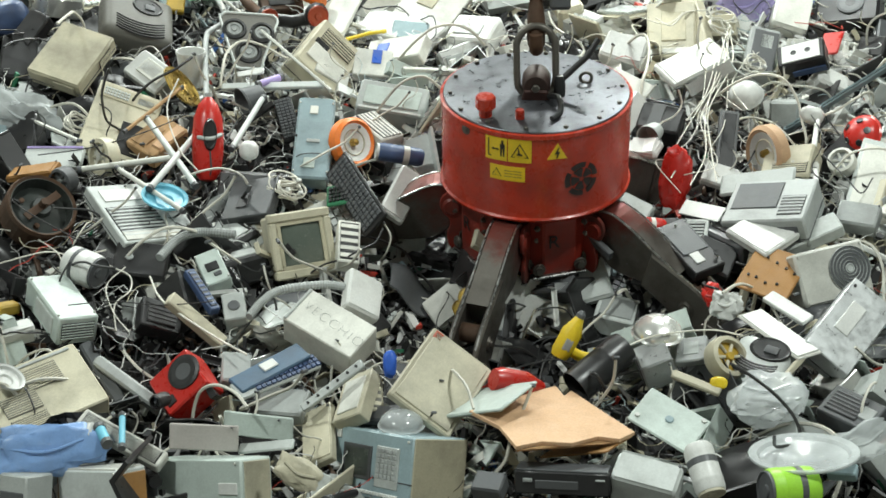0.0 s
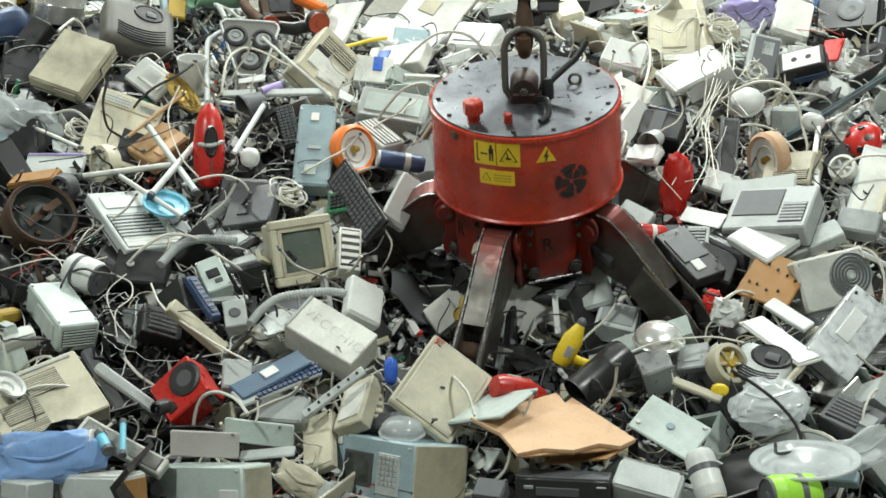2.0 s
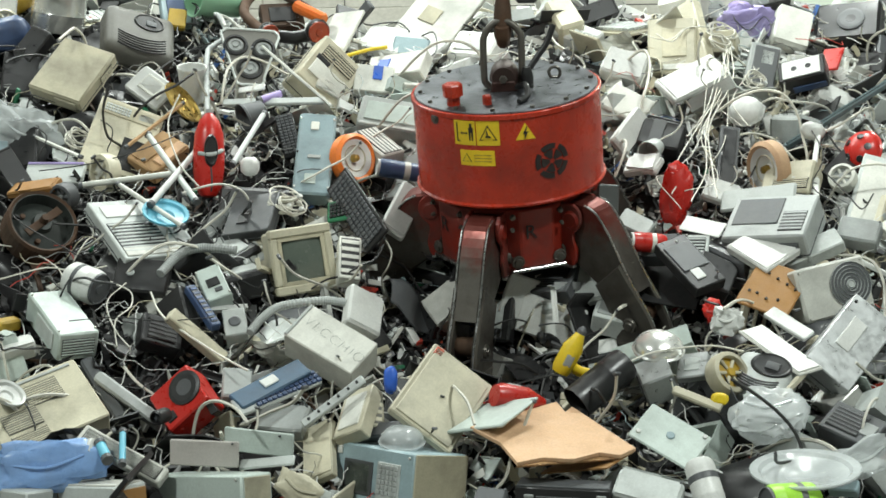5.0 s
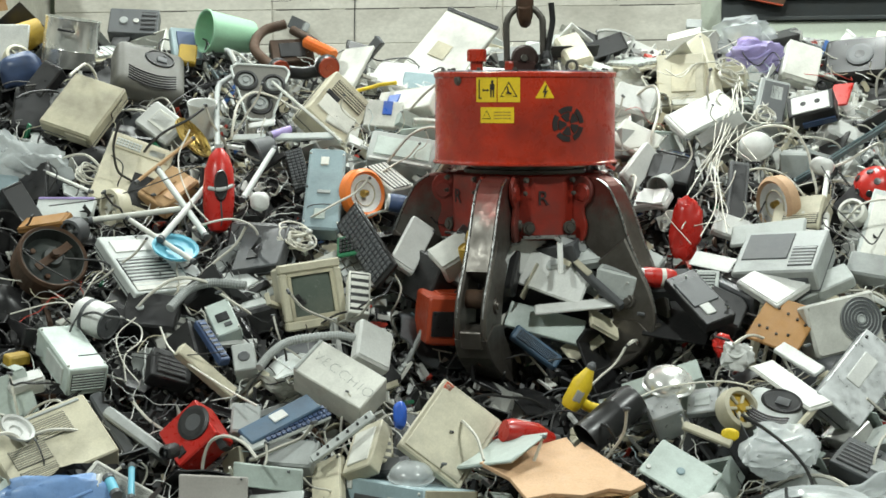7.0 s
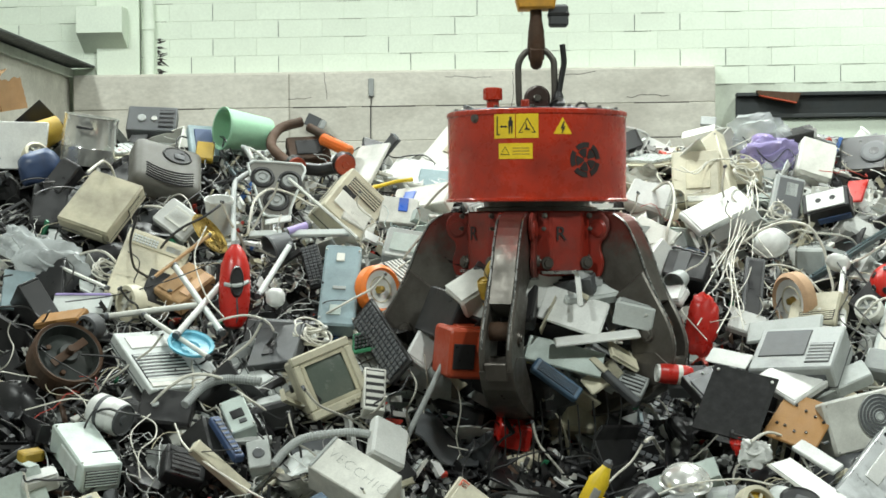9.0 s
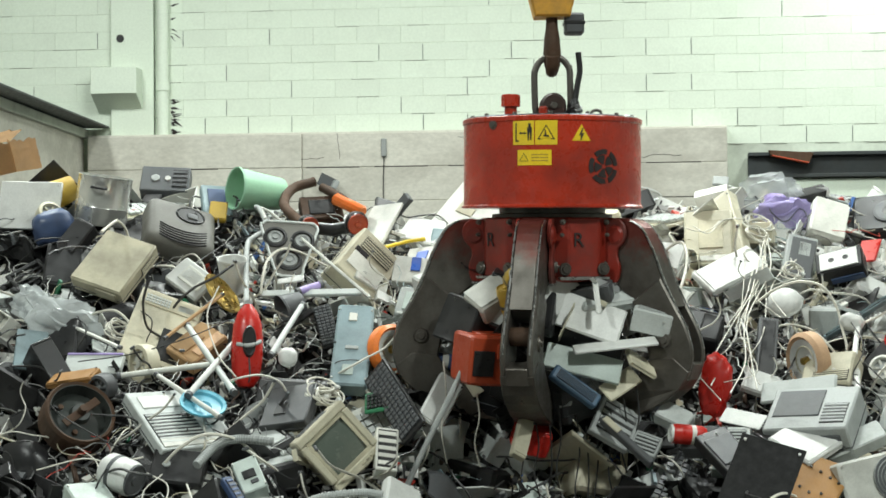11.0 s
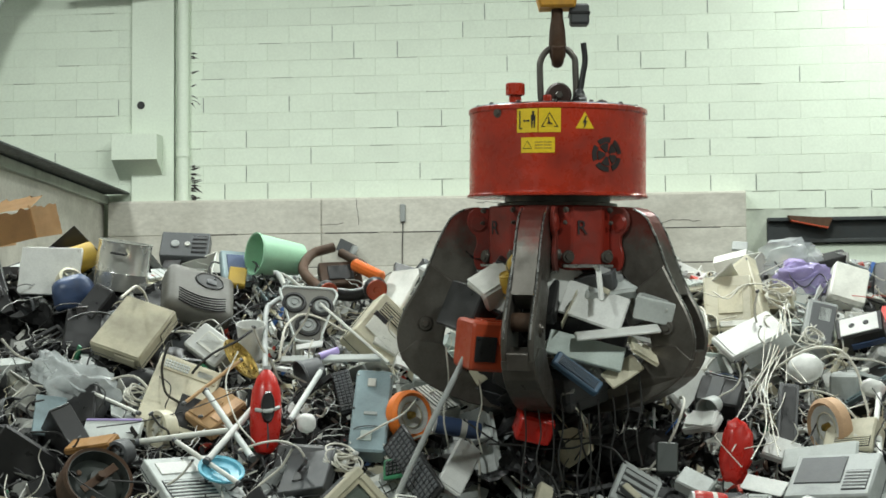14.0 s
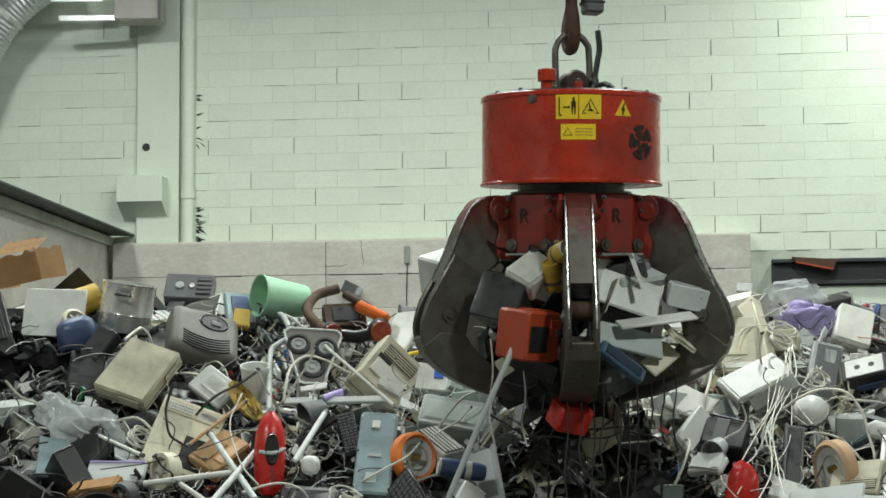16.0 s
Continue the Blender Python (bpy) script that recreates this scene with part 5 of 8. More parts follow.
casing("loudspeaker", pose(2.361, 10.186, 2.581, 52.9, 13.9, -8.7), (0.192, 0.365, 0.180), "grey", "grey loudspeaker cabinet lying in the scrap heap", "loudspeaker", [("panel", "T", 0.050, 0.000, 0.8, 0.85, "darkgrey"), ("panel", "T", 0.100, 0.200, 0.4, 0.3, "lightgrey")], 0.02)
lump("plastic_film", pose(2.391, 10.736, 2.934, 92.3, -9.1, -12.9), (0.156, 0.104, 0.062), "purplefilm", "crumpled lilac plastic film", "plastic film", 0.5)
casing("scrap_washbasin_cover_piece", pose(2.673, 10.665, 2.863, 55.9, 17.4, -4.7), (0.251, 0.319, 0.160), "offwhite", "off-white rounded plastic cover", "plastic cover", [], 0.05)
casing("scrap_motor_housing_piece", pose(3.085, 10.712, 2.884, 52.2, -3.8, -26.0), (0.427, 0.326, 0.200), "black", "black motor housing lying in the scrap heap", "motor", [("disc", "T", 0.050, 0.000, 0.09, "darkgrey"), ("disc", "T", 0.050, 0.000, 0.04, "black")], 0.05)
casing("scrap_red_plate_piece", pose(2.810, 10.170, 2.672, 46.2, -4.0, -38.2), (0.141, 0.200, 0.020), "red", "red plastic plate lying in the scrap heap", "plate", [], 0.008)
casing("car_battery", pose(2.578, 9.941, 2.576, 49.6, -12.9, -23.2), (0.293, 0.174, 0.139), "black", "black battery box with a white top", "battery", [("panel", "T", 0.000, 0.000, 0.8, 0.8, "white"), ("disc", "T", -0.150, 0.000, 0.02, "black"), ("disc", "T", 0.150, 0.000, 0.02, "black"), ("panel", "F", 0.100, -0.200, 0.7, 0.35, "navy")], 0.01)
casing("scrap_steel_rail_piece", pose(2.668, 9.466, 2.342, 53.8, -32.8, -18.6), (0.735, 0.034, 0.050), "bluegrey", "blue-grey slotted steel rail", "rail", [("vent", "T", 0.000, -0.000, 0.95, 0.35, 14, "black")], 0.008)
bowl("safety_helmet", pose(2.736, 9.220, 2.128, 70.7, -1.3, -49.5), 0.118, "red", "red plastic safety helmet", "helmet", holes=True)
wheel("plastic_reel", pose(2.560, 8.982, 1.985, 59.9, -1.2, -33.1), 0.080, "offwhite", "off-white plastic reel lying in the scrap heap", "reel", hub="grey")
fan("wooden_rim_tub", pose(2.164, 9.090, 2.037, 96.3, -2.3, -66.1), 0.164, "wood", "cream drum with a wooden rim", "drum")
casing("scrap_mixer_base_piece", pose(2.272, 8.997, 1.952, 47.4, -5.5, -35.2), (0.294, 0.242, 0.160), "cream", "cream kitchen mixer base", "mixer", [("vent", "T", 0.100, -0.250, 0.7, 0.3, 5, "grey")], 0.03)
rod("scrap_mixer_stick_piece", pose(2.427, 9.026, 2.036), [(-0.118, -0.469, -0.271), (-0.004, 0.056, 0.032), (0.122, 0.414, 0.239)], 0.0162, "white", "white plastic mixer stick", "stick", 0, 0)
lump("scrap_mixer_head_piece", pose(2.485, 9.365, 2.243, 88.4, 20.2, -15.4), (0.069, 0.052, 0.041), "white", "white mixer head lying in the scrap heap", "mixer head", 0.1)
casing("laser_printer", pose(1.964, 8.565, 1.639, 24.8, 18.1, -50.8), (0.284, 0.496, 0.200), "darkgrey", "dark grey laser printer lying askew", "printer", [("panel", "T", 0.000, 0.000, 0.8, 0.8, "black")], 0.015)
casing("printer_slot_unit", pose(2.06, 8.52, 1.74, 34, -4, -32), (0.46, 0.36, 0.20), "grey", "grey printer body with a row of slots", "printer", [("vent", "T", 0.30, -0.15, 0.28, 0.45, 6, "black"), ("panel", "T", -0.15, 0.1, 0.55, 0.6, "darkgrey"), ("panel", "F", 0.0, 0.0, 0.8, 0.5, "darkgrey")], 0.012)
casing("scrap_printer_lid_piece", pose(2.02, 8.72, 1.90, 44, -8, -28), (0.42, 0.16, 0.03), "lightgrey", "light grey curved printer lid", "lid", [], 0.012)
casing("scrap_paper_sheet_piece", pose(1.688, 8.582, 1.758, 40.5, 8.8, -36.1), (0.241, 0.111, 0.010), "white", "white plastic sheet lying in the scrap heap", "sheet", [], 0.008)
casing("white_case", pose(1.500, 10.224, 2.626, 51.4, 20.2, -16.4), (0.271, 0.208, 0.120), "white", "white rounded plastic case", "plastic case", [], 0.03)
casing("white_case", pose(1.236, 10.637, 2.848, 33.7, 18.8, -41.2), (0.383, 0.183, 0.100), "white", "white oval plastic case", "plastic case", [("disc", "T", 0.000, 0.000, 0.02, "redorange")], 0.03)
casing("white_case", pose(1.454, 9.767, 2.401, -45.1, -26.0, 156.0), (0.279, 0.215, 0.040), "offwhite", "white thin plastic sheet", "plastic sheet", [], 0.008)
casing("white_case", pose(1.433, 9.509, 2.249, 65.0, 48.6, 13.7), (0.137, 0.327, 0.060), "white", "white bent plastic piece", "plastic piece", [], 0.015)
casing("white_case", pose(-0.003, 10.607, 2.804, 41.4, 11.9, -28.5), (0.302, 0.235, 0.100), "white", "white plastic case lying in the scrap heap", "plastic case", [], 0.008)
casing("scrap_monitor_shell_piece", pose(-0.346, 10.105, 2.566, 57.1, 31.0, 22.7), (0.241, 0.346, 0.150), "offwhite", "dirty white monitor shell", "monitor shell", [("vent", "T", 0.000, 0.000, 0.6, 0.6, 5, "grey")], 0.02)
casing("white_case", pose(0.071, 10.227, 2.636, 47.0, -6.5, -30.8), (0.419, 0.199, 0.100), "offwhite", "off-white appliance shell lying in the scrap heap", "appliance", [("panel", "T", -0.200, 0.000, 0.2, 0.5, "brightblue")], 0.02)
casing("white_case", pose(0.233, 10.534, 2.772, 37.3, 26.9, -28.5), (0.255, 0.245, 0.080), "white", "white plastic case lying in the scrap heap", "plastic case", [], 0.008)
casing("dark_case", pose(-2.303, 10.229, 2.582, 52.4, 9.8, 14.4), (0.223, 0.331, 0.150), "black", "black appliance case lying in the scrap heap", "appliance", [], 0.008)
casing("dark_case", pose(-2.111, 9.451, 2.145, 53.4, -16.4, -14.4), (0.239, 0.299, 0.120), "black", "black plastic case lying in the scrap heap", "plastic case", [], 0.008)
casing("dark_case", pose(1.620, 9.511, 2.191, 47.9, 11.2, -19.1), (0.261, 0.203, 0.150), "black", "black plastic bin lying in the scrap heap", "bin", [("panel", "T", -0.100, 0.000, 0.3, 0.9, "darkgrey")], 0.03)
casing("dark_case", pose(1.947, 9.204, 2.049, 49.5, 8.4, -7.6), (0.117, 0.548, 0.080), "darkgrey", "dark grey upright case", "plastic case", [("panel", "T", 0.000, 0.000, 0.7, 0.9, "black")], 0.008)
casing("dark_case", pose(-1.062, 8.063, 1.363, 53.4, -38.8, -20.8), (0.194, 0.320, 0.100), "black", "black plastic motor part", "motor", [("disc", "T", 0.000, 0.000, 0.03, "grey")], 0.03)
casing("dark_case", pose(-1.285, 8.379, 1.532, 45.4, 6.3, -2.9), (0.290, 0.228, 0.100), "black", "black sewing machine body", "appliance", [("disc", "T", -0.200, 0.000, 0.02, "grey")], 0.03)
held_c = casing("dark_case", pose(0.230, 8.213, 1.350, 43.0, 15.8, -10.3), (0.258, 0.252, 0.120), "black", "black appliance under the grab", "appliance", [], 0.008)
held_a = casing("grey_printer", pose(0.896, 8.109, 1.342, 38.8, -3.4, -31.4), (0.367, 0.241, 0.100), "darkgrey", "dark grey printer under the grab", "printer", [("panel", "T", 0.000, 0.100, 0.8, 0.3, "black"), ("vent", "T", 0.100, -0.200, 0.5, 0.3, 4, "black")], 0.008)
held_b = casing("grey_printer", pose(1.053, 8.101, 1.297, 40.9, 3.2, -27.5), (0.293, 0.097, 0.080), "grey", "grey drive unit under the grab", "drive", [], 0.008)
casing("modem_box", pose(2.229, 8.375, 1.637, 27.6, 30.3, -77.9), (0.138, 0.326, 0.079), "lightgrey", "light grey plastic modem box", "modem", [("vent", "F", 0.000, 0.000, 0.6, 0.6, 4, "darkgrey")], 0.02)
casing("ac_unit", pose(2.253, 8.191, 1.448, 76.3, -10.3, 14.7), (0.404, 0.285, 0.220), "offwhite", "off-white air conditioner unit with a round fan grille", "air conditioner", [("disc", "T", 0.220, 0.020, 0.115, "darkgrey"), ("rings", "T", 0.220, 0.020, 0.115, 6, "grey"), ("disc", "T", 0.220, 0.020, 0.03, "lightgrey"), ("disc", "T", -0.440, -0.420, 0.006, "steel"), ("disc", "T", -0.440, 0.420, 0.006, "steel"), ("disc", "T", 0.440, -0.420, 0.006, "steel"), ("disc", "T", 0.440, 0.420, 0.006, "steel")], 0.015)
casing("pegboard", pose(1.957, 8.104, 1.475, 39.0, 15.9, -31.2), (0.284, 0.330, 0.020), "oak", "orange-brown wooden board with drilled holes", "board", [("disc", "T", -0.350, -0.200, 0.008, "black"), ("disc", "T", -0.200, -0.200, 0.008, "black"), ("disc", "T", 0.000, -0.250, 0.008, "black"), ("disc", "T", 0.200, -0.200, 0.008, "black"), ("disc", "T", -0.200, 0.250, 0.008, "black"), ("disc", "T", 0.000, 0.200, 0.008, "black"), ("disc", "T", 0.200, 0.150, 0.008, "black"), ("disc", "T", 0.380, 0.100, 0.008, "black")], 0.008)
casing("scrap_washer_panel_piece", pose(2.735, 8.940, 1.804, 48.5, 15.4, -16.6), (0.298, 0.619, 0.200), "lightgrey", "large light grey appliance side panel", "panel", [("panel", "T", 0.000, 0.000, 0.85, 0.85, "offwhite")], 0.008)
casing("scrap_washer_panel_piece", pose(2.547, 8.611, 1.703, 46.1, 7.9, -27.6), (0.227, 0.157, 0.100), "grey", "grey appliance part lying in the scrap heap", "panel", [], 0.008)
bottle("fire_extinguisher", pose(1.381, 8.476, 1.684, 84.2, -0.0, -84.7), 0.053, 0.178, "red", "small red canister with a white band", "canister")
casing("scrap_radiator_panel_piece", pose(1.620, 8.524, 1.628, 45.9, -1.3, -20.9), (0.188, 0.184, 0.080), "lightgrey", "light grey ribbed radiator panel", "radiator", [("vent", "T", 0.000, 0.000, 0.8, 0.7, 6, "darkgrey")], 0.008)
open_carton("cardboard_box", pose(-2.93, 11.0, 3.24, 8, -10, -20), (0.36, 0.30, 0.22), "torn open brown cardboard box", "cardboard box")
casing("scrap_white_panel_piece", pose(-2.62, 10.72, 3.03, -14, 2, -6), (0.42, 0.03, 0.33), "white", "large white appliance panel standing on edge", "panel", [("disc", "F", 0.44, 0.42, 0.006, "steel")], 0.006)
casing("scrap_black_panel_piece", pose(-2.98, 10.68, 2.93, -33.3, -50.7, 124.8), (0.543, 0.166, 0.080), "black", "black plastic side panel", "panel", [("vent", "T", 0.000, -0.000, 0.5, 0.6, 5, "darkgrey")], 0.008)
tub("yellow_drum", pose(-2.462, 10.928, 3.126, 115.5, -0.0, -65.5), 0.106, 0.204, "ochre", "olive-yellow plastic drum lying in the scrap heap", "drum")
lump("electric_motor", pose(-2.422, 10.548, 2.877, 92.1, -19.9, 12.2), (0.141, 0.115, 0.092), "navy", "blue and grey electric motor", "motor", 0.12)
wheel("scrap_motor_cap_piece", pose(-2.457, 10.589, 2.954, 53.9, -1.1, 40.1), 0.093, "cream", "cream motor end cap", "motor", hub="grey")
casing("scrap_office_chair_back_piece", pose(-1.407, 10.890, 3.044, 53.0, 3.2, 20.5), (0.200, 0.271, 0.070), "bluegrey", "blue-grey plastic chair back", "chair back", [("panel", "T", 0.000, 0.000, 0.6, 0.7, "navy")], 0.02)
casing("scrap_orange_cap_piece", pose(-1.370, 10.701, 2.975, 53.8, 6.4, 4.8), (0.121, 0.158, 0.050), "ochre", "ochre plastic cap lying in the scrap heap", "cap", [], 0.02)
tub("plastic_bucket", pose(-1.120, 10.889, 3.122, 84.4, -0.0, -57.6), 0.140, 0.343, "mint", "mint green plastic bucket lying on its side", "bucket")
casing("scrap_machine_part_piece", pose(-1.798, 11.231, 3.200, 54.3, 2.7, 0.9), (0.339, 0.219, 0.120), "darkgrey", "dark machine part with small gears", "machine part", [("disc", "T", -0.200, 0.000, 0.03, "grey"), ("disc", "T", 0.050, 0.000, 0.02, "steel"), ("vent", "T", 0.300, 0.000, 0.3, 0.7, 4, "black")], 0.008)
casing("scrap_black_trays_piece", pose(-0.264, 10.750, 2.953, 55.8, 16.3, 18.3), (0.152, 0.248, 0.040), "black", "black plastic trays lying in the scrap heap", "tray", [], 0.008)
casing("scrap_black_trays_piece", pose(-0.167, 10.762, 2.992, 66.2, -46.3, -22.7), (0.223, 0.085, 0.040), "darkgrey", "dark plastic tray lying in the scrap heap", "tray", [], 0.008)
casing("scrap_tilted_panel_piece", pose(0.346, 10.752, 2.987, 29.8, -40.6, 45.2), (0.708, 0.395, 0.050), "offwhite", "off-white tilted panel with a black edge", "panel", [("panel", "T", 0.460, -0.000, 0.05, 0.98, "black"), ("panel", "T", -0.050, 0.100, 0.2, 0.3, "beige")], 0.008)
casing("scrap_cream_sheet_piece", pose(-0.313, 10.522, 2.853, 45.6, -4.3, -34.1), (0.246, 0.448, 0.030), "offwhite", "off-white thin sheet lying in the scrap heap", "sheet", [], 0.008)
lump("clear_film", pose(2.336, 10.940, 3.055, 92.9, -13.9, -12.8), (0.212, 0.126, 0.063), "film", "crumpled clear plastic film", "plastic film", 0.5)
lump("lilac_toy", pose(2.371, 10.868, 3.013, 92.6, 1.1, -12.3), (0.079, 0.066, 0.046), "lilac", "lilac plastic toy lying in the scrap heap", "toy", 0.2)
casing("scrap_grey_bracket_piece", pose(2.079, 11.255, 3.188, 56.1, 4.0, -12.9), (0.114, 0.082, 0.030), "grey", "grey sheet bracket lying in the scrap heap", "bracket", [], 0.008)
casing("computer_case", pose(-1.628, 7.983, 1.357, 22.3, -0.4, 32.5), (0.209, 0.445, 0.153), "palegreen", "pale blue-green computer case", "computer case", [("disc", "T", -0.440, -0.420, 0.006, "steel"), ("disc", "T", -0.440, 0.420, 0.006, "steel"), ("disc", "T", 0.440, -0.420, 0.006, "steel"), ("disc", "T", 0.440, 0.420, 0.006, "steel"), ("vent", "F", 0.000, 0.000, 0.8, 0.6, 6, "grey"), ("panel", "S", -0.100, 0.000, 0.5, 0.6, "lightgrey")], 0.01)
bottle("cable_drum", pose(-1.552, 8.193, 1.540, 106.3, 0.0, 61.3), 0.091, 0.185, "white", "white cable drum with a dark end", "drum", end="darkgrey")
casing("ochre_box", pose(-1.912, 8.042, 1.354, 13.6, -2.6, 44.4), (0.126, 0.075, 0.061), "ochre", "ochre yellow plastic box", "box", [], 0.01)
casing("white_box", pose(-1.815, 7.803, 1.259, 28.0, -11.5, 23.8), (0.185, 0.082, 0.102), "white", "white plastic box lying in the scrap heap", "box", [], 0.015)
casing("office_printer", pose(-1.620, 7.436, 0.968, -37.9, 16.2, -150.1), (0.505, 0.385, 0.280), "cream", "large yellowed office printer with vent grilles", "printer", [("vent", "T", -0.080, -0.200, 0.34, 0.32, 10, "beige"), ("vent", "T", 0.220, 0.080, 0.34, 0.3, 9, "beige"), ("vent", "T", 0.220, 0.380, 0.34, 0.2, 7, "beige"), ("panel", "T", -0.080, -0.430, 0.7, 0.04, "lightgrey")], 0.02)
dish("scrap_white_plate_piece", pose(-1.761, 7.335, 1.118, 39.3, 8.5, 46.4), 0.082, "white", "white plastic oval cover", "plastic cover")
casing("scrap_vacuum_body_piece", pose(-1.238, 7.569, 1.046, 49.0, 27.6, -29.7), (0.412, 0.062, 0.120), "grey", "dark grey long appliance body", "appliance", [], 0.04)
casing("scrap_vacuum_body_piece", pose(-1.374, 7.668, 1.072, 22.1, 35.6, -51.6), (0.424, 0.072, 0.100), "darkgrey", "clear-lidded dark vacuum body", "appliance", [], 0.03)
casing("red_speaker", pose(-0.950, 7.441, 1.059, 54.8, 34.3, -52.7), (0.238, 0.242, 0.160), "red", "red loudspeaker box with a black cone", "loudspeaker", [("disc", "T", -0.060, 0.220, 0.085, "black"), ("disc", "T", -0.060, 0.220, 0.05, "darkgrey"), ("panel", "T", 0.250, -0.300, 0.2, 0.2, "black")], 0.02)
wheel("scrap_speaker_foot_piece", pose(-1.039, 7.208, 1.044, 91.1, -4.5, -26.8), 0.035, "black", "black rubber foot lying in the scrap heap", "foot", hub="darkgrey")
casing("laptop", pose(-0.558, 7.424, 1.143, 28.2, -18.6, 35.8), (0.404, 0.118, 0.030), "blue", "slate blue laptop with a white label", "laptop", [("panel", "T", 0.000, 0.100, 0.2, 0.45, "white")], 0.008)
casing("scrap_laptop_base_piece", pose(-0.530, 7.408, 1.108, 29.3, -13.7, 33.8), (0.445, 0.117, 0.025), "lightgrey", "pale keyboard base of a laptop", "laptop base", [("keys", "T", 0.100, -0.100, 0.8, 0.7, 40, "navy")], 0.008)
casing("computer_case", pose(-0.289, 7.750, 1.253, 38.1, 25.6, -25.8), (0.406, 0.227, 0.180), "offwhite", "off-white computer case with handwriting on its side", "computer case", [("panel", "T", -0.470, 0.000, 0.04, 0.95, "lightgrey")], 0.008, writing="VECCHIO")
casing("mini_computer", pose(-0.890, 8.171, 1.509, 43.9, -19.5, 13.1), (0.132, 0.216, 0.100), "palegreen", "pale green-grey computer case with an open slot", "computer case", [("panel", "T", 0.000, 0.000, 0.5, 0.25, "black"), ("panel", "T", 0.100, -0.250, 0.3, 0.12, "darkgrey"), ("disc", "T", -0.440, -0.420, 0.006, "steel"), ("disc", "T", -0.440, 0.420, 0.006, "steel"), ("disc", "T", 0.440, -0.420, 0.006, "steel"), ("disc", "T", 0.440, 0.420, 0.006, "steel")], 0.008)
casing("scrap_port_strip_piece", pose(-0.935, 8.009, 1.430, 36.6, -4.3, 35.3), (0.060, 0.303, 0.050), "navy", "dark blue connector strip", "connector strip", [("vent", "T", 0.000, 0.000, 0.6, 0.85, 8, "grey")], 0.008)
casing("power_supply", pose(-0.767, 7.976, 1.331, 48.2, -8.1, 4.7), (0.116, 0.162, 0.120), "lightgrey", "grey steel power supply", "power supply", [("disc", "T", 0.000, 0.000, 0.03, "darkgrey")], 0.008)
casing("scrap_cream_cover_piece", pose(-0.943, 7.801, 1.313, 50.8, 43.1, 15.1), (0.353, 0.077, 0.060), "cream", "long cream plastic cover", "plastic cover", [], 0.008)
casing("grey_box", pose(-0.730, 7.563, 1.103, 43.7, 5.7, 6.4), (0.142, 0.174, 0.100), "grey", "small grey box lying in the scrap heap", "box", [], 0.008)
casing("grey_box", pose(-0.495, 7.434, 0.940, 38.4, 1.9, -16.6), (0.238, 0.164, 0.150), "grey", "grey-brown plastic box lying in the scrap heap", "box", [], 0.008)
casing("scrap_socket_strip_piece", pose(-0.262, 7.274, 1.084, 45.0, -36.5, 2.7), (0.354, 0.051, 0.030), "lightgrey", "long grey socket strip with holes", "socket strip", [("disc", "T", -0.380, 0.000, 0.007, "black"), ("disc", "T", -0.220, 0.000, 0.007, "black"), ("disc", "T", -0.060, 0.000, 0.007, "black"), ("disc", "T", 0.100, 0.000, 0.007, "black"), ("disc", "T", 0.260, 0.000, 0.007, "black"), ("disc", "T", 0.400, 0.000, 0.007, "black")], 0.008)
casing("scrap_monitor_back_piece", pose(-0.328, 7.257, 0.851, 44.8, -26.0, -20.3), (0.165, 0.324, 0.050), "cream", "broken cream monitor back", "monitor back", [], 0.008)
casing("scrap_monitor_back_piece", pose(-0.152, 7.304, 1.012, 40.8, -23.2, -34.2), (0.178, 0.284, 0.080), "cream", "cream plastic cover lying in the scrap heap", "plastic cover", [("panel", "T", 0.000, 0.000, 0.7, 0.7, "offwhite")], 0.008)
casing("scrap_monitor_back_piece", pose(-0.092, 7.339, 1.019, 43.3, 13.5, 15.2), (0.106, 0.210, 0.080), "cream", "cream ribbed plastic cover", "plastic cover", [("vent", "T", 0.000, 0.000, 0.7, 0.8, 4, "beige")], 0.008)
casing("scrap_flat_panel_piece", pose(-0.827, 7.035, 0.910, 85.9, 1.3, -8.5), (0.318, 0.121, 0.020), "pinkgrey", "pinkish grey flat panel", "panel", [("disc", "T", 0.400, 0.400, 0.005, "darkgrey")], 0.008)
casing("scrap_flat_panel_piece", pose(-0.588, 7.062, 0.951, 91.3, 3.8, -15.5), (0.330, 0.113, 0.020), "palegreen", "pale green flat panel", "panel", [("disc", "T", 0.300, 0.350, 0.006, "darkgrey")], 0.008)
casing("scrap_flat_panel_piece", pose(-0.550, 7.020, 0.867, 39.8, -7.4, -14.2), (0.261, 0.060, 0.020), "lightgrey", "pale grey flat panel", "panel", [], 0.008)
lump("plastic_bag", pose(-1.502, 6.928, 0.890, 77.2, -2.2, 12.7), (0.232, 0.099, 0.049), "bluefilm", "crumpled blue plastic bag", "plastic bag", 0.35)
rod("scrap_blue_handle_piece", pose(-1.176, 6.975, 0.957), [(-0.012, 0.089, 0.050), (0.012, -0.089, -0.050)], 0.0152, "skyblue", "bright blue plastic handle", "handle", 0, 0)
rod("scrap_blue_handle_piece", pose(-1.255, 6.953, 0.944), [(-0.023, 0.044, 0.024), (0.023, -0.044, -0.024)], 0.0238, "skyblue", "bright blue plastic grip", "handle", 0, 0)
casing("scrap_white_cap_piece", pose(-1.318, 6.995, 0.937, 54.4, 47.7, 40.6), (0.084, 0.091, 0.050), "white", "white rounded plastic cap", "cap", [], 0.02)
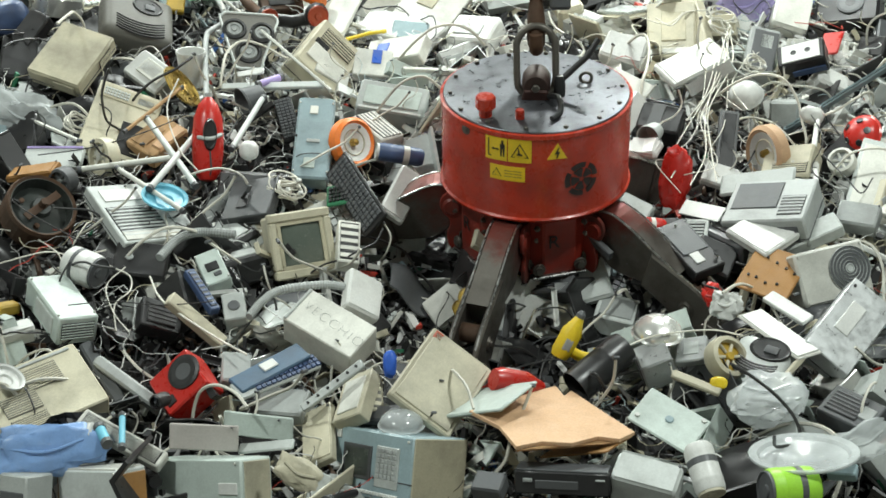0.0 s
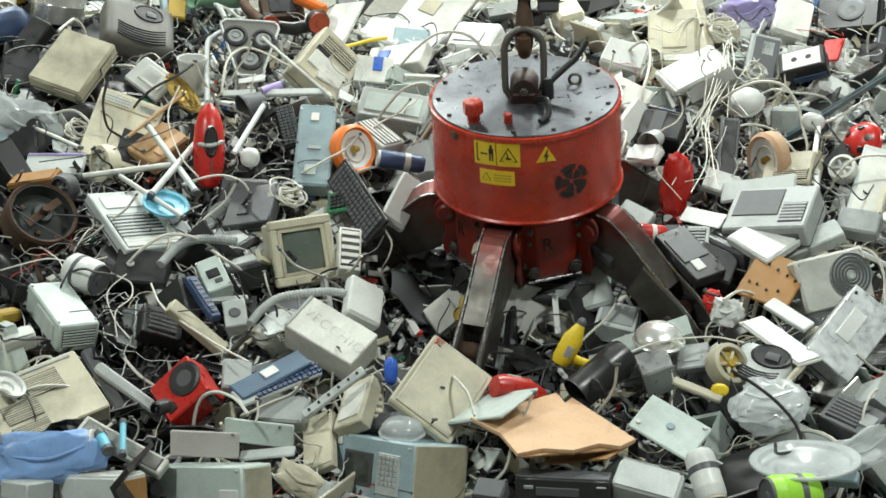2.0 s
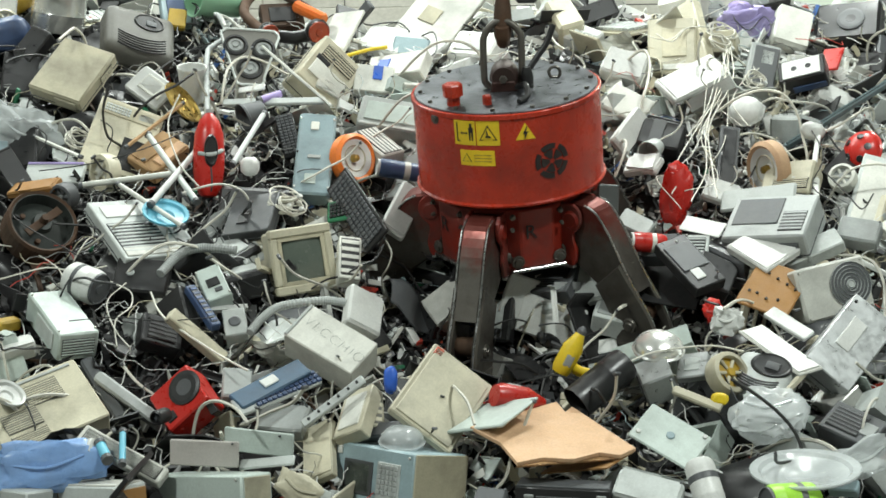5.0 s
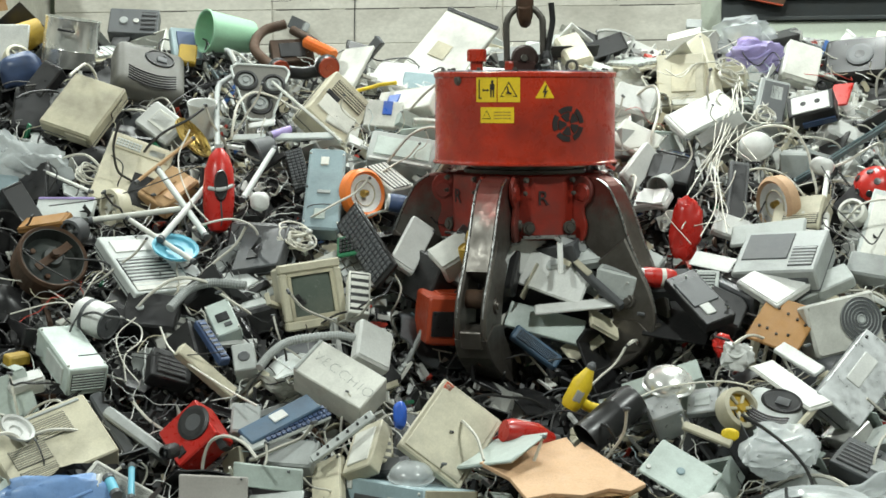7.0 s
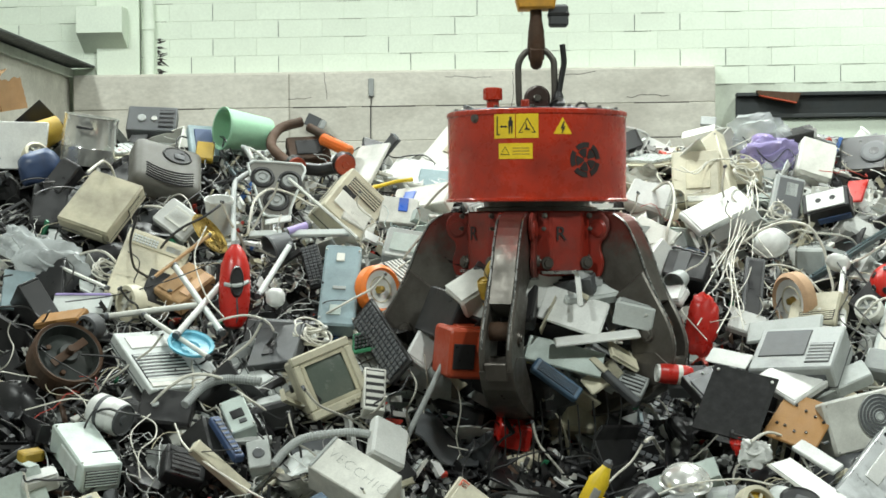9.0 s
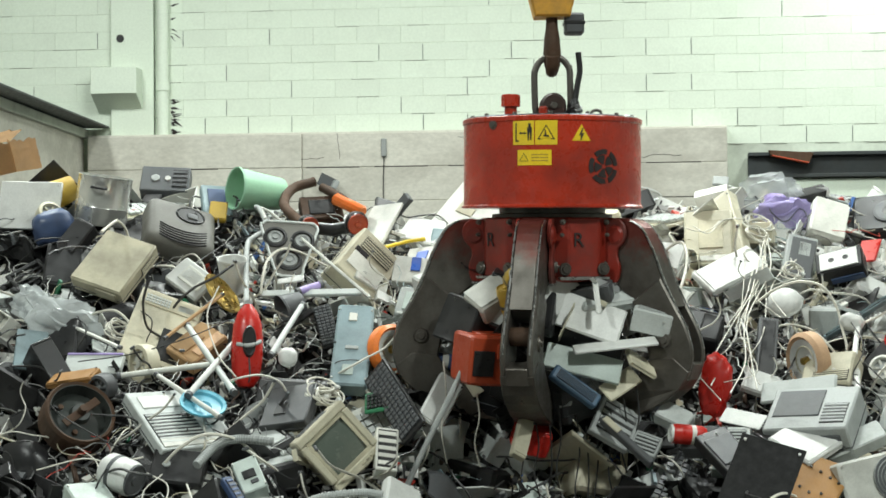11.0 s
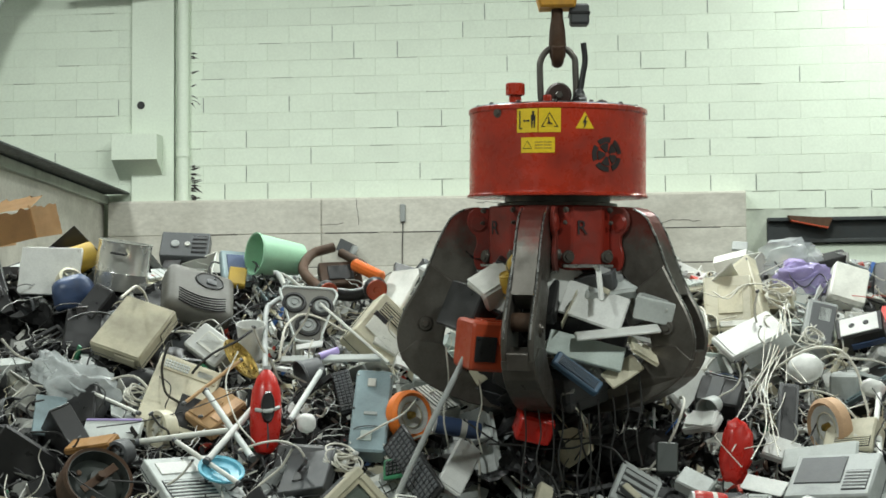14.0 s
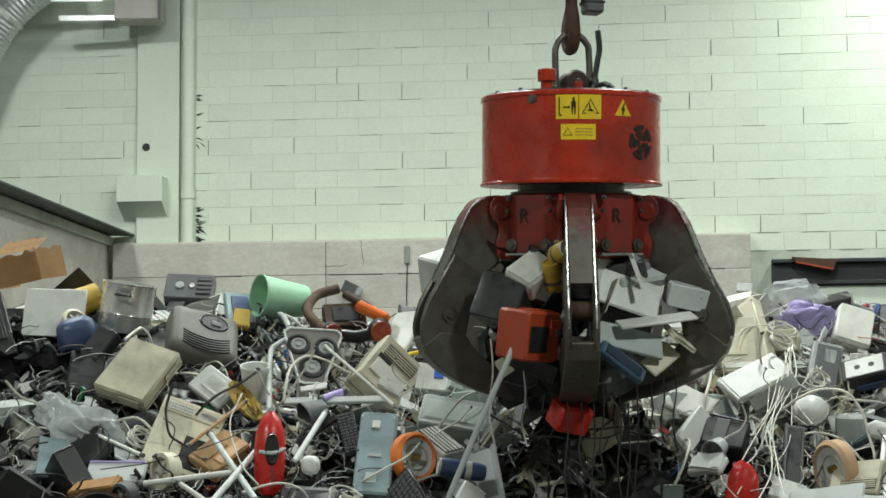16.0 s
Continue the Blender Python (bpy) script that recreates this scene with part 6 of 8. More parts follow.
casing("scrap_rack_frame_piece", pose(-1.191, 7.057, 0.895, 43.1, 23.8, -20.1), (0.443, 0.092, 0.060), "offwhite", "off-white wire rack frame", "rack", [("vent", "T", 0.000, -0.000, 0.9, 0.7, 10, "darkgrey")], 0.008)
casing("computer_case", pose(-1.573, 6.844, 0.742, -6.7, -0.9, -32.2), (0.165, 0.168, 0.136), "lightgrey", "grey computer case with an open side", "computer case", [("panel", "F", 0.000, -0.200, 0.8, 0.3, "darkgrey")], 0.01)
casing("computer_case", pose(-1.257, 6.897, 0.710, -4.2, -6.2, -32.1), (0.354, 0.185, 0.210), "lightgrey", "grey computer case with a brown side", "computer case", [("disc", "F", 0.440, -0.420, 0.006, "steel"), ("disc", "F", 0.440, 0.420, 0.006, "steel"), ("disc", "F", -0.440, -0.420, 0.006, "steel"), ("disc", "F", -0.440, 0.420, 0.006, "steel"), ("panel", "S", 0.000, 0.100, 0.9, 0.6, "oak"), ("panel", "T", 0.000, 0.000, 0.9, 0.9, "offwhite")], 0.01)
casing("desktop_case", pose(-0.791, 7.007, 0.696, -6.1, -7.4, -38.0), (0.545, 0.199, 0.258), "palegreen", "pale green-grey steel desktop case", "computer case", [("disc", "F", 0.440, -0.420, 0.006, "steel"), ("disc", "F", 0.440, 0.420, 0.006, "steel"), ("disc", "F", -0.440, -0.420, 0.006, "steel"), ("disc", "F", -0.440, 0.420, 0.006, "steel"), ("panel", "S", 0.000, 0.000, 0.8, 0.9, "cream"), ("panel", "F", 0.350, 0.000, 0.2, 0.2, "white")], 0.01)
lump("curved_plastic", pose(-0.394, 6.723, 0.820, 73.6, 30.7, -5.2), (0.103, 0.057, 0.023), "cream", "curved ivory plastic moulding", "plastic moulding", 0.3)
casing("control_unit", pose(0.033, 7.144, 0.744, -9.8, -2.5, -49.2), (0.545, 0.326, 0.305), "bluegrey", "blue-grey industrial control unit with a screen and keypad", "control unit", [("panel", "F", -0.180, 0.020, 0.36, 0.5, "darkgrey"), ("panel", "F", -0.180, 0.020, 0.3, 0.42, "screen"), ("panel", "F", 0.200, 0.000, 0.28, 0.6, "lightgrey"), ("keys", "F", 0.200, 0.050, 0.24, 0.45, 30, "grey"), ("panel", "F", -0.430, 0.380, 0.06, 0.12, "white"), ("disc", "F", 0.440, -0.420, 0.006, "steel"), ("disc", "F", 0.440, 0.420, 0.006, "steel"), ("disc", "F", -0.440, -0.420, 0.006, "steel"), ("disc", "F", -0.440, 0.420, 0.006, "steel"), ("panel", "S", 0.000, 0.000, 0.96, 0.96, "beige"), ("keys", "F", 0.100, -0.400, 0.5, 0.06, 10, "white")], 0.01)
casing("scrap_scanner_lid_piece", pose(-0.075, 7.257, 0.942, 37.9, -9.9, -29.8), (0.331, 0.089, 0.050), "darkgrey", "dark grey scanner lid", "lid", [], 0.008)
bowl("glass_bowl", pose(0.048, 7.086, 0.948, -0.8, 11.2, -90.7), 0.099, "film", "clear glass bowl lying in the scrap heap", "bowl")
casing("white_bottle", pose(-0.134, 7.946, 1.406, 51.6, 28.7, 23.1), (0.203, 0.243, 0.070), "white", "white plastic canister lying in the scrap heap", "canister", [], 0.025)
rod("drain_hose", pose(-0.474, 7.872, 1.422), [(-0.203, -0.140, -0.080), (-0.146, -0.036, -0.021), (-0.057, 0.042, 0.024), (0.148, 0.076, 0.043), (0.258, 0.057, 0.033)], 0.0208, "grey", "grey ribbed drain hose", "hose", 8, 0.08)
rod("drain_hose", pose(-1.005, 8.330, 1.654), [(-0.162, -0.127, -0.073), (-0.081, 0.016, 0.009), (0.032, 0.066, 0.038), (0.211, 0.045, 0.026)], 0.0240, "grey", "grey bent drain hose", "hose", 8, 0.06)
rod("cable", pose(-0.950, 7.731, 1.348), [(-0.240, 0.285, 0.161), (-0.153, 0.107, 0.060), (0.111, -0.132, -0.074), (0.282, -0.260, -0.146)], 0.0054, "cable", "thin pale cable lying in the scrap heap", "cable", 4, 0)
rod("cable", pose(-0.790, 10.161, 2.766), [(0.462, -0.620, -0.355), (-0.223, 0.355, 0.203), (-0.239, 0.265, 0.151)], 0.0099, "offwhite", "thin pale cable lying in the scrap heap", "cable", 3, 0)
casing("scrap_monitor_shell_piece", pose(0.228, 7.255, 1.094, -47.3, 33.8, -126.1), (0.449, 0.344, 0.050), "cream", "yellowed cream monitor shell with a red label", "monitor shell", [("panel", "T", -0.420, -0.380, 0.1, 0.12, "redorange"), ("panel", "T", 0.000, 0.000, 0.9, 0.86, "cream")], 0.02)
torn_board("scrap_wood_board_piece", pose(0.710, 6.965, 0.958, -13.0, 3.9, -143.8), [(0.244, -0.278), (-0.01, -0.292), (-0.293, -0.298), (-0.25, -0.192), (-0.322, -0.224), (-0.296, -0.013), (-0.267, 0.252), (-0.154, 0.272), (-0.089, 0.205), (0.058, 0.2), (0.167, 0.121), (0.297, 0.105), (0.231, -0.086)], 0.018, "wood", "broken tan particle board with torn edges", "board")
casing("scrap_wood_board_piece", pose(0.86, 6.96, 0.855, 8, -11.9, -40), (0.36, 0.22, 0.012), "oak", "torn brown board lying under the tan board", "board", [], 0.003)
power_tool("red_power_tool", pose(0.58, 7.30, 1.08, 62, 14, 24), 0.25, "red", "red and grey power tool", "power tool")
power_tool("yellow_tool", pose(0.845, 7.50, 1.25, 20, -62, -10), 0.20, "yellow", "yellow pistol-grip power tool", "power tool")
pot("steel_drum", pose(0.984, 7.410, 1.129, 122.1, -0.0, -65.9), 0.084, 0.317, "black", "dented black steel drum", "drum")
bowl("steel_bowl", pose(1.293, 7.640, 1.258, 21.3, 0.7, -1.0), 0.119, "chrome", "dented stainless steel bowl", "bowl")
casing("scrap_oven_frame_piece", pose(1.270, 7.548, 1.112, 25.0, 31.0, -79.7), (0.161, 0.162, 0.171), "galv", "grey sheet metal oven frame", "oven part", [("panel", "F", 0.000, 0.000, 0.7, 0.7, "darkgrey")], 0.01)
casing("scrap_sheet_part_piece", pose(1.459, 7.619, 1.162, 44.8, -10.3, -24.7), (0.155, 0.150, 0.050), "galv", "bent galvanised sheet part", "sheet part", [("panel", "T", 0.000, 0.000, 0.5, 0.5, "lightgrey")], 0.008)
wheel("scrap_spoked_wheel_piece", pose(1.588, 7.457, 1.153, 61.2, 5.4, 27.5), 0.106, "cream", "yellowed plastic spoked wheel", "wheel", hub="ochre")
round_housing("scrap_grey_housing_piece", pose(1.764, 7.506, 1.09, 37.6, 12.7, -30.8), (0.29, 0.27, 0.19), "lightgrey", "light grey moulded plastic machine housing", "housing")
casing("scrap_lid_panel_piece", pose(1.873, 7.599, 1.242, 9.1, 20.4, -60.3), (0.457, 0.155, 0.018), "offwhite", "off-white panel with a cream edge", "panel", [("panel", "T", 0.000, 0.000, 0.92, 0.85, "white")], 0.008)
casing("galvanised_case", pose(2.211, 7.656, 1.242, -47.3, -39.7, 163.6), (0.260, 0.483, 0.150), "galv", "dented galvanised metal case with a paper label", "metal case", [("panel", "T", 0.100, -0.050, 0.3, 0.4, "white"), ("disc", "T", 0.400, -0.400, 0.008, "black")], 0.008)
casing("scrap_steel_sheet_piece", pose(1.245, 7.038, 0.950, 34.1, 25.9, -28.7), (0.318, 0.227, 0.020), "palegreen", "bent pale green steel sheet", "sheet", [("disc", "T", -0.400, -0.300, 0.012, "white"), ("disc", "T", 0.400, 0.400, 0.012, "white"), ("disc", "T", 0.000, 0.000, 0.02, "bluegrey")], 0.008)
dish("scrap_clear_lid_piece", pose(1.779, 6.743, 0.836, 2.5, 7.7, -103.9), 0.234, "film", "large clear plastic lid", "lid")
bottle("lime_drum", pose(1.684, 6.582, 0.747, 89.7, -0.0, -78.6), 0.096, 0.215, "lime", "lime green plastic drum", "drum", end="darkgrey")
casing("video_recorder", pose(0.744, 6.787, 0.753, 3.8, -0.2, -15.8), (0.420, 0.118, 0.109), "black", "black video recorder lying in the scrap heap", "video recorder", [("panel", "F", -0.050, -0.050, 0.45, 0.35, "darkgrey"), ("panel", "F", -0.350, 0.100, 0.1, 0.15, "grey"), ("panel", "F", 0.400, 0.200, 0.1, 0.08, "grey"), ("panel", "T", 0.000, 0.000, 0.95, 0.9, "darkgrey")], 0.01)
casing("waste_bin", pose(1.099, 6.747, 0.733, 38.4, 10.9, -21.4), (0.290, 0.155, 0.200), "lightgrey", "light grey plastic bin", "bin", [], 0.03)
bottle("hair_dryer", pose(1.340, 6.713, 0.809, 141.8, 0.0, 16.7), 0.067, 0.222, "white", "white appliance body lying in the scrap heap", "appliance", end="cream")
casing("scrap_machine_frame_piece", pose(2.138, 7.275, 0.914, 32.3, 17.4, -41.0), (0.268, 0.191, 0.100), "darkgrey", "dark grey machine frame with ports", "machine frame", [("vent", "T", -0.100, 0.000, 0.6, 0.7, 6, "black"), ("panel", "T", 0.300, 0.000, 0.25, 0.4, "grey")], 0.008)
lump("clear_film", pose(2.082, 6.874, 0.876, 76.2, -22.3, -11.5), (0.131, 0.070, 0.028), "film", "crumpled clear plastic film", "plastic film", 0.5)
lump("scrap_clear_cover_piece", pose(1.72, 7.17, 1.02, 42.6, -3.0, -19.5), (0.15, 0.13, 0.06), "film", "clear grey moulded plastic cover", "plastic cover", 0.4)
casing("scrap_wiper_arm_piece", pose(1.416, 7.297, 1.068, 40.1, 18.8, -21.8), (0.242, 0.049, 0.030), "cream", "cream plastic arm lying in the scrap heap", "plastic arm", [], 0.008)
casing("scrap_cream_bracket_piece", pose(1.859, 7.348, 1.098, 68.8, -28.6, 40.8), (0.280, 0.034, 0.030), "cream", "cream plastic bracket lying in the scrap heap", "bracket", [], 0.008)
casing("scrap_grey_plate_piece", pose(0.454, 7.133, 1.040, 16.6, -13.1, -44.1), (0.349, 0.302, 0.020), "palegreen", "bent pale green plate", "plate", [], 0.008)
lump("scrap_yellow_cap_piece", pose(1.517, 7.283, 1.069, 79.1, -1.3, -11.5), (0.040, 0.031, 0.022), "yellow", "yellow plastic cap lying in the scrap heap", "cap", 0.1)
lump("scrap_blue_cap_piece", pose(0.000, 7.346, 1.169, 79.7, 0.8, -0.2), (0.032, 0.062, 0.025), "brightblue", "bright blue bottle cap", "cap", 0.1)
casing("blue_connector", pose(1.940, 6.713, 0.784, 39.6, -0.9, -23.7), (0.129, 0.064, 0.060), "bluegrey", "blue-grey connector block lying in the scrap heap", "connector", [], 0.008)
casing("dark_printer", pose(0.417, 6.667, 0.760, 35.1, 2.0, -23.6), (0.138, 0.109, 0.080), "darkgrey", "dark grey plastic part", "plastic part", [], 0.008)
rod("cable", pose(1.881, 9.364, 2.282), [(0.264, 0.800, 0.459), (0.120, 0.386, 0.221), (-0.038, -0.072, -0.042), (-0.106, -0.425, -0.244), (-0.240, -0.690, -0.395)], 0.0040, "cable", "hanging pale cable lying in the scrap heap", "cable", 6, 0)
rod("cable", pose(1.896, 9.392, 2.280), [(0.265, 0.814, 0.469), (0.146, 0.378, 0.217), (-0.081, -0.099, -0.057), (-0.062, -0.495, -0.285), (-0.268, -0.598, -0.343)], 0.0030, "cable", "thin hanging pale cable", "cable", 6, 0)
rod("cable", pose(1.867, 9.518, 2.370), [(0.245, 0.604, 0.346), (0.177, 0.272, 0.155), (-0.154, -0.333, -0.191), (-0.268, -0.543, -0.311)], 0.0041, "cable", "hanging pale cable lying in the scrap heap", "cable", 6, 0)
rod("cable", pose(1.886, 9.537, 2.364), [(0.236, 0.537, 0.309), (0.207, 0.399, 0.229), (-0.127, -0.359, -0.207), (-0.316, -0.577, -0.331)], 0.0030, "cable", "thin hanging pale cable", "cable", 6, 0)
rod("cable", pose(1.955, 9.419, 2.313), [(0.218, 0.767, 0.440), (0.156, 0.411, 0.235), (-0.076, -0.053, -0.031), (-0.135, -0.411, -0.236), (-0.163, -0.713, -0.409)], 0.0040, "cable", "hanging pale cable lying in the scrap heap", "cable", 6, 0)
rod("cable", pose(1.984, 9.480, 2.331), [(0.216, 0.785, 0.452), (0.155, 0.601, 0.346), (-0.021, -0.178, -0.103), (-0.186, -0.502, -0.289), (-0.164, -0.706, -0.406)], 0.0030, "cable", "thin hanging pale cable", "cable", 6, 0)
rod("cable", pose(1.890, 10.358, 2.854), [(0.197, 0.071, 0.040), (0.045, 0.050, 0.029), (-0.080, -0.105, -0.060), (-0.163, -0.016, -0.009)], 0.0047, "cable", "hanging pale cable lying in the scrap heap", "cable", 6, 0)
rod("cable", pose(1.913, 10.477, 2.907), [(0.355, 0.240, 0.138), (0.063, 0.016, 0.009), (-0.121, -0.174, -0.100), (-0.296, -0.082, -0.047)], 0.0035, "cable", "thin hanging pale cable", "cable", 6, 0)
rod("cable", pose(2.162, 9.685, 2.464), [(0.140, 0.267, 0.153), (0.019, 0.145, 0.083), (-0.101, -0.092, -0.053), (-0.059, -0.320, -0.184)], 0.0043, "cable", "hanging pale cable lying in the scrap heap", "cable", 6, 0)
rod("cable", pose(2.149, 9.701, 2.457), [(0.127, 0.297, 0.171), (0.120, 0.099, 0.057), (-0.171, -0.078, -0.044), (-0.075, -0.319, -0.184)], 0.0032, "cable", "thin hanging pale cable", "cable", 6, 0)
rod("cable", pose(1.873, 9.535, 2.379), [(0.133, 0.296, 0.170), (0.014, -0.018, -0.011), (-0.147, -0.278, -0.159)], 0.0042, "cable", "hanging pale cable lying in the scrap heap", "cable", 6, 0)
rod("cable", pose(1.884, 9.589, 2.394), [(0.106, 0.391, 0.225), (-0.012, -0.078, -0.045), (-0.094, -0.312, -0.180)], 0.0031, "cable", "thin hanging pale cable", "cable", 6, 0)
rod("cable", pose(1.583, 8.863, 1.995), [(-0.035, -0.122, -0.070), (0.030, 0.010, 0.006), (0.005, 0.112, 0.064)], 0.0041, "cable", "hanging pale cable lying in the scrap heap", "cable", 6, 0)
rod("cable", pose(1.567, 8.820, 1.952), [(0.016, -0.177, -0.102), (-0.077, 0.094, 0.054), (0.061, 0.083, 0.047)], 0.0030, "cable", "thin hanging pale cable", "cable", 6, 0)
cable_coil("cable_coil", pose(2.133, 10.310, 2.793, 43.0, 0.0, 12.8), 0.100, "cable", "loose coil of pale cable", "cable", turns=4)
cable_coil("cable_coil", pose(2.173, 10.420, 2.857, 43.4, -0.0, 12.8), 0.121, "cable", "loose coil of pale cable", "cable", turns=4)
cable_coil("cable_coil", pose(2.265, 9.888, 2.547, 41.7, 0.4, 11.6), 0.082, "cable", "loose coil of pale cable", "cable", turns=4)
cable_coil("cable_coil", pose(2.042, 10.013, 2.621, 42.1, 0.3, 13.0), 0.087, "cable", "loose coil of pale cable", "cable", turns=4)
black_sheet = casing("scrap_black_panel_piece", pose(1.50, 8.48, 1.47, 30, 8, -18), (0.34, 0.40, 0.014), "matteblack", "thin flat black plastic panel leaning in the scrap", "panel", [("disc", "T", 0.42, 0.42, 0.008, "steel"), ("disc", "T", -0.42, 0.42, 0.008, "steel")], 0.003)
SHEET_END = pose(1.68, 8.08, 1.51, 58, 14, -26)
casing("scrap_white_tray_piece", pose(1.961, 8.335, 1.650, 26.4, 24.2, -49.4), (0.289, 0.265, 0.050), "white", "white plastic tray lying in the scrap heap", "tray", [], 0.02)
casing("dark_case", pose(-1.141, 7.927, 1.304, 48.0, 19.2, 19.5), (0.212, 0.177, 0.100), "black", "black plastic machine part", "machine part", [("vent", "T", 0.000, 0.000, 0.7, 0.7, 5, "darkgrey")], 0.008)
casing("dark_case", pose(-1.529, 8.342, 1.525, 43.6, 21.1, -1.1), (0.257, 0.123, 0.100), "black", "black appliance part lying in the scrap heap", "appliance", [], 0.008)
lump("plastic_bag", pose(-2.129, 9.517, 2.275, 88.6, 20.9, 12.1), (0.188, 0.120, 0.060), "film", "crumpled clear plastic bag", "plastic bag", 0.5)
lump("plastic_bag", pose(-2.315, 9.661, 2.358, 89.0, 35.7, 12.9), (0.141, 0.094, 0.047), "film", "crumpled clear plastic bag", "plastic bag", 0.5)
casing("scrap_green_sheet_piece", pose(-2.281, 9.340, 2.125, 50.5, 8.2, 15.3), (0.183, 0.288, 0.030), "bluegrey", "dull blue-grey plastic sheet", "plastic sheet", [], 0.008)
casing("scrap_moulded_tray_piece", pose(1.016, 8.686, 1.724, 52.7, 31.3, 2.6), (0.244, 0.266, 0.050), "grey", "grey moulded plastic tray", "plastic tray", [("vent", "T", 0.000, 0.000, 0.8, 0.7, 4, "darkgrey")], 0.008)
casing("scrap_moulded_tray_piece", pose(1.161, 8.533, 1.623, 44.3, 18.1, -19.7), (0.153, 0.140, 0.050), "grey", "grey moulded plastic tray", "plastic tray", [("vent", "T", 0.000, 0.000, 0.8, 0.7, 4, "darkgrey")], 0.008)
casing("green_box", pose(1.219, 8.886, 1.878, 68.6, 2.1, -6.1), (0.122, 0.183, 0.070), "blackgreen", "dark green-grey plastic box", "plastic box", [], 0.02)
casing("scrap_white_tray_piece", pose(1.457, 9.192, 2.062, 43.0, -9.0, -36.8), (0.208, 0.133, 0.050), "white", "white plastic tray lying in the scrap heap", "tray", [], 0.02)
casing("scrap_circuit_board_piece", pose(-0.257, 8.799, 1.850, 49.8, -11.3, -12.2), (0.164, 0.143, 0.020), "green", "green circuit board with parts", "circuit board", [("keys", "T", 0.000, 0.000, 0.8, 0.7, 24, "black")], 0.008)
casing("scrap_brown_strip_piece", pose(1.056, 8.495, 1.649, 32.9, 35.2, -41.6), (0.390, 0.041, 0.060), "darkgrey", "dark upholstered strip with a cream edge", "strip", [("panel", "T", -0.300, -0.000, 0.3, 0.9, "cream")], 0.008)
casing("cream_slab", pose(0.507, 8.561, 1.665, 53.4, 30.1, 15.1), (0.086, 0.266, 0.050), "cream", "cream plastic slab lying in the scrap heap", "plastic piece", [], 0.008)
casing("dark_case", pose(1.459, 8.517, 1.640, 45.8, -1.5, -21.5), (0.197, 0.157, 0.100), "darkgrey", "dark grey plastic case", "plastic case", [], 0.008)
casing("grey_case", pose(1.343, 8.713, 1.751, 40.7, 24.3, -26.0), (0.191, 0.129, 0.080), "lightgrey", "light grey plastic case", "plastic case", [], 0.008)
casing("black_player", pose(1.571, 8.334, 1.575, 18.4, 33.5, -57.2), (0.388, 0.192, 0.070), "black", "black media player with a white label", "player", [("panel", "T", 0.250, -0.100, 0.2, 0.3, "white"), ("disc", "T", -0.400, 0.100, 0.006, "white"), ("panel", "T", -0.100, 0.000, 0.5, 0.8, "darkgrey")], 0.008)
casing("black_player", pose(1.702, 8.359, 1.511, 49.0, 24.5, -10.0), (0.215, 0.199, 0.120), "black", "black plastic appliance body", "appliance", [], 0.02)
lump("cloth_scrap", pose(1.646, 8.073, 1.37, 81.9, -20.6, -8.7), (0.045, 0.055, 0.03), "red", "dark red crumpled cloth", "cloth", 0.4)
lump("paper_scrap", pose(1.676, 7.893, 1.345, 81.9, -0.9, -11.9), (0.071, 0.064, 0.032), "white", "crumpled white paper lying in the scrap heap", "paper", 0.45)
casing("white_wedge", pose(1.972, 7.832, 1.333, 27.2, 23.6, -47.6), (0.266, 0.087, 0.030), "white", "white plastic wedge lying in the scrap heap", "plastic piece", [], 0.008)
casing("white_case", pose(1.861, 8.923, 1.914, 47.5, 17.7, -19.7), (0.204, 0.151, 0.050), "white", "white crumpled plastic piece", "plastic piece", [], 0.02)
casing("mesh_rack", pose(2.293, 8.809, 1.828, 50.4, 5.6, -10.9), (0.161, 0.414, 0.060), "offwhite", "off-white plastic rack lying in the scrap heap", "rack", [("vent", "T", 0.000, 0.000, 0.8, 0.8, 8, "black")], 0.008)
rod("cable", pose(2.409, 8.859, 1.976), [(0.057, 0.523, 0.300), (0.071, 0.234, 0.134), (-0.064, -0.039, -0.022), (0.032, -0.235, -0.135), (-0.097, -0.483, -0.277)], 0.0041, "darkcable", "thin black cable lying in the scrap heap", "cable", 5, 0)
rod("cable", pose(2.548, 8.771, 1.924), [(-0.104, 0.184, 0.106), (-0.030, -0.018, -0.010), (0.017, -0.147, -0.085), (0.117, -0.018, -0.012)], 0.0043, "darkcable", "thin black cable lying in the scrap heap", "cable", 5, 0)
rod("cable", pose(-1.515, 9.100, 2.167), [(-0.409, -0.155, -0.091), (-0.127, -0.095, -0.055), (0.149, 0.038, 0.022), (0.387, 0.212, 0.123)], 0.0035, "darkcable", "thin black cable lying in the scrap heap", "cable", 5, 0)
rod("cable", pose(-1.210, 7.760, 1.411), [(-0.338, -0.003, -0.004), (-0.122, 0.016, 0.009), (0.103, -0.016, -0.008), (0.357, 0.003, 0.004)], 0.0030, "darkcable", "thin black cable lying in the scrap heap", "cable", 5, 0)
rod("cable", pose(-1.681, 8.178, 1.604), [(-0.277, -0.052, -0.032), (-0.063, 0.027, 0.015), (0.096, -0.007, -0.003), (0.244, 0.032, 0.020)], 0.0040, "cable", "thin pale cable lying in the scrap heap", "cable", 5, 0)
rod("steel_rod", pose(-1.867, 8.492, 1.807), [(-0.214, 0.212, 0.119), (-0.054, 0.019, 0.010), (0.268, -0.231, -0.129)], 0.0040, "darkcable", "thin black cable lying in the scrap heap", "cable", 4, 0)
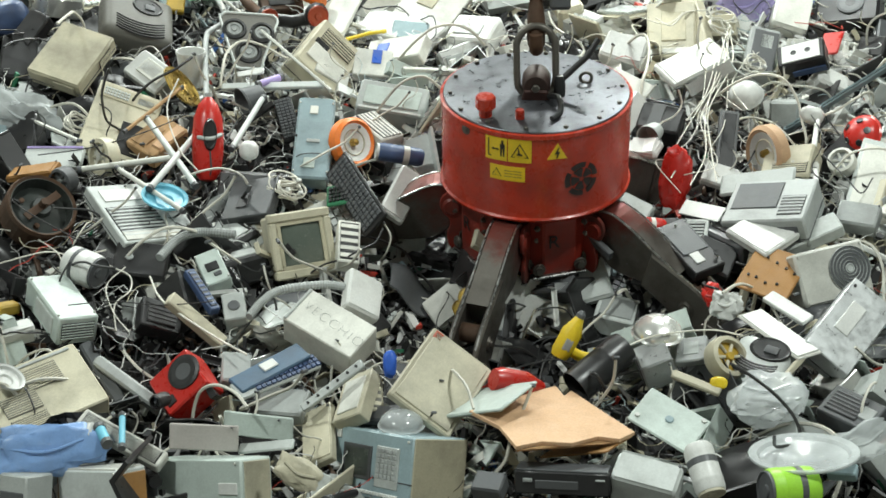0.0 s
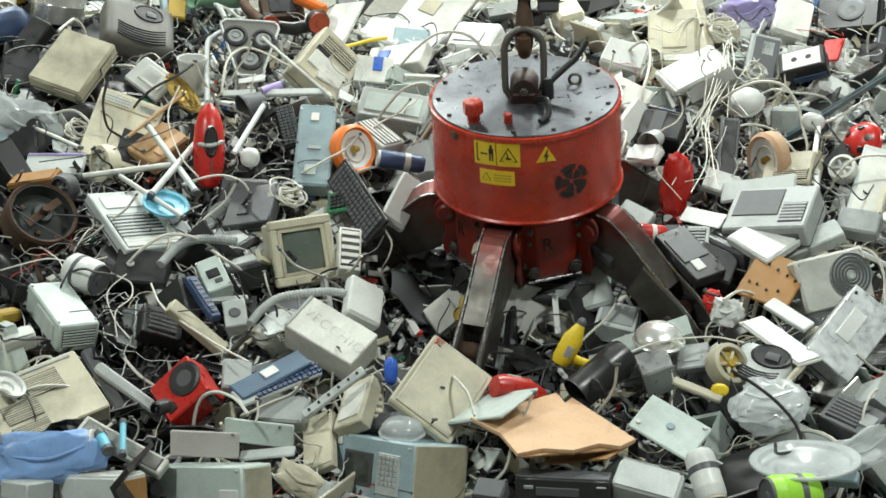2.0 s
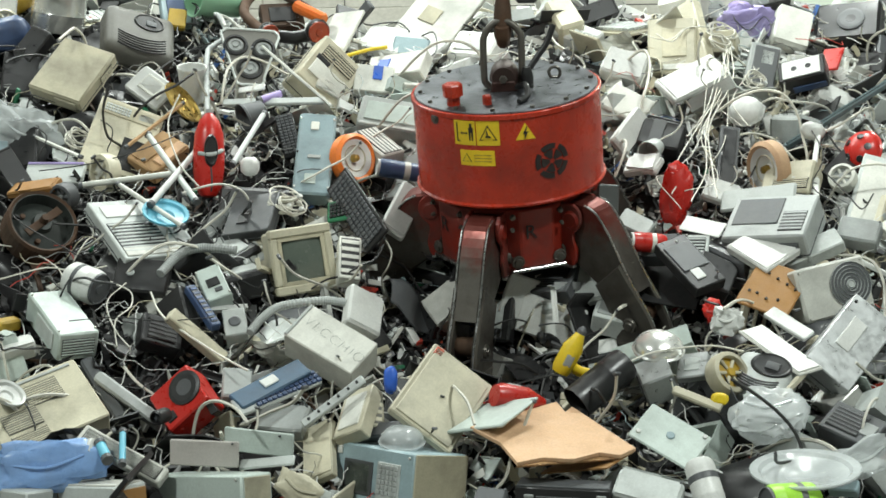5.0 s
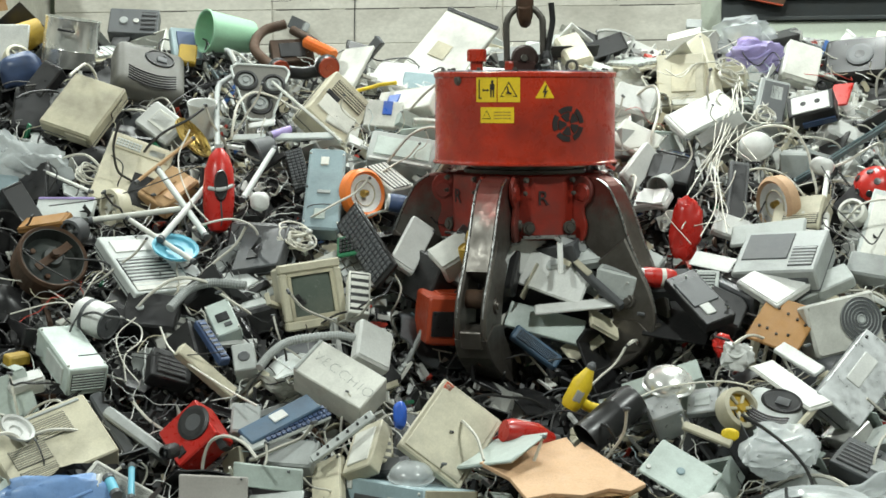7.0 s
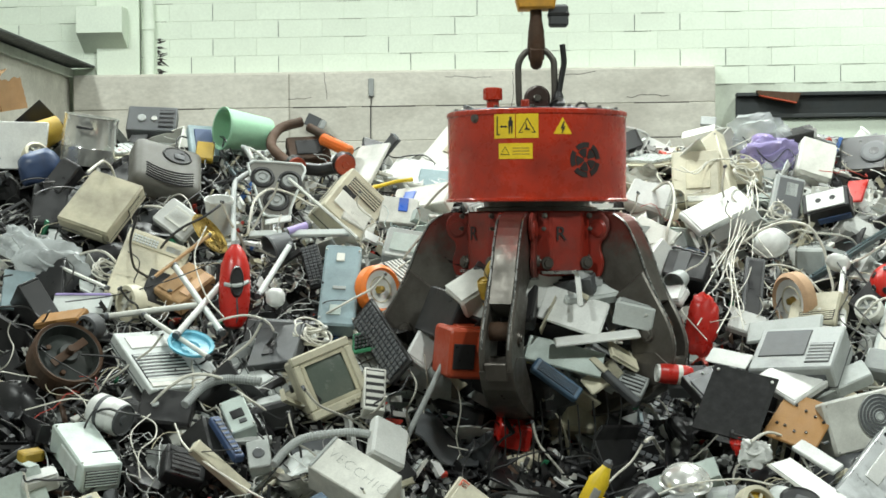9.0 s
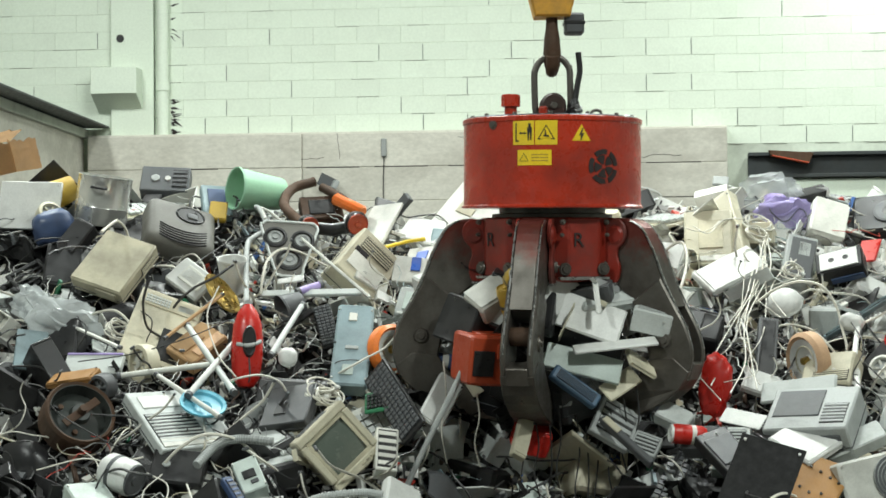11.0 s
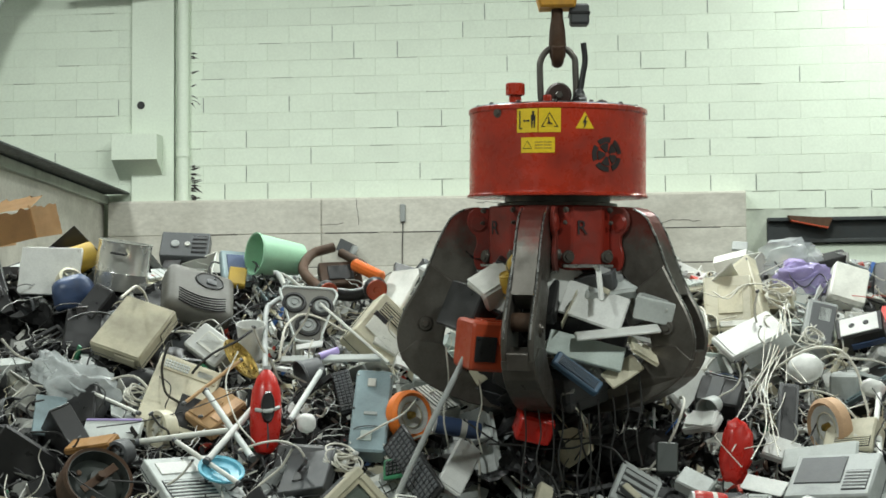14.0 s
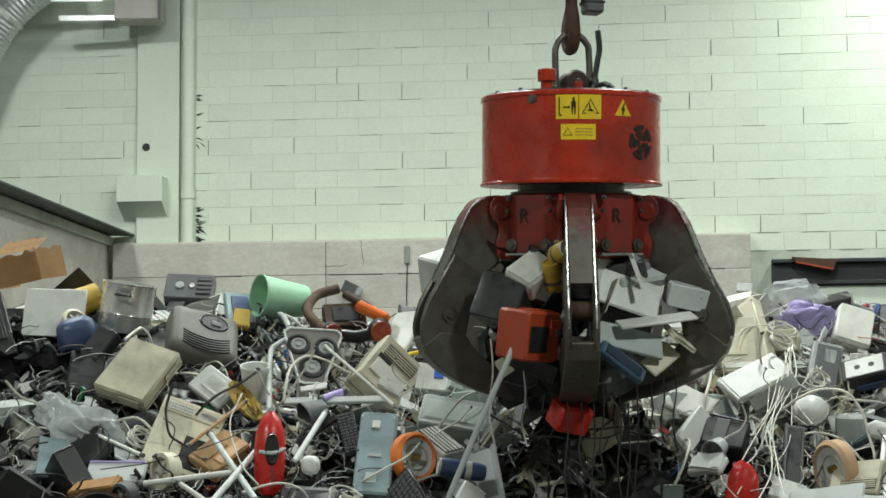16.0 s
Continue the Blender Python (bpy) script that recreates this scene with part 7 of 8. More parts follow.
rod("white_wire", pose(-1.174, 9.217, 2.224), [(0.140, -0.409, -0.233), (0.014, -0.204, -0.117), (-0.093, 0.155, 0.088), (-0.061, 0.459, 0.262)], 0.0046, "cable", "thin pale cable lying in the scrap heap", "cable", 5, 0)
rod("white_wire", pose(-1.321, 7.851, 1.421), [(-0.000, 0.228, 0.130), (-0.074, 0.093, 0.052), (-0.009, -0.095, -0.054), (0.083, -0.226, -0.127)], 0.0037, "cable", "thin pale cable lying in the scrap heap", "cable", 5, 0)
rod("white_wire", pose(1.393, 7.502, 1.251), [(-0.287, -0.063, -0.033), (-0.131, 0.010, 0.007), (0.131, 0.046, 0.025), (0.287, 0.007, 0.001)], 0.0046, "cable", "thin pale cable lying in the scrap heap", "cable", 5, 0)


# ---- loose scrap that fills the heap ----
WORDS = {"cream": "yellowed cream", "white": "white", "offwhite": "dirty white", "grey": "grey", "lightgrey": "light grey", "darkgrey": "dark grey", "black": "black", "palegreen": "pale green-grey", "bluegrey": "blue-grey", "galv": "galvanised", "steel": "bare steel", "beige": "beige", "film": "clear", "green": "green", "rust": "rusty", "card": "brown", "red": "red", "brightblue": "bright blue", "navy": "navy blue", "ochre": "ochre", "cable": "pale", "darkcable": "black", "orange": "orange", "skyblue": "sky blue"}


def open_tray(sx, sy, sz, w=0.008):
    bm = box(sx, sy, w, 0.002, (0, 0, -sz / 2))
    for s in (-1, 1):
        box(sx, w, sz, 0.002, (0, s * (sy - w) / 2, 0), bm=bm)
        box(w, sy - 2 * w, sz, 0.002, (s * (sx - w) / 2, 0, 0), bm=bm)
    return bm


def scrap_cover(ob, c):
    b = part("shell", open_tray(0.26, 0.19, 0.07), P[c], ob)
    part("rib", box(0.24, 0.006, 0.03, 0.001, (0, 0.03, -0.015)), P[c], b)
    part("rib", box(0.006, 0.17, 0.03, 0.001, (-0.05, 0, -0.015)), P[c], b)


def scrap_case(ob, c):
    b = part("body", box(0.24, 0.17, 0.1, 0.012), P[c], ob)
    part("panel", box(0.15, 0.1, 0.006, 0.002, (0.02, 0.01, 0.051)), P["lightgrey" if c != "lightgrey" else "grey"], b)
    for k in range(4):
        part("slat", box(0.06, 0.006, 0.006, 0.001, (-0.07, -0.04 + 0.025 * k, 0.051)), P["darkgrey"], b)


def scrap_sheet(ob, c):
    b = part("sheet", prism([(-0.16, 0), (0.15, 0.012), (0.17, 0.05), (0.178, 0.048), (0.158, 0.004), (-0.16, -0.006)], 0.2, 0.001), P[c], ob)
    part("punched_hole", lathe([(0.0, 0.003), (0.012, 0.003), (0.014, 0)], 10), P["black"], b, at=pose(0.05, 0.05, 0.010))


def scrap_bracket(ob, c):
    part("arm", box(0.3, 0.035, 0.006, 0.002), P[c], ob)
    part("lug", box(0.006, 0.035, 0.08, 0.002, (0.15, 0, 0.037)), P[c], ob)
    part("flange", box(0.3, 0.005, 0.03, 0.001, (0, 0.016, 0.012)), P[c], ob)


def scrap_board(ob, c):
    b = part("board", box(0.2, 0.13, 0.004, 0), P[c], ob)
    for x, y, w, h, z, col in ((0.05, 0.02, 0.04, 0.04, 0.01, "black"), (-0.05, 0.03, 0.05, 0.02, 0.012, "darkgrey"), (-0.06, -0.04, 0.03, 0.03, 0.03, "steel"), (0.02, -0.045, 0.09, 0.012, 0.014, "white"), (0.08, -0.02, 0.015, 0.05, 0.02, "navy")):
        part("chip", box(w, h, z, 0.002, (x, y, z / 2)), P[col], b)


def scrap_round(ob, c):
    part("wall", lathe([(0.0, -0.05), (0.06, -0.05), (0.075, 0.05), (0.07, 0.05), (0.055, -0.04), (0, -0.04)], 20), P[c], ob, smooth=True)
    part("rim", lathe([(0.072, 0.045), (0.08, 0.047), (0.08, 0.055), (0.071, 0.053)], 20, closed=True), P[c], ob)


def scrap_handset(ob, c):
    bm = tube([(-0.1, 0, 0.02), (-0.06, 0, 0.045), (0.06, 0, 0.045), (0.1, 0, 0.02)], 0.018, 8)
    part("grip", bm, P[c], ob, smooth=True)
    for s in (-1, 1):
        part("ear_cup", lathe([(0.0, 0.02), (0.026, 0.018), (0.032, 0.0), (0.028, -0.012), (0, -0.012)], 16), P[c], ob, at=pose(s * 0.1, 0, 0.008))


def scrap_block(ob, c):
    b = part("body", box(0.14, 0.11, 0.08, 0.006), P[c], ob)
    part("fan_ring", lathe([(0.03, 0.004), (0.036, 0.008), (0.04, 0.002)], 18), P["black"], b, at=pose(0, 0, 0.04))
    part("plug", box(0.03, 0.02, 0.02, 0.003, (0.075, 0.02, 0)), P["black"], b)


def scrap_pipe(ob, c):
    part("tube", tube([(-0.2, 0, 0), (-0.05, 0.02, 0.01), (0.1, 0.0, 0.03), (0.2, -0.06, 0.02)], 0.014, 8), P[c], ob, smooth=True)
    part("collar", lathe([(0.015, -0.015), (0.02, -0.012), (0.02, 0.012), (0.015, 0.015)], 12, closed=True), P["darkgrey"], ob, at=pose(-0.19, 0, 0, 0, 80))


def scrap_moulding(ob, c):
    bm = bmesh.new()
    bmesh.ops.create_grid(bm, x_segments=12, y_segments=10, size=0.13)
    for v in bm.verts:
        v.co.z = 0.05 * math.cos(v.co.x * 14) + 0.025 * math.sin(v.co.y * 22 + v.co.x * 9)
    bmesh.ops.solidify(bm, geom=bm.faces[:], thickness=0.006)
    part("moulding", bm, P[c], ob, smooth=True)
    part("rib", box(0.01, 0.2, 0.03, 0.002, (0.02, 0, 0.03)), P[c], ob)


def scrap_film(ob, c):
    bm = bmesh.new()
    bmesh.ops.create_grid(bm, x_segments=16, y_segments=16, size=0.15)
    for v in bm.verts:
        p = v.co * 9
        v.co.z = 0.07 * noise.noise(p) + 0.04 * abs(noise.noise(p * 2.3))
    part("sheet", bm, P[c], ob)


def scrap_wire(ob, c):
    rnd = random.Random(ob.name + c)
    pts = [Vector((0, 0, 0))]
    way = Vector((1, 0, 0))
    for k in range(9):
        way = (way + Vector((rnd.uniform(-1, 1), rnd.uniform(-1, 1), rnd.uniform(-0.4, 0.4))) * 0.8).normalized()
        pts.append(pts[-1] + way * 0.075)
    mid = sum(pts, Vector()) / len(pts)
    part("cable", tube([p - mid for p in pts], 0.0045, 5, soft=4), P[c], ob, smooth=True)
    part("plug", box(0.022, 0.011, 0.009, 0.002), P["darkgrey"], ob, at=Matrix.Translation(pts[-1] - mid))


def scrap_grille(ob, c):
    bm = bmesh.new()
    for x, y, w, h in ((0, 0.085, 0.28, 0.02), (0, -0.085, 0.28, 0.02), (0.13, 0, 0.02, 0.15), (-0.13, 0, 0.02, 0.15)):
        box(w, h, 0.02, 0.003, (x, y, 0), bm=bm)
    frame_part = part("frame", bm, P[c], ob)
    bars = bmesh.new()
    for k in range(9):
        box(0.008, 0.15, 0.006, 0, (-0.10 + 0.025 * k, 0, 0), bm=bars)
    part("lattice", bars, P[c], frame_part)


def scrap_keyboard(ob, c):
    b = part("tray", prism([(-0.075, 0.0), (0.075, 0.012), (0.08, 0.026), (-0.08, 0.010)], 0.42, 0.003, pose(0, 0, 0, 0, 0, 90)), P[c], ob)
    keys = bmesh.new()
    for i in range(16):
        for j in range(5):
            box(0.020, 0.020, 0.010, 0, (-0.188 + 0.025 * i, -0.052 + 0.025 * j, 0.024 + 0.0026 * j), bm=keys)
    part("keypad", keys, P["offwhite" if c in ("black", "darkgrey") else "lightgrey"] if c != "black" else P["darkgrey"], b)


def scrap_chassis(ob, c):
    bm = box(0.34, 0.26, 0.004, 0, (0, 0, -0.06))
    for y, h in ((-0.128, 0.12), (0.128, 0.09)):
        box(0.34, 0.004, h, 0, (0, y, h / 2 - 0.06), bm=bm)
    box(0.004, 0.252, 0.12, 0, (-0.168, 0, 0), bm=bm)
    box(0.34, 0.022, 0.004, 0, (0, -0.115, 0.06), bm=bm)
    b = part("chassis", bm, P[c], ob)
    part("drive_cage", box(0.12, 0.11, 0.07, 0.003, (0.09, 0.05, -0.02)), P["steel"], b)
    part("board", box(0.16, 0.13, 0.006, 0, (-0.06, -0.03, -0.045)), P["green"], b)


def scrap_jagged(ob, c):
    rnd = random.Random(ob.name + c)
    n = rnd.randrange(6, 10)
    ring = [(rnd.uniform(0.07, 0.2) * math.cos(6.283 * k / n), rnd.uniform(0.05, 0.15) * math.sin(6.283 * k / n)) for k in range(n)]
    bm = prism(ring, 0.005, 0, pose(0, 0, 0, 90))
    for v in bm.verts:
        v.co.z += 0.5 * v.co.x * abs(v.co.x) / 0.2 + 0.25 * v.co.y * v.co.x / 0.2
    b = part("shard", bm, P[c], ob)
    part("rib", box(0.12, 0.005, 0.03, 0.001, (0, 0.01, 0.016)), P[c], b)


KINDS = {
    scrap_grille: ("plastic_grille", "{} ribbed plastic grille in the heap", "grille", ["white", "black", "cream", "offwhite", "lightgrey"]),
    scrap_keyboard: ("computer_keyboard", "{} computer keyboard lying in the heap", "keyboard", ["cream", "black", "offwhite"]),
    scrap_chassis: ("computer_chassis", "open {} computer chassis in the heap", "chassis", ["galv", "steel", "lightgrey", "palegreen"]),
    scrap_jagged: ("broken_panel", "broken {} panel with jagged edges", "panel", ["white", "black", "cream", "offwhite", "lightgrey", "palegreen", "bluegrey"]),
    scrap_cover: ("plastic_casing", "broken {} plastic cover in the scrap heap", "plastic casing", ["cream", "white", "offwhite", "grey", "lightgrey", "darkgrey", "black", "palegreen"]),
    scrap_case: ("appliance", "small {} appliance lying in the heap", "appliance", ["cream", "white", "offwhite", "grey", "lightgrey", "darkgrey", "black", "palegreen", "red", "navy"]),
    scrap_sheet: ("metal_sheet", "bent {} sheet piece in the heap", "sheet metal", ["offwhite", "lightgrey", "galv", "palegreen", "bluegrey", "black", "cream", "white"]),
    scrap_bracket: ("metal_bracket", "{} metal bracket lying in the heap", "bracket", ["steel", "galv", "lightgrey", "black", "white", "cream"]),
    scrap_board: ("circuit_board", "{} circuit board with small components", "circuit board", ["green", "beige", "darkgrey"]),
    scrap_round: ("plastic_cup", "{} round plastic cup in the heap", "cup", ["white", "lightgrey", "darkgrey", "cream", "brightblue", "ochre"]),
    scrap_handset: ("telephone_handset", "{} telephone handset in the heap", "handset", ["offwhite", "black", "lightgrey"]),
    scrap_block: ("power_supply", "{} power supply block in the heap", "power supply", ["galv", "black", "darkgrey", "lightgrey", "cream"]),
    scrap_pipe: ("bent_pipe", "bent {} pipe in the heap", "pipe", ["grey", "black", "white", "steel"]),
    scrap_moulding: ("plastic_moulding", "curved {} plastic moulding in the heap", "plastic moulding", ["white", "cream", "lightgrey", "black", "darkgrey", "grey", "offwhite"]),
    scrap_film: ("plastic_film", "crumpled {} plastic film in the heap", "plastic film", ["film", "film", "black", "offwhite"]),
    scrap_wire: ("loose_cable", "loose {} cable on the scrap heap", "cable", ["cable", "cable", "darkcable", "cable"]),
}
PROTOS = {}


def scrap(rnd, fn, c, m):
    """A piece of loose scrap; the first of each sort is built, the rest are copies."""
    name, label, category, _ = KINDS[fn]
    key = (fn, c, rnd.randrange(3) if fn in (scrap_wire, scrap_film) else rnd.randrange(5) if fn is scrap_jagged else 0)
    if key not in PROTOS:
        ob = thing(name, m, label.format(WORDS.get(c, c)), category, "loose scrap")
        fn(ob, c)
        PROTOS[key] = ob
        return ob
    return copy_thing(PROTOS[key], m)


PALE = {"white": 13, "offwhite": 7, "cream": 4, "lightgrey": 3, "cable": 4, "palegreen": 1, "black": 5, "darkgrey": 1, "film": 2.5, "galv": 1.5}
# DARK leans to black, so piece colours also carry shade of the hollow
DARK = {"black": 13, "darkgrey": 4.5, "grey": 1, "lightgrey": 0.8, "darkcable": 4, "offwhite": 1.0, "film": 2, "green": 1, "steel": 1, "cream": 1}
MIXED = {"lightgrey": 3, "cream": 4, "black": 10, "darkgrey": 2.5, "grey": 0.7, "palegreen": 2.5, "galv": 2, "offwhite": 3, "white": 2, "darkcable": 2, "cable": 2, "bluegrey": 1, "beige": 1.5, "green": 1, "ochre": 0.3, "red": 0.4, "brightblue": 0.25, "navy": 0.5}


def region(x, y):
    """What sort of scrap lies where: pale up the middle and the right, dark on the left; under the grab the dark
    colours paint in shade.
    """
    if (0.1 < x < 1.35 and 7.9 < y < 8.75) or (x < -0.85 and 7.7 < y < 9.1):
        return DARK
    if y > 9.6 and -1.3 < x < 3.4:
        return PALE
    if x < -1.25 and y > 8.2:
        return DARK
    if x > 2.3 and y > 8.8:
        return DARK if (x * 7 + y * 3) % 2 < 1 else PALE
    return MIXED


SLOPE = Vector((0, -0.515, 0.857))


def large_things():
    """Place and half width of every larger thing laid on the heap so far."""
    out = []
    for ob in scene.objects:
        if ob.parent is None and ob.type == "EMPTY" and ob.children and 6 < ob.location.y < 11.6 and ob.location.z < 3.6:
            size = sorted(ob.children[0].dimensions)
            if size[1] > 0.07:
                out.append((ob.matrix_basis.translation.copy(), 0.30 * size[1] + 0.14 * size[2]))
    return out


def fill_heap():
    rnd = random.Random(11)
    taken = large_things()
    fns = list(KINDS)
    y = 6.75
    while y < 12.1:
        x = -0.285 * y - 0.15
        while x < 0.325 * y + 0.15:
            px, py = x + rnd.uniform(-0.07, 0.07), y + rnd.uniform(-0.06, 0.06)
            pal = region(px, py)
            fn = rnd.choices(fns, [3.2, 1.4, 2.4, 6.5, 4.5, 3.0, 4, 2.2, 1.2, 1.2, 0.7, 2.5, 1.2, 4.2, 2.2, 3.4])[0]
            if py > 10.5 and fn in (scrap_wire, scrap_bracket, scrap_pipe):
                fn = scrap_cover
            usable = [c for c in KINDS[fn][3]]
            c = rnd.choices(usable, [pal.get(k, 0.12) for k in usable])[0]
            z = surface_z(px, py)
            lift = rnd.uniform(-0.16, 0.01) + (0.05 if fn is scrap_wire else 0.0)
            near = any((p.x - px) ** 2 + (p.y - py) ** 2 < r * r for p, r in taken)
            if near:
                lift = rnd.uniform(-0.30, -0.17)
            m = Matrix.Translation(Vector((px, py, z)) + SLOPE * lift) @ Euler((rnd.gauss(0.45, 0.55), rnd.gauss(0, 0.5), rnd.uniform(0, 6.28))).to_matrix().to_4x4() @ Matrix.Scale(rnd.uniform(0.75, 1.55) if py < 9.3 else rnd.uniform(0.7, 1.35), 4)
            scrap(rnd, fn, c, m)
            x += 0.165
        y += 0.135


fill_heap()


def top_layer():
    """Thin pale pieces that lie loose over the upper slope."""
    rnd = random.Random(77)
    taken = large_things()
    for k in range(190):
        y = rnd.uniform(9.4, 11.9)
        x = rnd.uniform(-0.16, 0.31) * y
        if any((p.x - x) ** 2 + (p.y - y) ** 2 < r * r for p, r in taken):
            continue
        fn = rnd.choice([scrap_sheet, scrap_bracket, scrap_bracket, scrap_cover, scrap_film])
        cols = KINDS[fn][3]
        c = rnd.choices(cols, [PALE.get(v, 0.2) for v in cols])[0]
        m = Matrix.Translation(Vector((x, y, surface_z(x, y))) + SLOPE * rnd.uniform(-0.03, 0.04)) @ Euler((rnd.gauss(0.5, 0.5), rnd.gauss(0, 0.5), rnd.uniform(0, 6.28))).to_matrix().to_4x4() @ Matrix.Scale(rnd.uniform(0.45, 0.9), 4)
        scrap(rnd, fn, c, m)


top_layer()


def strew_wires():
    """Loose cables and thin strips lying on top of everything."""
    rnd = random.Random(23)
    for k in range(230):
        y = rnd.uniform(6.9, 10.4)
        x = rnd.uniform(-0.28, 0.32) * y
        pal = region(x, y)
        fn = scrap_wire if rnd.random() < 0.72 else scrap_bracket
        cols = KINDS[fn][3]
        c = rnd.choices(cols, [pal.get(v, 0.3) + (2 if v == "cable" and x > 0.6 and y > 9 else 0) for v in cols])[0]
        m = Matrix.Translation(Vector((x, y, surface_z(x, y))) + SLOPE * rnd.uniform(0.02, 0.12)) @ Euler((rnd.gauss(0.5, 0.35), rnd.gauss(0, 0.3), rnd.uniform(0, 6.28))).to_matrix().to_4x4() @ Matrix.Scale(rnd.uniform(0.8, 1.5) * (0.6 if fn is scrap_bracket else 1), 4)
        scrap(rnd, fn, c, m)


strew_wires()


def long_cables():
    """Long cables draped over the slope."""
    rnd = random.Random(41)
    for k in range(60):
        y = rnd.uniform(7.2, 11.0)
        x = rnd.uniform(-0.28, 0.31) * y
        if abs(x - 0.78) < 1.0 and 7.4 < y < 9.6:
            continue
        a = rnd.uniform(0, 6.28)
        pts = []
        for j in range(rnd.randrange(7, 13)):
            a += rnd.gauss(0, 0.6)
            x, y = x + 0.11 * math.cos(a), y + 0.09 * math.sin(a) - 0.03
            pts.append(Vector((x, y, surface_z(x, y) + 0.10 + 0.07 * rnd.random())))
        mid = sum(pts, Vector()) / len(pts)
        pale = rnd.random() < (0.75 if x > 0.3 and y > 9 else 0.35)
        rod("long_cable", Matrix.Translation(mid), [p - mid for p in pts], rnd.uniform(0.003, 0.006), "cable" if pale else "darkcable", ("long pale" if pale else "long black") + " cable draped over the heap", "cable", 4)


long_cables()


def shard_material(name, stops):
    m = surface(name, (0.3, 0.3, 0.28), 0.5, dirt=0.3)
    nt = m.node_tree
    geo, ramp = nt.nodes.new("ShaderNodeNewGeometry"), nt.nodes.new("ShaderNodeValToRGB")
    ramp.color_ramp.interpolation = "CONSTANT"
    while len(ramp.color_ramp.elements) < len(stops):
        ramp.color_ramp.elements.new(0.5)
    for e, (p, c) in zip(ramp.color_ramp.elements, stops):
        e.position, e.color = p, (*c, 1)
    nt.links.new(geo.outputs["Random Per Island"], ramp.inputs[0])
    nt.links.new(ramp.outputs[0], nt.nodes["Principled BSDF"].inputs["Base Color"])
    return m


PALE_BITS = [(0, (0.02, 0.02, 0.02)), (0.24, (0.08, 0.08, 0.085)), (0.32, (0.3, 0.3, 0.29)), (0.42, (0.66, 0.66, 0.62)), (0.62, (0.55, 0.5, 0.36)), (0.72, (0.78, 0.79, 0.77)), (0.94, (0.3, 0.38, 0.4)), (0.97, (0.5, 0.05, 0.03)), (0.985, (0.06, 0.16, 0.45))]
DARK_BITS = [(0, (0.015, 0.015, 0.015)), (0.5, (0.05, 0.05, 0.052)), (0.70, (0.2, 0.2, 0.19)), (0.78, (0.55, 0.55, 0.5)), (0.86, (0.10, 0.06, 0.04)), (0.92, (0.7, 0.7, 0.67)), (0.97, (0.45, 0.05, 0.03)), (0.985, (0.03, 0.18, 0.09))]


def shards():
    """Small fragments between the larger things."""
    rnd = np.random.default_rng(5)
    n = 30000
    y = rnd.uniform(6.7, 12.3, n)
    x = rnd.uniform(-0.29, 0.33, n) * y
    z = np.array([surface_z(a, b) for a, b in zip(x, y)])
    size = np.stack([0.010 + 0.08 * rnd.random(n) ** 2.2, 0.005 + 0.035 * rnd.random(n) ** 2, rnd.uniform(0.0015, 0.014, n)], 1)
    base = np.array([(i, j, k) for i in (-1, 1) for j in (-1, 1) for k in (-1, 1)], float)
    quads = np.array([(0, 1, 3, 2), (4, 6, 7, 5), (0, 4, 5, 1), (2, 3, 7, 6), (0, 2, 6, 4), (1, 5, 7, 3)])
    q = rnd.normal(size=(n, 4))
    q /= np.linalg.norm(q, axis=1, keepdims=True)
    a, b, c, d = q.T
    rot = np.stack([1 - 2 * (c * c + d * d), 2 * (b * c - a * d), 2 * (b * d + a * c), 2 * (b * c + a * d), 1 - 2 * (b * b + d * d), 2 * (c * d - a * b), 2 * (b * d - a * c), 2 * (c * d + a * b), 1 - 2 * (b * b + c * c)], 1).reshape(n, 3, 3)
    centre = np.stack([x, y, z], 1) + rnd.uniform(-0.20, 0.02, (n, 1)) * np.array([0, -0.515, 0.857])
    shape = np.repeat(base[None], n, 0)
    far_end = shape[:, :, 0] > 0
    shape[:, :, 1] = np.where(far_end, shape[:, :, 1] * rnd.uniform(0.05, 1.2, (n, 1)) + rnd.uniform(-0.5, 0.5, (n, 1)), shape[:, :, 1])
    shape[:, :, 2] += np.where(far_end, rnd.uniform(-2.5, 2.5, (n, 1)), 0)
    verts = np.einsum("nij,nvj->nvi", rot, shape * size[:, None]) + centre[:, None]
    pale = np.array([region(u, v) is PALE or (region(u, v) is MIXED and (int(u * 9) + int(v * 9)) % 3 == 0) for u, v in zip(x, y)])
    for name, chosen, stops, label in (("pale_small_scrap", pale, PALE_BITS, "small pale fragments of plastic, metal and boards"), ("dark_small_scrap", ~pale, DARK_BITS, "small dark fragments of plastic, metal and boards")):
        some = verts[chosen]
        faces = (quads[None] + 8 * np.arange(len(some))[:, None, None]).reshape(-1, 4)
        me = bpy.data.meshes.new(name)
        me.from_pydata(some.reshape(-1, 3).tolist(), [], faces.tolist())
        me.materials.append(shard_material(name, stops))
        tagged(new(name, me), label, "scrap", kind="stuff")


shards()


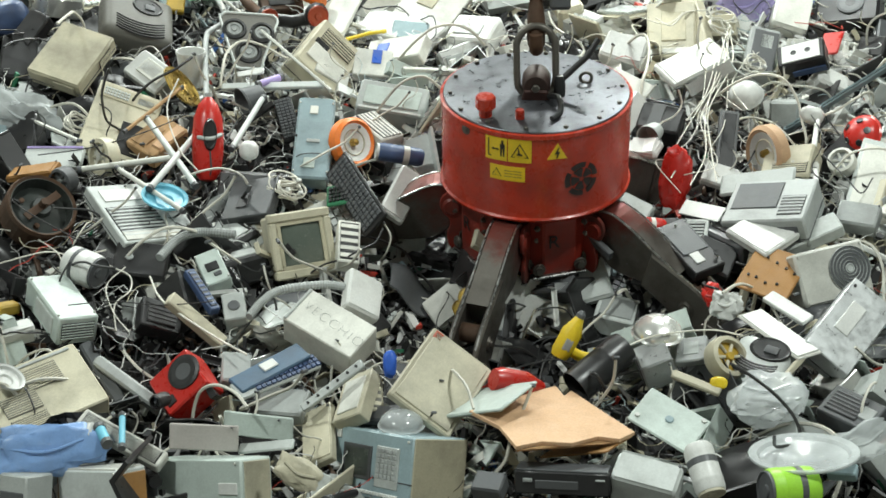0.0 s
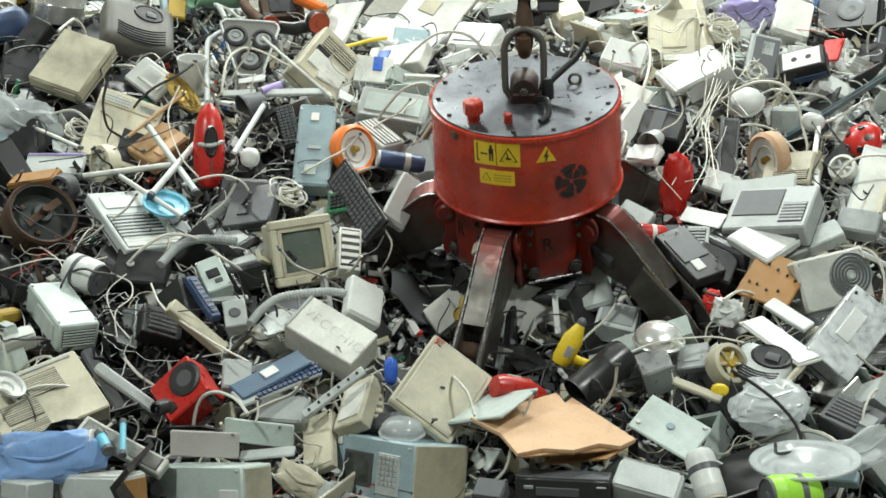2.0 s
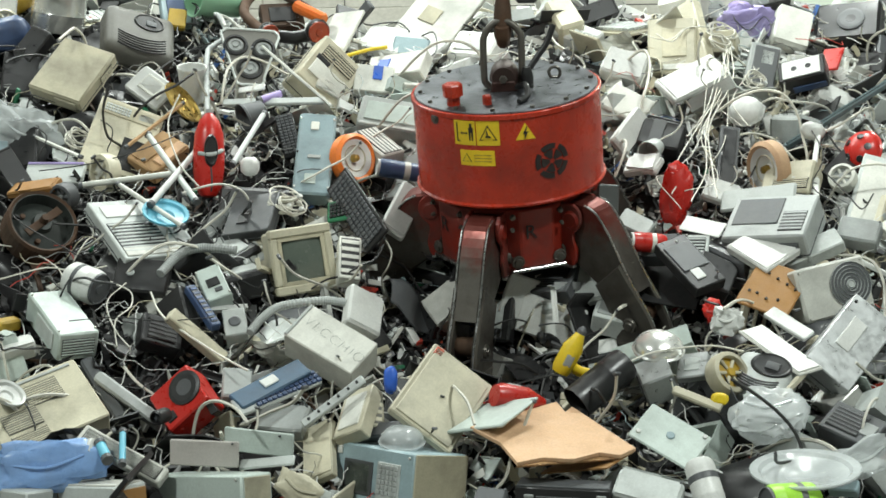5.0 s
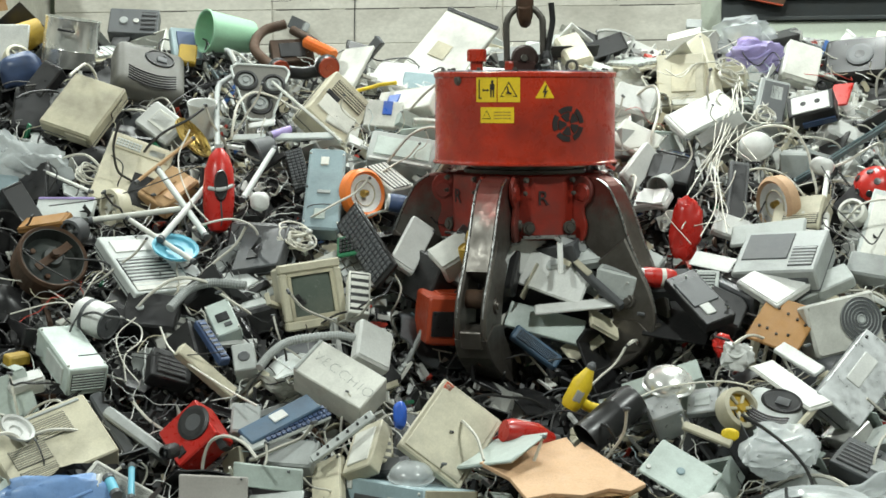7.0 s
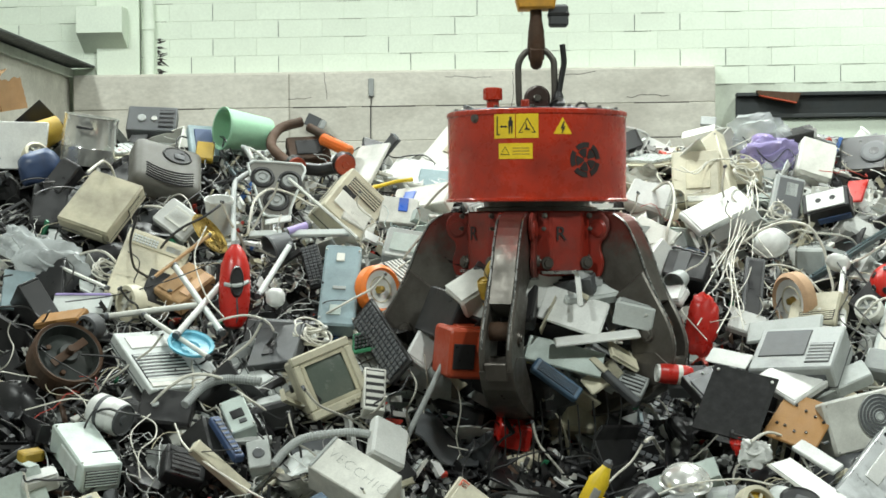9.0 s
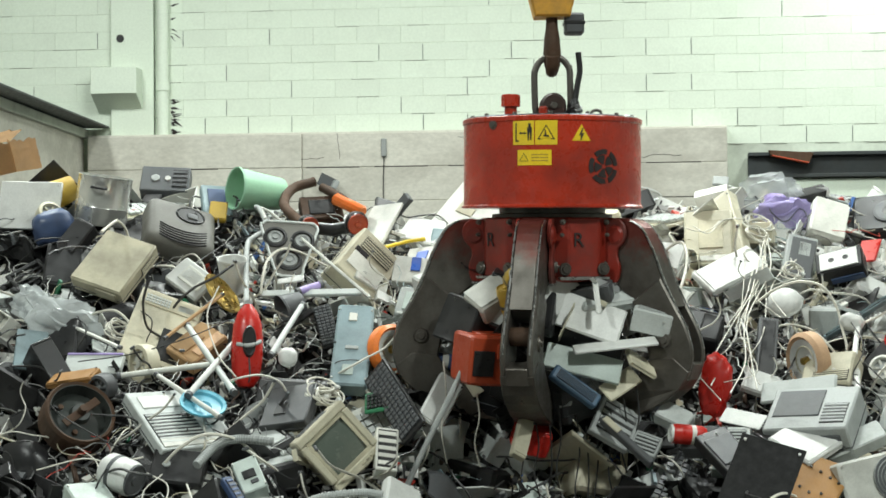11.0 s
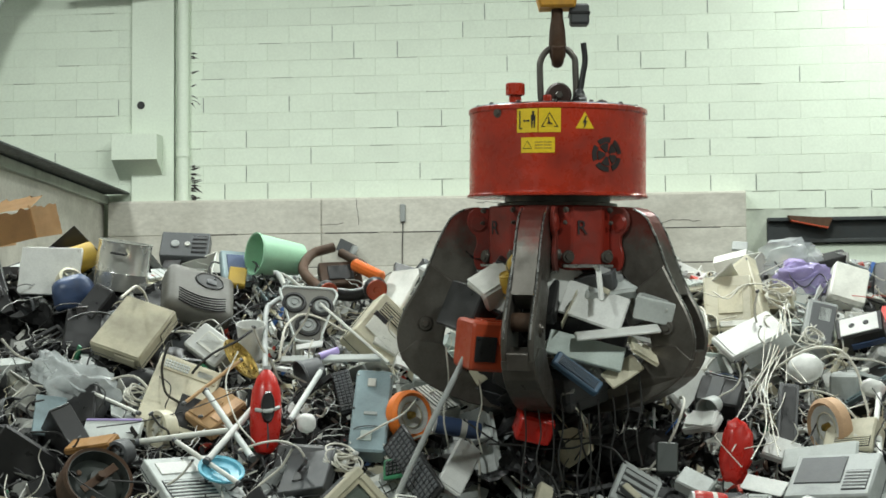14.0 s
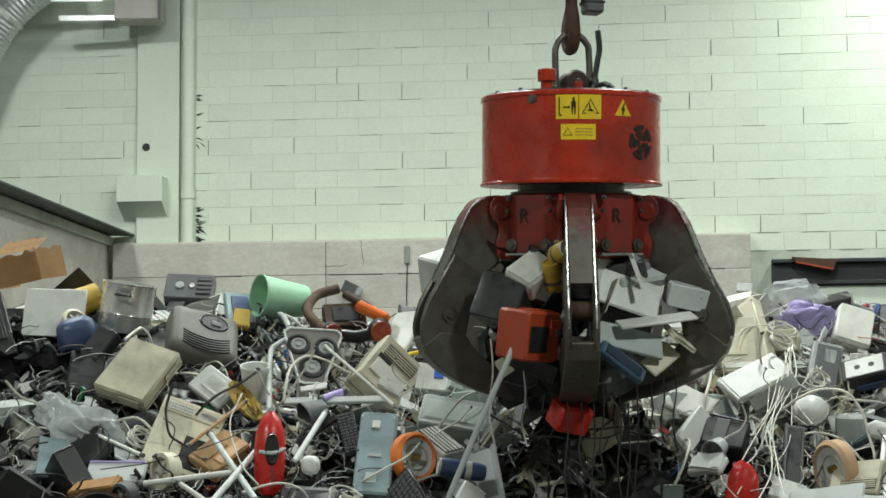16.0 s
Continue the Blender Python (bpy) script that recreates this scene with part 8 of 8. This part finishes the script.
def wire_tangle():
    """Thin wires tangled all over the heap."""
    rnd = random.Random(77)
    verts, faces = [], []
    for k in range(620):
        y = rnd.uniform(7.0, 10.75)
        x = rnd.uniform(-0.285, 0.325) * y
        if abs(x - 0.78) < 0.8 and 7.8 < y < 9.2:
            continue
        a, r = rnd.uniform(0, 6.28), rnd.uniform(0.0016, 0.0034)
        line = []
        for j in range(rnd.randrange(10, 22)):
            a += rnd.gauss(0, 0.55)
            x, y = x + 0.035 * math.cos(a), y + 0.03 * math.sin(a)
            line.append(Vector((x, y, surface_z(x, y) + 0.03 + 0.10 * noise.noise(Vector((x * 4, y * 4, k * 0.7))) + 0.05)))
        start = len(verts)
        for j, p in enumerate(line):
            ahead = (line[min(j + 1, len(line) - 1)] - line[max(j - 1, 0)]).normalized()
            side = ahead.cross(Vector((0, -0.5, 0.86))).normalized()
            up = side.cross(ahead)
            verts += [p + side * r, p + up * r, p - side * r, p - up * r]
        for j in range(len(line) - 1):
            for q in range(4):
                o = start + 4 * j
                faces.append((o + q, o + (q + 1) % 4, o + 4 + (q + 1) % 4, o + 4 + q))
    me = bpy.data.meshes.new("wire_tangle")
    me.from_pydata([tuple(v) for v in verts], [], faces)
    me.materials.append(bpy.data.materials["pale_small_scrap"])
    tagged(new("wire_tangle", me), "tangle of thin dark and pale wires", "wires", kind="stuff")


wire_tangle()


# ---- the load in the grab; poses in the grab's space ----
LOAD = []


def load(ob):
    LOAD.append((ob, ob.matrix_basis.copy()))
    return ob


load(casing("power_tool_case", pose(-0.42, -0.50, -0.83, 4, 4, 22), (0.24, 0.26, 0.27), "redorange", "orange-red plastic power tool case held in the grab", "tool case", [("panel", "F", -0.15, -0.05, 0.5, 0.5, "black"), ("panel", "F", 0.3, 0.2, 0.3, 0.3, "redorange"), ("disc", "F", 0.38, 0.1, 0.02, "darkgrey"), ("panel", "T", 0.1, 0, 0.6, 0.6, "redorange")], 0.035))
load(casing("white_tray", pose(0.18, -0.42, -0.62, 60, 18, -8), (0.36, 0.22, 0.025), "white", "dirty white plastic tray held in the grab", "tray", (), 0.012))
load(casing("printer_door", pose(0.10, -0.34, -0.55, 75, 30, 20), (0.40, 0.24, 0.03), "white", "white plastic printer door in the grab", "printer door", (), 0.01))
load(casing("grey_case", pose(0.52, -0.40, -0.63, 10, 12, -12), (0.22, 0.2, 0.13), "lightgrey", "small grey metal case in the grab", "metal case", [("disc", "F", 0.3, 0.2, 0.006, "steel"), ("panel", "T", 0, 0, 0.8, 0.7, "grey")], 0.008))
load(casing("plastic_strip", pose(0.30, -0.52, -0.76, 20, -6, 4), (0.46, 0.10, 0.022), "white", "white plastic strip held in the grab", "strip", (), 0.008))
load(casing("plastic_trough", pose(0.13, -0.50, -0.86, 50, 14, -4), (0.42, 0.16, 0.025), "palegreen", "pale green plastic trough in the grab", "trough", (), 0.02))
load(casing("blue_strip", pose(0.08, -0.56, -0.98, 60, 36, 0), (0.30, 0.09, 0.06), "blue", "dark blue slotted strip in the grab", "strip", [("vent", "T", 0, 0, 0.8, 0.6, 7, "black")], 0.012))
load(casing("board_piece", pose(0.44, -0.50, -0.86, 30, 30, 20), (0.18, 0.15, 0.03), "cream", "torn cream plastic piece in the grab", "plastic piece", (), 0.02))
load(casing("board_piece", pose(0.33, -0.50, -0.97, 50, -30, 20), (0.22, 0.12, 0.02), "cream", "torn beige plastic piece in the grab", "plastic piece", (), 0.01))
load(casing("board_piece", pose(0.55, -0.42, -0.92, 10, 12, -20), (0.34, 0.05, 0.015), "lightgrey", "thin grey metal strip in the grab", "metal strip", (), 0.004))
load(casing("grey_hood", pose(0.30, -0.28, -0.50, 35, -8, 10), (0.40, 0.25, 0.07), "lightgrey", "grey curved plastic hood in the grab", "plastic hood", (), 0.04))
load(casing("white_housing", pose(-0.36, -0.38, -0.52, 30, -30, 20), (0.24, 0.2, 0.14), "offwhite", "off-white rounded appliance shell in the grab", "appliance", (), 0.04))
load(casing("black_case", pose(-0.48, -0.32, -0.66, 10, 20, 40), (0.2, 0.3, 0.26), "black", "black plastic case held in the grab", "case", (), 0.02))
load(casing("black_case", pose(0.0, -0.1, -0.75, 20, 10, 10), (0.7, 0.5, 0.35), "black", "crushed black appliance deep in the grab", "appliance", (), 0.05))
load(casing("black_case", pose(0.15, -0.1, -1.02, 10, -14, 30), (0.55, 0.45, 0.22), "darkgrey", "crushed dark grey appliance in the grab", "appliance", (), 0.05))
load(casing("black_case", pose(-0.2, -0.05, -1.0, 30, 14, -20), (0.4, 0.4, 0.3), "black", "crushed black plastic box in the grab", "appliance", (), 0.04))
load(casing("white_printer", pose(-0.62, 0.30, -0.52, 10, -15, 20), (0.25, 0.3, 0.24), "white", "white and black printer stuck in the grab", "printer", [("panel", "F", 0, -0.15, 0.8, 0.5, "black")], 0.03))
load(casing("red_scrap", pose(-0.14, -0.36, -1.28, 20, 12, 10), (0.2, 0.16, 0.15), "red", "red plastic box hanging from the grab", "plastic box", (), 0.015))
load(bottle("yellow_roll", pose(-0.24, -0.50, -0.40, 70, 15, 10), 0.055, 0.12, "ochre", "yellow plastic spool held in the grab", "spool", end="cream"))
load(bottle("yellow_roll", pose(-0.27, -0.46, -0.53, 20, -20, 10), 0.05, 0.16, "ochre", "ochre plastic spool held in the grab", "spool", end="ochre"))
load(rod("drain_hose", pose(-0.60, -0.55, -1.10), [(0.14, 0.05, 0.34), (0.06, 0, 0.16), (-0.10, -0.03, -0.16), (-0.25, -0.05, -0.48), (-0.3, -0.05, -0.60)], 0.016, "grey", "grey drain hose hanging out of the grab", "hose", 5))
for cx, cz, ln in ((-0.62, -0.85, 0.55), (-0.44, -1.02, 0.40), (0.28, -1.1, 0.5), (0.1, -1.15, 0.6), (-0.05, -1.15, 0.75), (0.2, -1.12, 0.8), (0.0, -1.1, 0.5), (-0.2, -1.1, 0.7), (0.35, -1.05, 0.4), (0.42, -0.98, 0.5), (-0.12, -1.18, 0.4), (0.15, -1.2, 0.9)):
    load(rod("hanging_cable", pose(cx, -0.48, cz - ln / 2), [(0.0, 0, ln / 2), (0.015, 0.01, ln / 6), (-0.01, 0, -ln / 6), (0.02, 0, -ln / 2)], 0.0045, "cable" if cx < -0.4 else "darkcable", "thin cable hanging out of the grab", "cable", 5))
for held in (held_a, held_b, held_c):
    local = GRAB_ROWS[8][1].inverted() @ held.matrix_basis
    local.translation = (local.translation.x * 0.55, local.translation.y * 0.35, local.translation.z - 0.05)
    LOAD.append((held, local))
rnd_load = random.Random(4)
for k in range(78):
    a, rr = rnd_load.uniform(0, 6.28), 0.52 * math.sqrt(rnd_load.uniform(0.15, 1))
    zz = rnd_load.uniform(-1.28, -0.5)
    rr *= 1.0 if zz > -1.0 else (0.4 + 2 * max(0, zz + 1.3))
    sort = rnd_load.choice([scrap_cover, scrap_sheet, scrap_bracket, scrap_block, scrap_moulding, scrap_case, scrap_film])
    cols = KINDS[sort][3]
    load(scrap(rnd_load, sort, rnd_load.choices(cols, [(DARK if a > 1.9 else PALE).get(c, 0.15) for c in cols])[0], pose(rr * math.sin(a), -rr * math.cos(a), zz, rnd_load.uniform(-90, 90), rnd_load.uniform(-60, 60), rnd_load.uniform(0, 360)) @ Matrix.Scale(rnd_load.uniform(0.4, 0.9), 4)))


for k in range(22):
    a, rr = rnd_load.uniform(0, 6.28), rnd_load.uniform(0.02, 0.24)
    sort = rnd_load.choice([scrap_jagged, scrap_film, scrap_bracket, scrap_wire, scrap_wire])
    colour = rnd_load.choice([c for c in KINDS[sort][3] if c in ("black", "darkcable", "cream", "galv", "steel")] or ["black"])
    load(scrap(rnd_load, sort, colour, pose(rr * math.sin(a), -0.15 - rr * math.cos(a), rnd_load.uniform(-1.62, -1.22), rnd_load.uniform(60, 120), rnd_load.uniform(-90, 90), rnd_load.uniform(0, 360))))


# ---- blocks of the back wall, planks of the retaining wall ----
def block_mesh(name, sx, sy, sz, bevel, material):
    me = bpy.data.meshes.new(name)
    bm = box(sx, sy, sz, bevel)
    bm.to_mesh(me)
    bm.free()
    me.materials.append(material)
    return me


BLOCK = block_mesh("block", 0.4968, 0.05, 0.1968, 0.0025, P["blockwall"])
rnd_wall = random.Random(3)
far_blocks = bmesh.new()
for j in range(20, 45):
    for i in range(-22, 23):
        x, z = 0.5 * i + (0.25 if j % 2 else 0.0), 0.2 * j + 0.1
        lift = rnd_wall.uniform(-0.0015, 0.0015)
        if -5.3 < x < 5.7 and 4.0 < z < 6.8:
            ob = new("block", BLOCK)
            ob.parent, ob.location = wall_north, (x, -0.005 + lift, z)
        else:
            box(0.493, 0.05, 0.194, 0, (x, -0.005 + lift, z), bm=far_blocks) if j > 30 or abs(x) > 5 else None
far = part("upper_blocks", far_blocks, P["blockwall"], wall_north)
far["kind"] = "stuff"
for j in range(6, 11):
    for i, (x0, x1) in enumerate(((-3.80, -1.35), (-1.34, 1.2), (1.21, 3.36))):
        me = block_mesh("plank", x1 - x0, 0.03, 0.378, 0.006, P["concrete"])
        ob = new("plank", me)
        ob.parent, ob.location = retaining, ((x0 + x1) / 2, -0.246 - rnd_wall.uniform(0, 0.006), 0.38 * j + 0.19 - 0.01)

# fittings on the walls
lamp_box = thing("junction_box", WALL @ pose(-0.42, -0.28, 4.0), "small grey junction box on the concrete wall", "junction box")
part("cover", box(0.06, 0.05, 0.2, 0.008), P["grey"], lamp_box)
part("conduit", tube([(0, 0.0, -0.1), (-0.01, 0.0, -0.4), (-0.01, 0, -0.8)], 0.006, 6), P["darkcable"], lamp_box)
for bx_, bz in ((-1.05, 3.62),):
    spot = thing("wall_bracket", WALL @ pose(bx_, -0.34, bz, 0, 25, 20), "dark grey metal bracket on the concrete wall", "bracket")
    part("plate", box(0.20, 0.02, 0.14, 0.006), P["darkgrey"], spot)
    part("arm", box(0.06, 0.14, 0.10, 0.008, (0.08, -0.05, 0)), P["grey"], spot)
wedge = thing("timber_wedge", WALL @ pose(4.05, -0.22, 3.86, 0, 4, 0), "brown wedge with an orange edge on the beam", "wedge")
part("block", prism([(-0.22, -0.02), (0.2, -0.08), (0.24, 0.03), (-0.24, 0.03)], 0.12, 0.004), P["rust"], wedge)
part("orange_edge", prism([(-0.2, -0.034), (0.19, -0.09), (0.2, -0.075), (-0.21, -0.018)], 0.13, 0.002), P["redorange"], wedge)
duct = thing("air_duct", I4, "silver corrugated flexible air duct by the wall", "air duct")
part("duct", tube([(-5.36, 17.9, 5.9), (-5.20, 17.9, 6.35), (-5.0, 17.9, 6.7), (-4.72, 17.9, 6.98), (-4.3, 17.9, 7.25)], 0.21, 18, soft=14, ribs=0.03), P["galv"], duct)
part("clamp", tube([(-4.97, 17.9, 6.73), (-4.94, 17.9, 6.765)], 0.222, 18, soft=0), P["steel"], duct)
gantry = thing("cable_gantry", I4, "grey steel angle frame with a pale boxed underside by the wall", "platform")
for bx_, bz in ((-3.95, 6.71), (-4.28, 6.93)):
    angle = part("steel_angle", box(0.82, 0.05, 0.012, 0.003, (bx_, 17.9, bz + 0.03)), P["galv"], gantry)
    part("flange", box(0.82, 0.008, 0.06, 0.002, (bx_, 17.875, bz)), P["galv"], angle)
part("brace", box(0.71, 0.03, 0.06, 0.004, (-4.53, 17.84, 6.76), pose(-4.53, 17.84, 6.76, 0, 37) @ pose(4.53, -17.84, -6.76)), P["grey"], gantry)
part("boxed_end", box(0.52, 0.36, 0.7, 0.008, (-3.47, 18.02, 7.04)), P["pinkgrey"], gantry)
part("edge_strip", box(0.03, 0.02, 0.7, 0.003, (-3.22, 17.83, 7.03)), P["darkgrey"], gantry)

# open cracks in some joints, soot marks beside the pipe
rnd_crack = random.Random(8)
CRACK_H = block_mesh("crack", 0.26, 0.004, 0.004, 0, P["taupe"])
CRACK_V = block_mesh("crack", 0.006, 0.004, 0.17, 0, P["darkgrey"])
for k in range(150):
    j, i = rnd_crack.randrange(20, 34), rnd_crack.randrange(-11, 12)
    if -8 < i < -6:
        continue
    ob = new("crack", CRACK_H if rnd_crack.random() < 0.6 else CRACK_V)
    shift = 0.25 if j % 2 else 0.0
    ob.parent = wall_north
    if ob.data == CRACK_H:
        ob.location = (0.5 * i + rnd_crack.uniform(-0.2, 0.2), -0.0315, 0.2 * j)
    else:
        ob.location = (0.5 * i + 0.25 + shift, -0.0315, 0.2 * j + 0.1)
for k in range(34):
    z0 = rnd_crack.uniform(4.15, 4.62) if k < 26 else rnd_crack.uniform(4.8, 6.0)
    w, fall = rnd_crack.uniform(0.04, 0.15), rnd_crack.uniform(-0.09, 0.03)
    t = rnd_crack.uniform(0.004, 0.016)
    edge = [(-2.90, z0), (-2.90 + 0.4 * w, z0 + t + 0.2 * fall), (-2.90 + 0.7 * w, z0 + 0.4 * t + 0.7 * fall), (-2.90 + w, z0 + fall), (-2.90 + 0.6 * w, z0 - 0.3 * t + 0.3 * fall), (-2.90 + 0.3 * w, z0 - t)]
    part("soot_mark", prism(edge, 0.003, 0, pose(0, -0.0325, 0)), P["soot"], wall_north)
# seams between the boards of the retaining wall
SEAM = block_mesh("seam", 0.6, 0.004, 0.009, 0, P["soot"])
for j in range(7, 11):
    for k in range(9):
        if rnd_crack.random() < 0.65:
            ob = new("seam", SEAM)
            ob.parent, ob.location = retaining, (-3.3 + 0.77 * k + rnd_crack.uniform(-0.1, 0.1), -0.262, 0.38 * j - 0.010 + rnd_crack.uniform(-0.003, 0.003))

# ragged cracks in the retaining wall
rnd_split = random.Random(15)
for x0, z0, upright in ((-3.3, 4.12, 0), (-2.2, 4.10, 0), (-2.55, 4.15, 1), (-0.95, 4.17, 1), (0.4, 4.11, 0), (1.6, 4.13, 0), (2.4, 3.86, 0), (1.15, 4.15, 1), (-1.6, 3.9, 0), (-3.0, 3.75, 0)):
    line_pts, x, z = [], x0, z0
    for k in range(9):
        line_pts.append((x, -0.262, z))
        x += rnd_split.uniform(-0.012, 0.012) if upright else rnd_split.uniform(0.03, 0.09)
        z += -rnd_split.uniform(0.02, 0.07) if upright else rnd_split.uniform(-0.02, 0.02)
    part("crack", tube(line_pts, 0.004, 4, soft=0), P["soot"], retaining)


# ---- what moves ----
OPEN = [(0, 37), (0.5, 35), (1, 31), (2, 24), (3, 16), (4, 9.5), (5.2, 4), (6.3, 0.5), (7.0, 0), (16, 0)]


def motions():
    walk(grab, GRAB_ROWS)
    for a, c in zip(PHI, claws):
        walk(c, [(t, pose(0, 0, 0, 0, 0, -90 + a) @ pose(HINGE_R, 0, HINGE_Z, 0, -v, 0)) for t, v in OPEN])
    hooks, links, cables = [], [], []
    for t, m in GRAB_ROWS:
        lug = m @ Vector((0.0, -0.03, TOP + 0.09))
        lean = (m.to_quaternion() @ Vector((0, 0, 1)))
        slack = 0.04 if t < 5 else 0.0
        links.append((t, Matrix.Translation(lug) @ pose(0, 0, -0.05, 8 if t < 5 else 0, 0, m.to_euler().z * 57.3)))
        hooks.append((t, Matrix.Translation(lug) @ pose(0, 0, 0.235 - slack, 0, 0, m.to_euler().z * 57.3)))
        gland = m @ Vector((0.12, -0.05, TOP + 0.08))
        cables.append((t, Matrix.Translation(gland) @ pose(0, 0, 0, 0, 42 if t < 4.5 else 4, 0)))
    # the load lies in the heap until the claws close on it
    start = GRAB_ROWS[8][1]
    for ob, local in LOAD:
        rest = start @ pose(0, 0, -0.10) @ local
        walk(ob, [(0, rest), (4.2, rest)] + [(t, m @ local) for t, m in GRAB_ROWS if t > 6])
    # the monitor slides and rolls over as the load leaves
    place = monitor.matrix_basis.copy()
    mid, far = place.translation.copy(), place.to_3x3().to_4x4()
    rolled = Matrix.Translation(mid + Vector((0.0, -0.03, 0.03))) @ Matrix.Rotation(radians(-33), 4, "Y") @ Matrix.Rotation(radians(12), 4, "X") @ far
    nudged = Matrix.Translation(mid + Vector((0.02, 0, 0.06))) @ Matrix.Rotation(radians(-8), 4, "Y") @ far
    walk(monitor, [(0, place), (7.5, place), (8.6, nudged), (10.6, rolled), (16, rolled)])
    # a loose sheet leans on a claw, then slips down the heap
    lean = black_sheet.matrix_basis.copy()
    half = lean.lerp(SHEET_END, 0.5)
    half.translation.z += 0.1
    walk(black_sheet, [(0, lean), (7.2, lean), (8.6, half), (9.6, SHEET_END), (16, SHEET_END)])
    walk(link_thing, links)
    walk(hook, hooks)
    walk(power, cables)


motions()
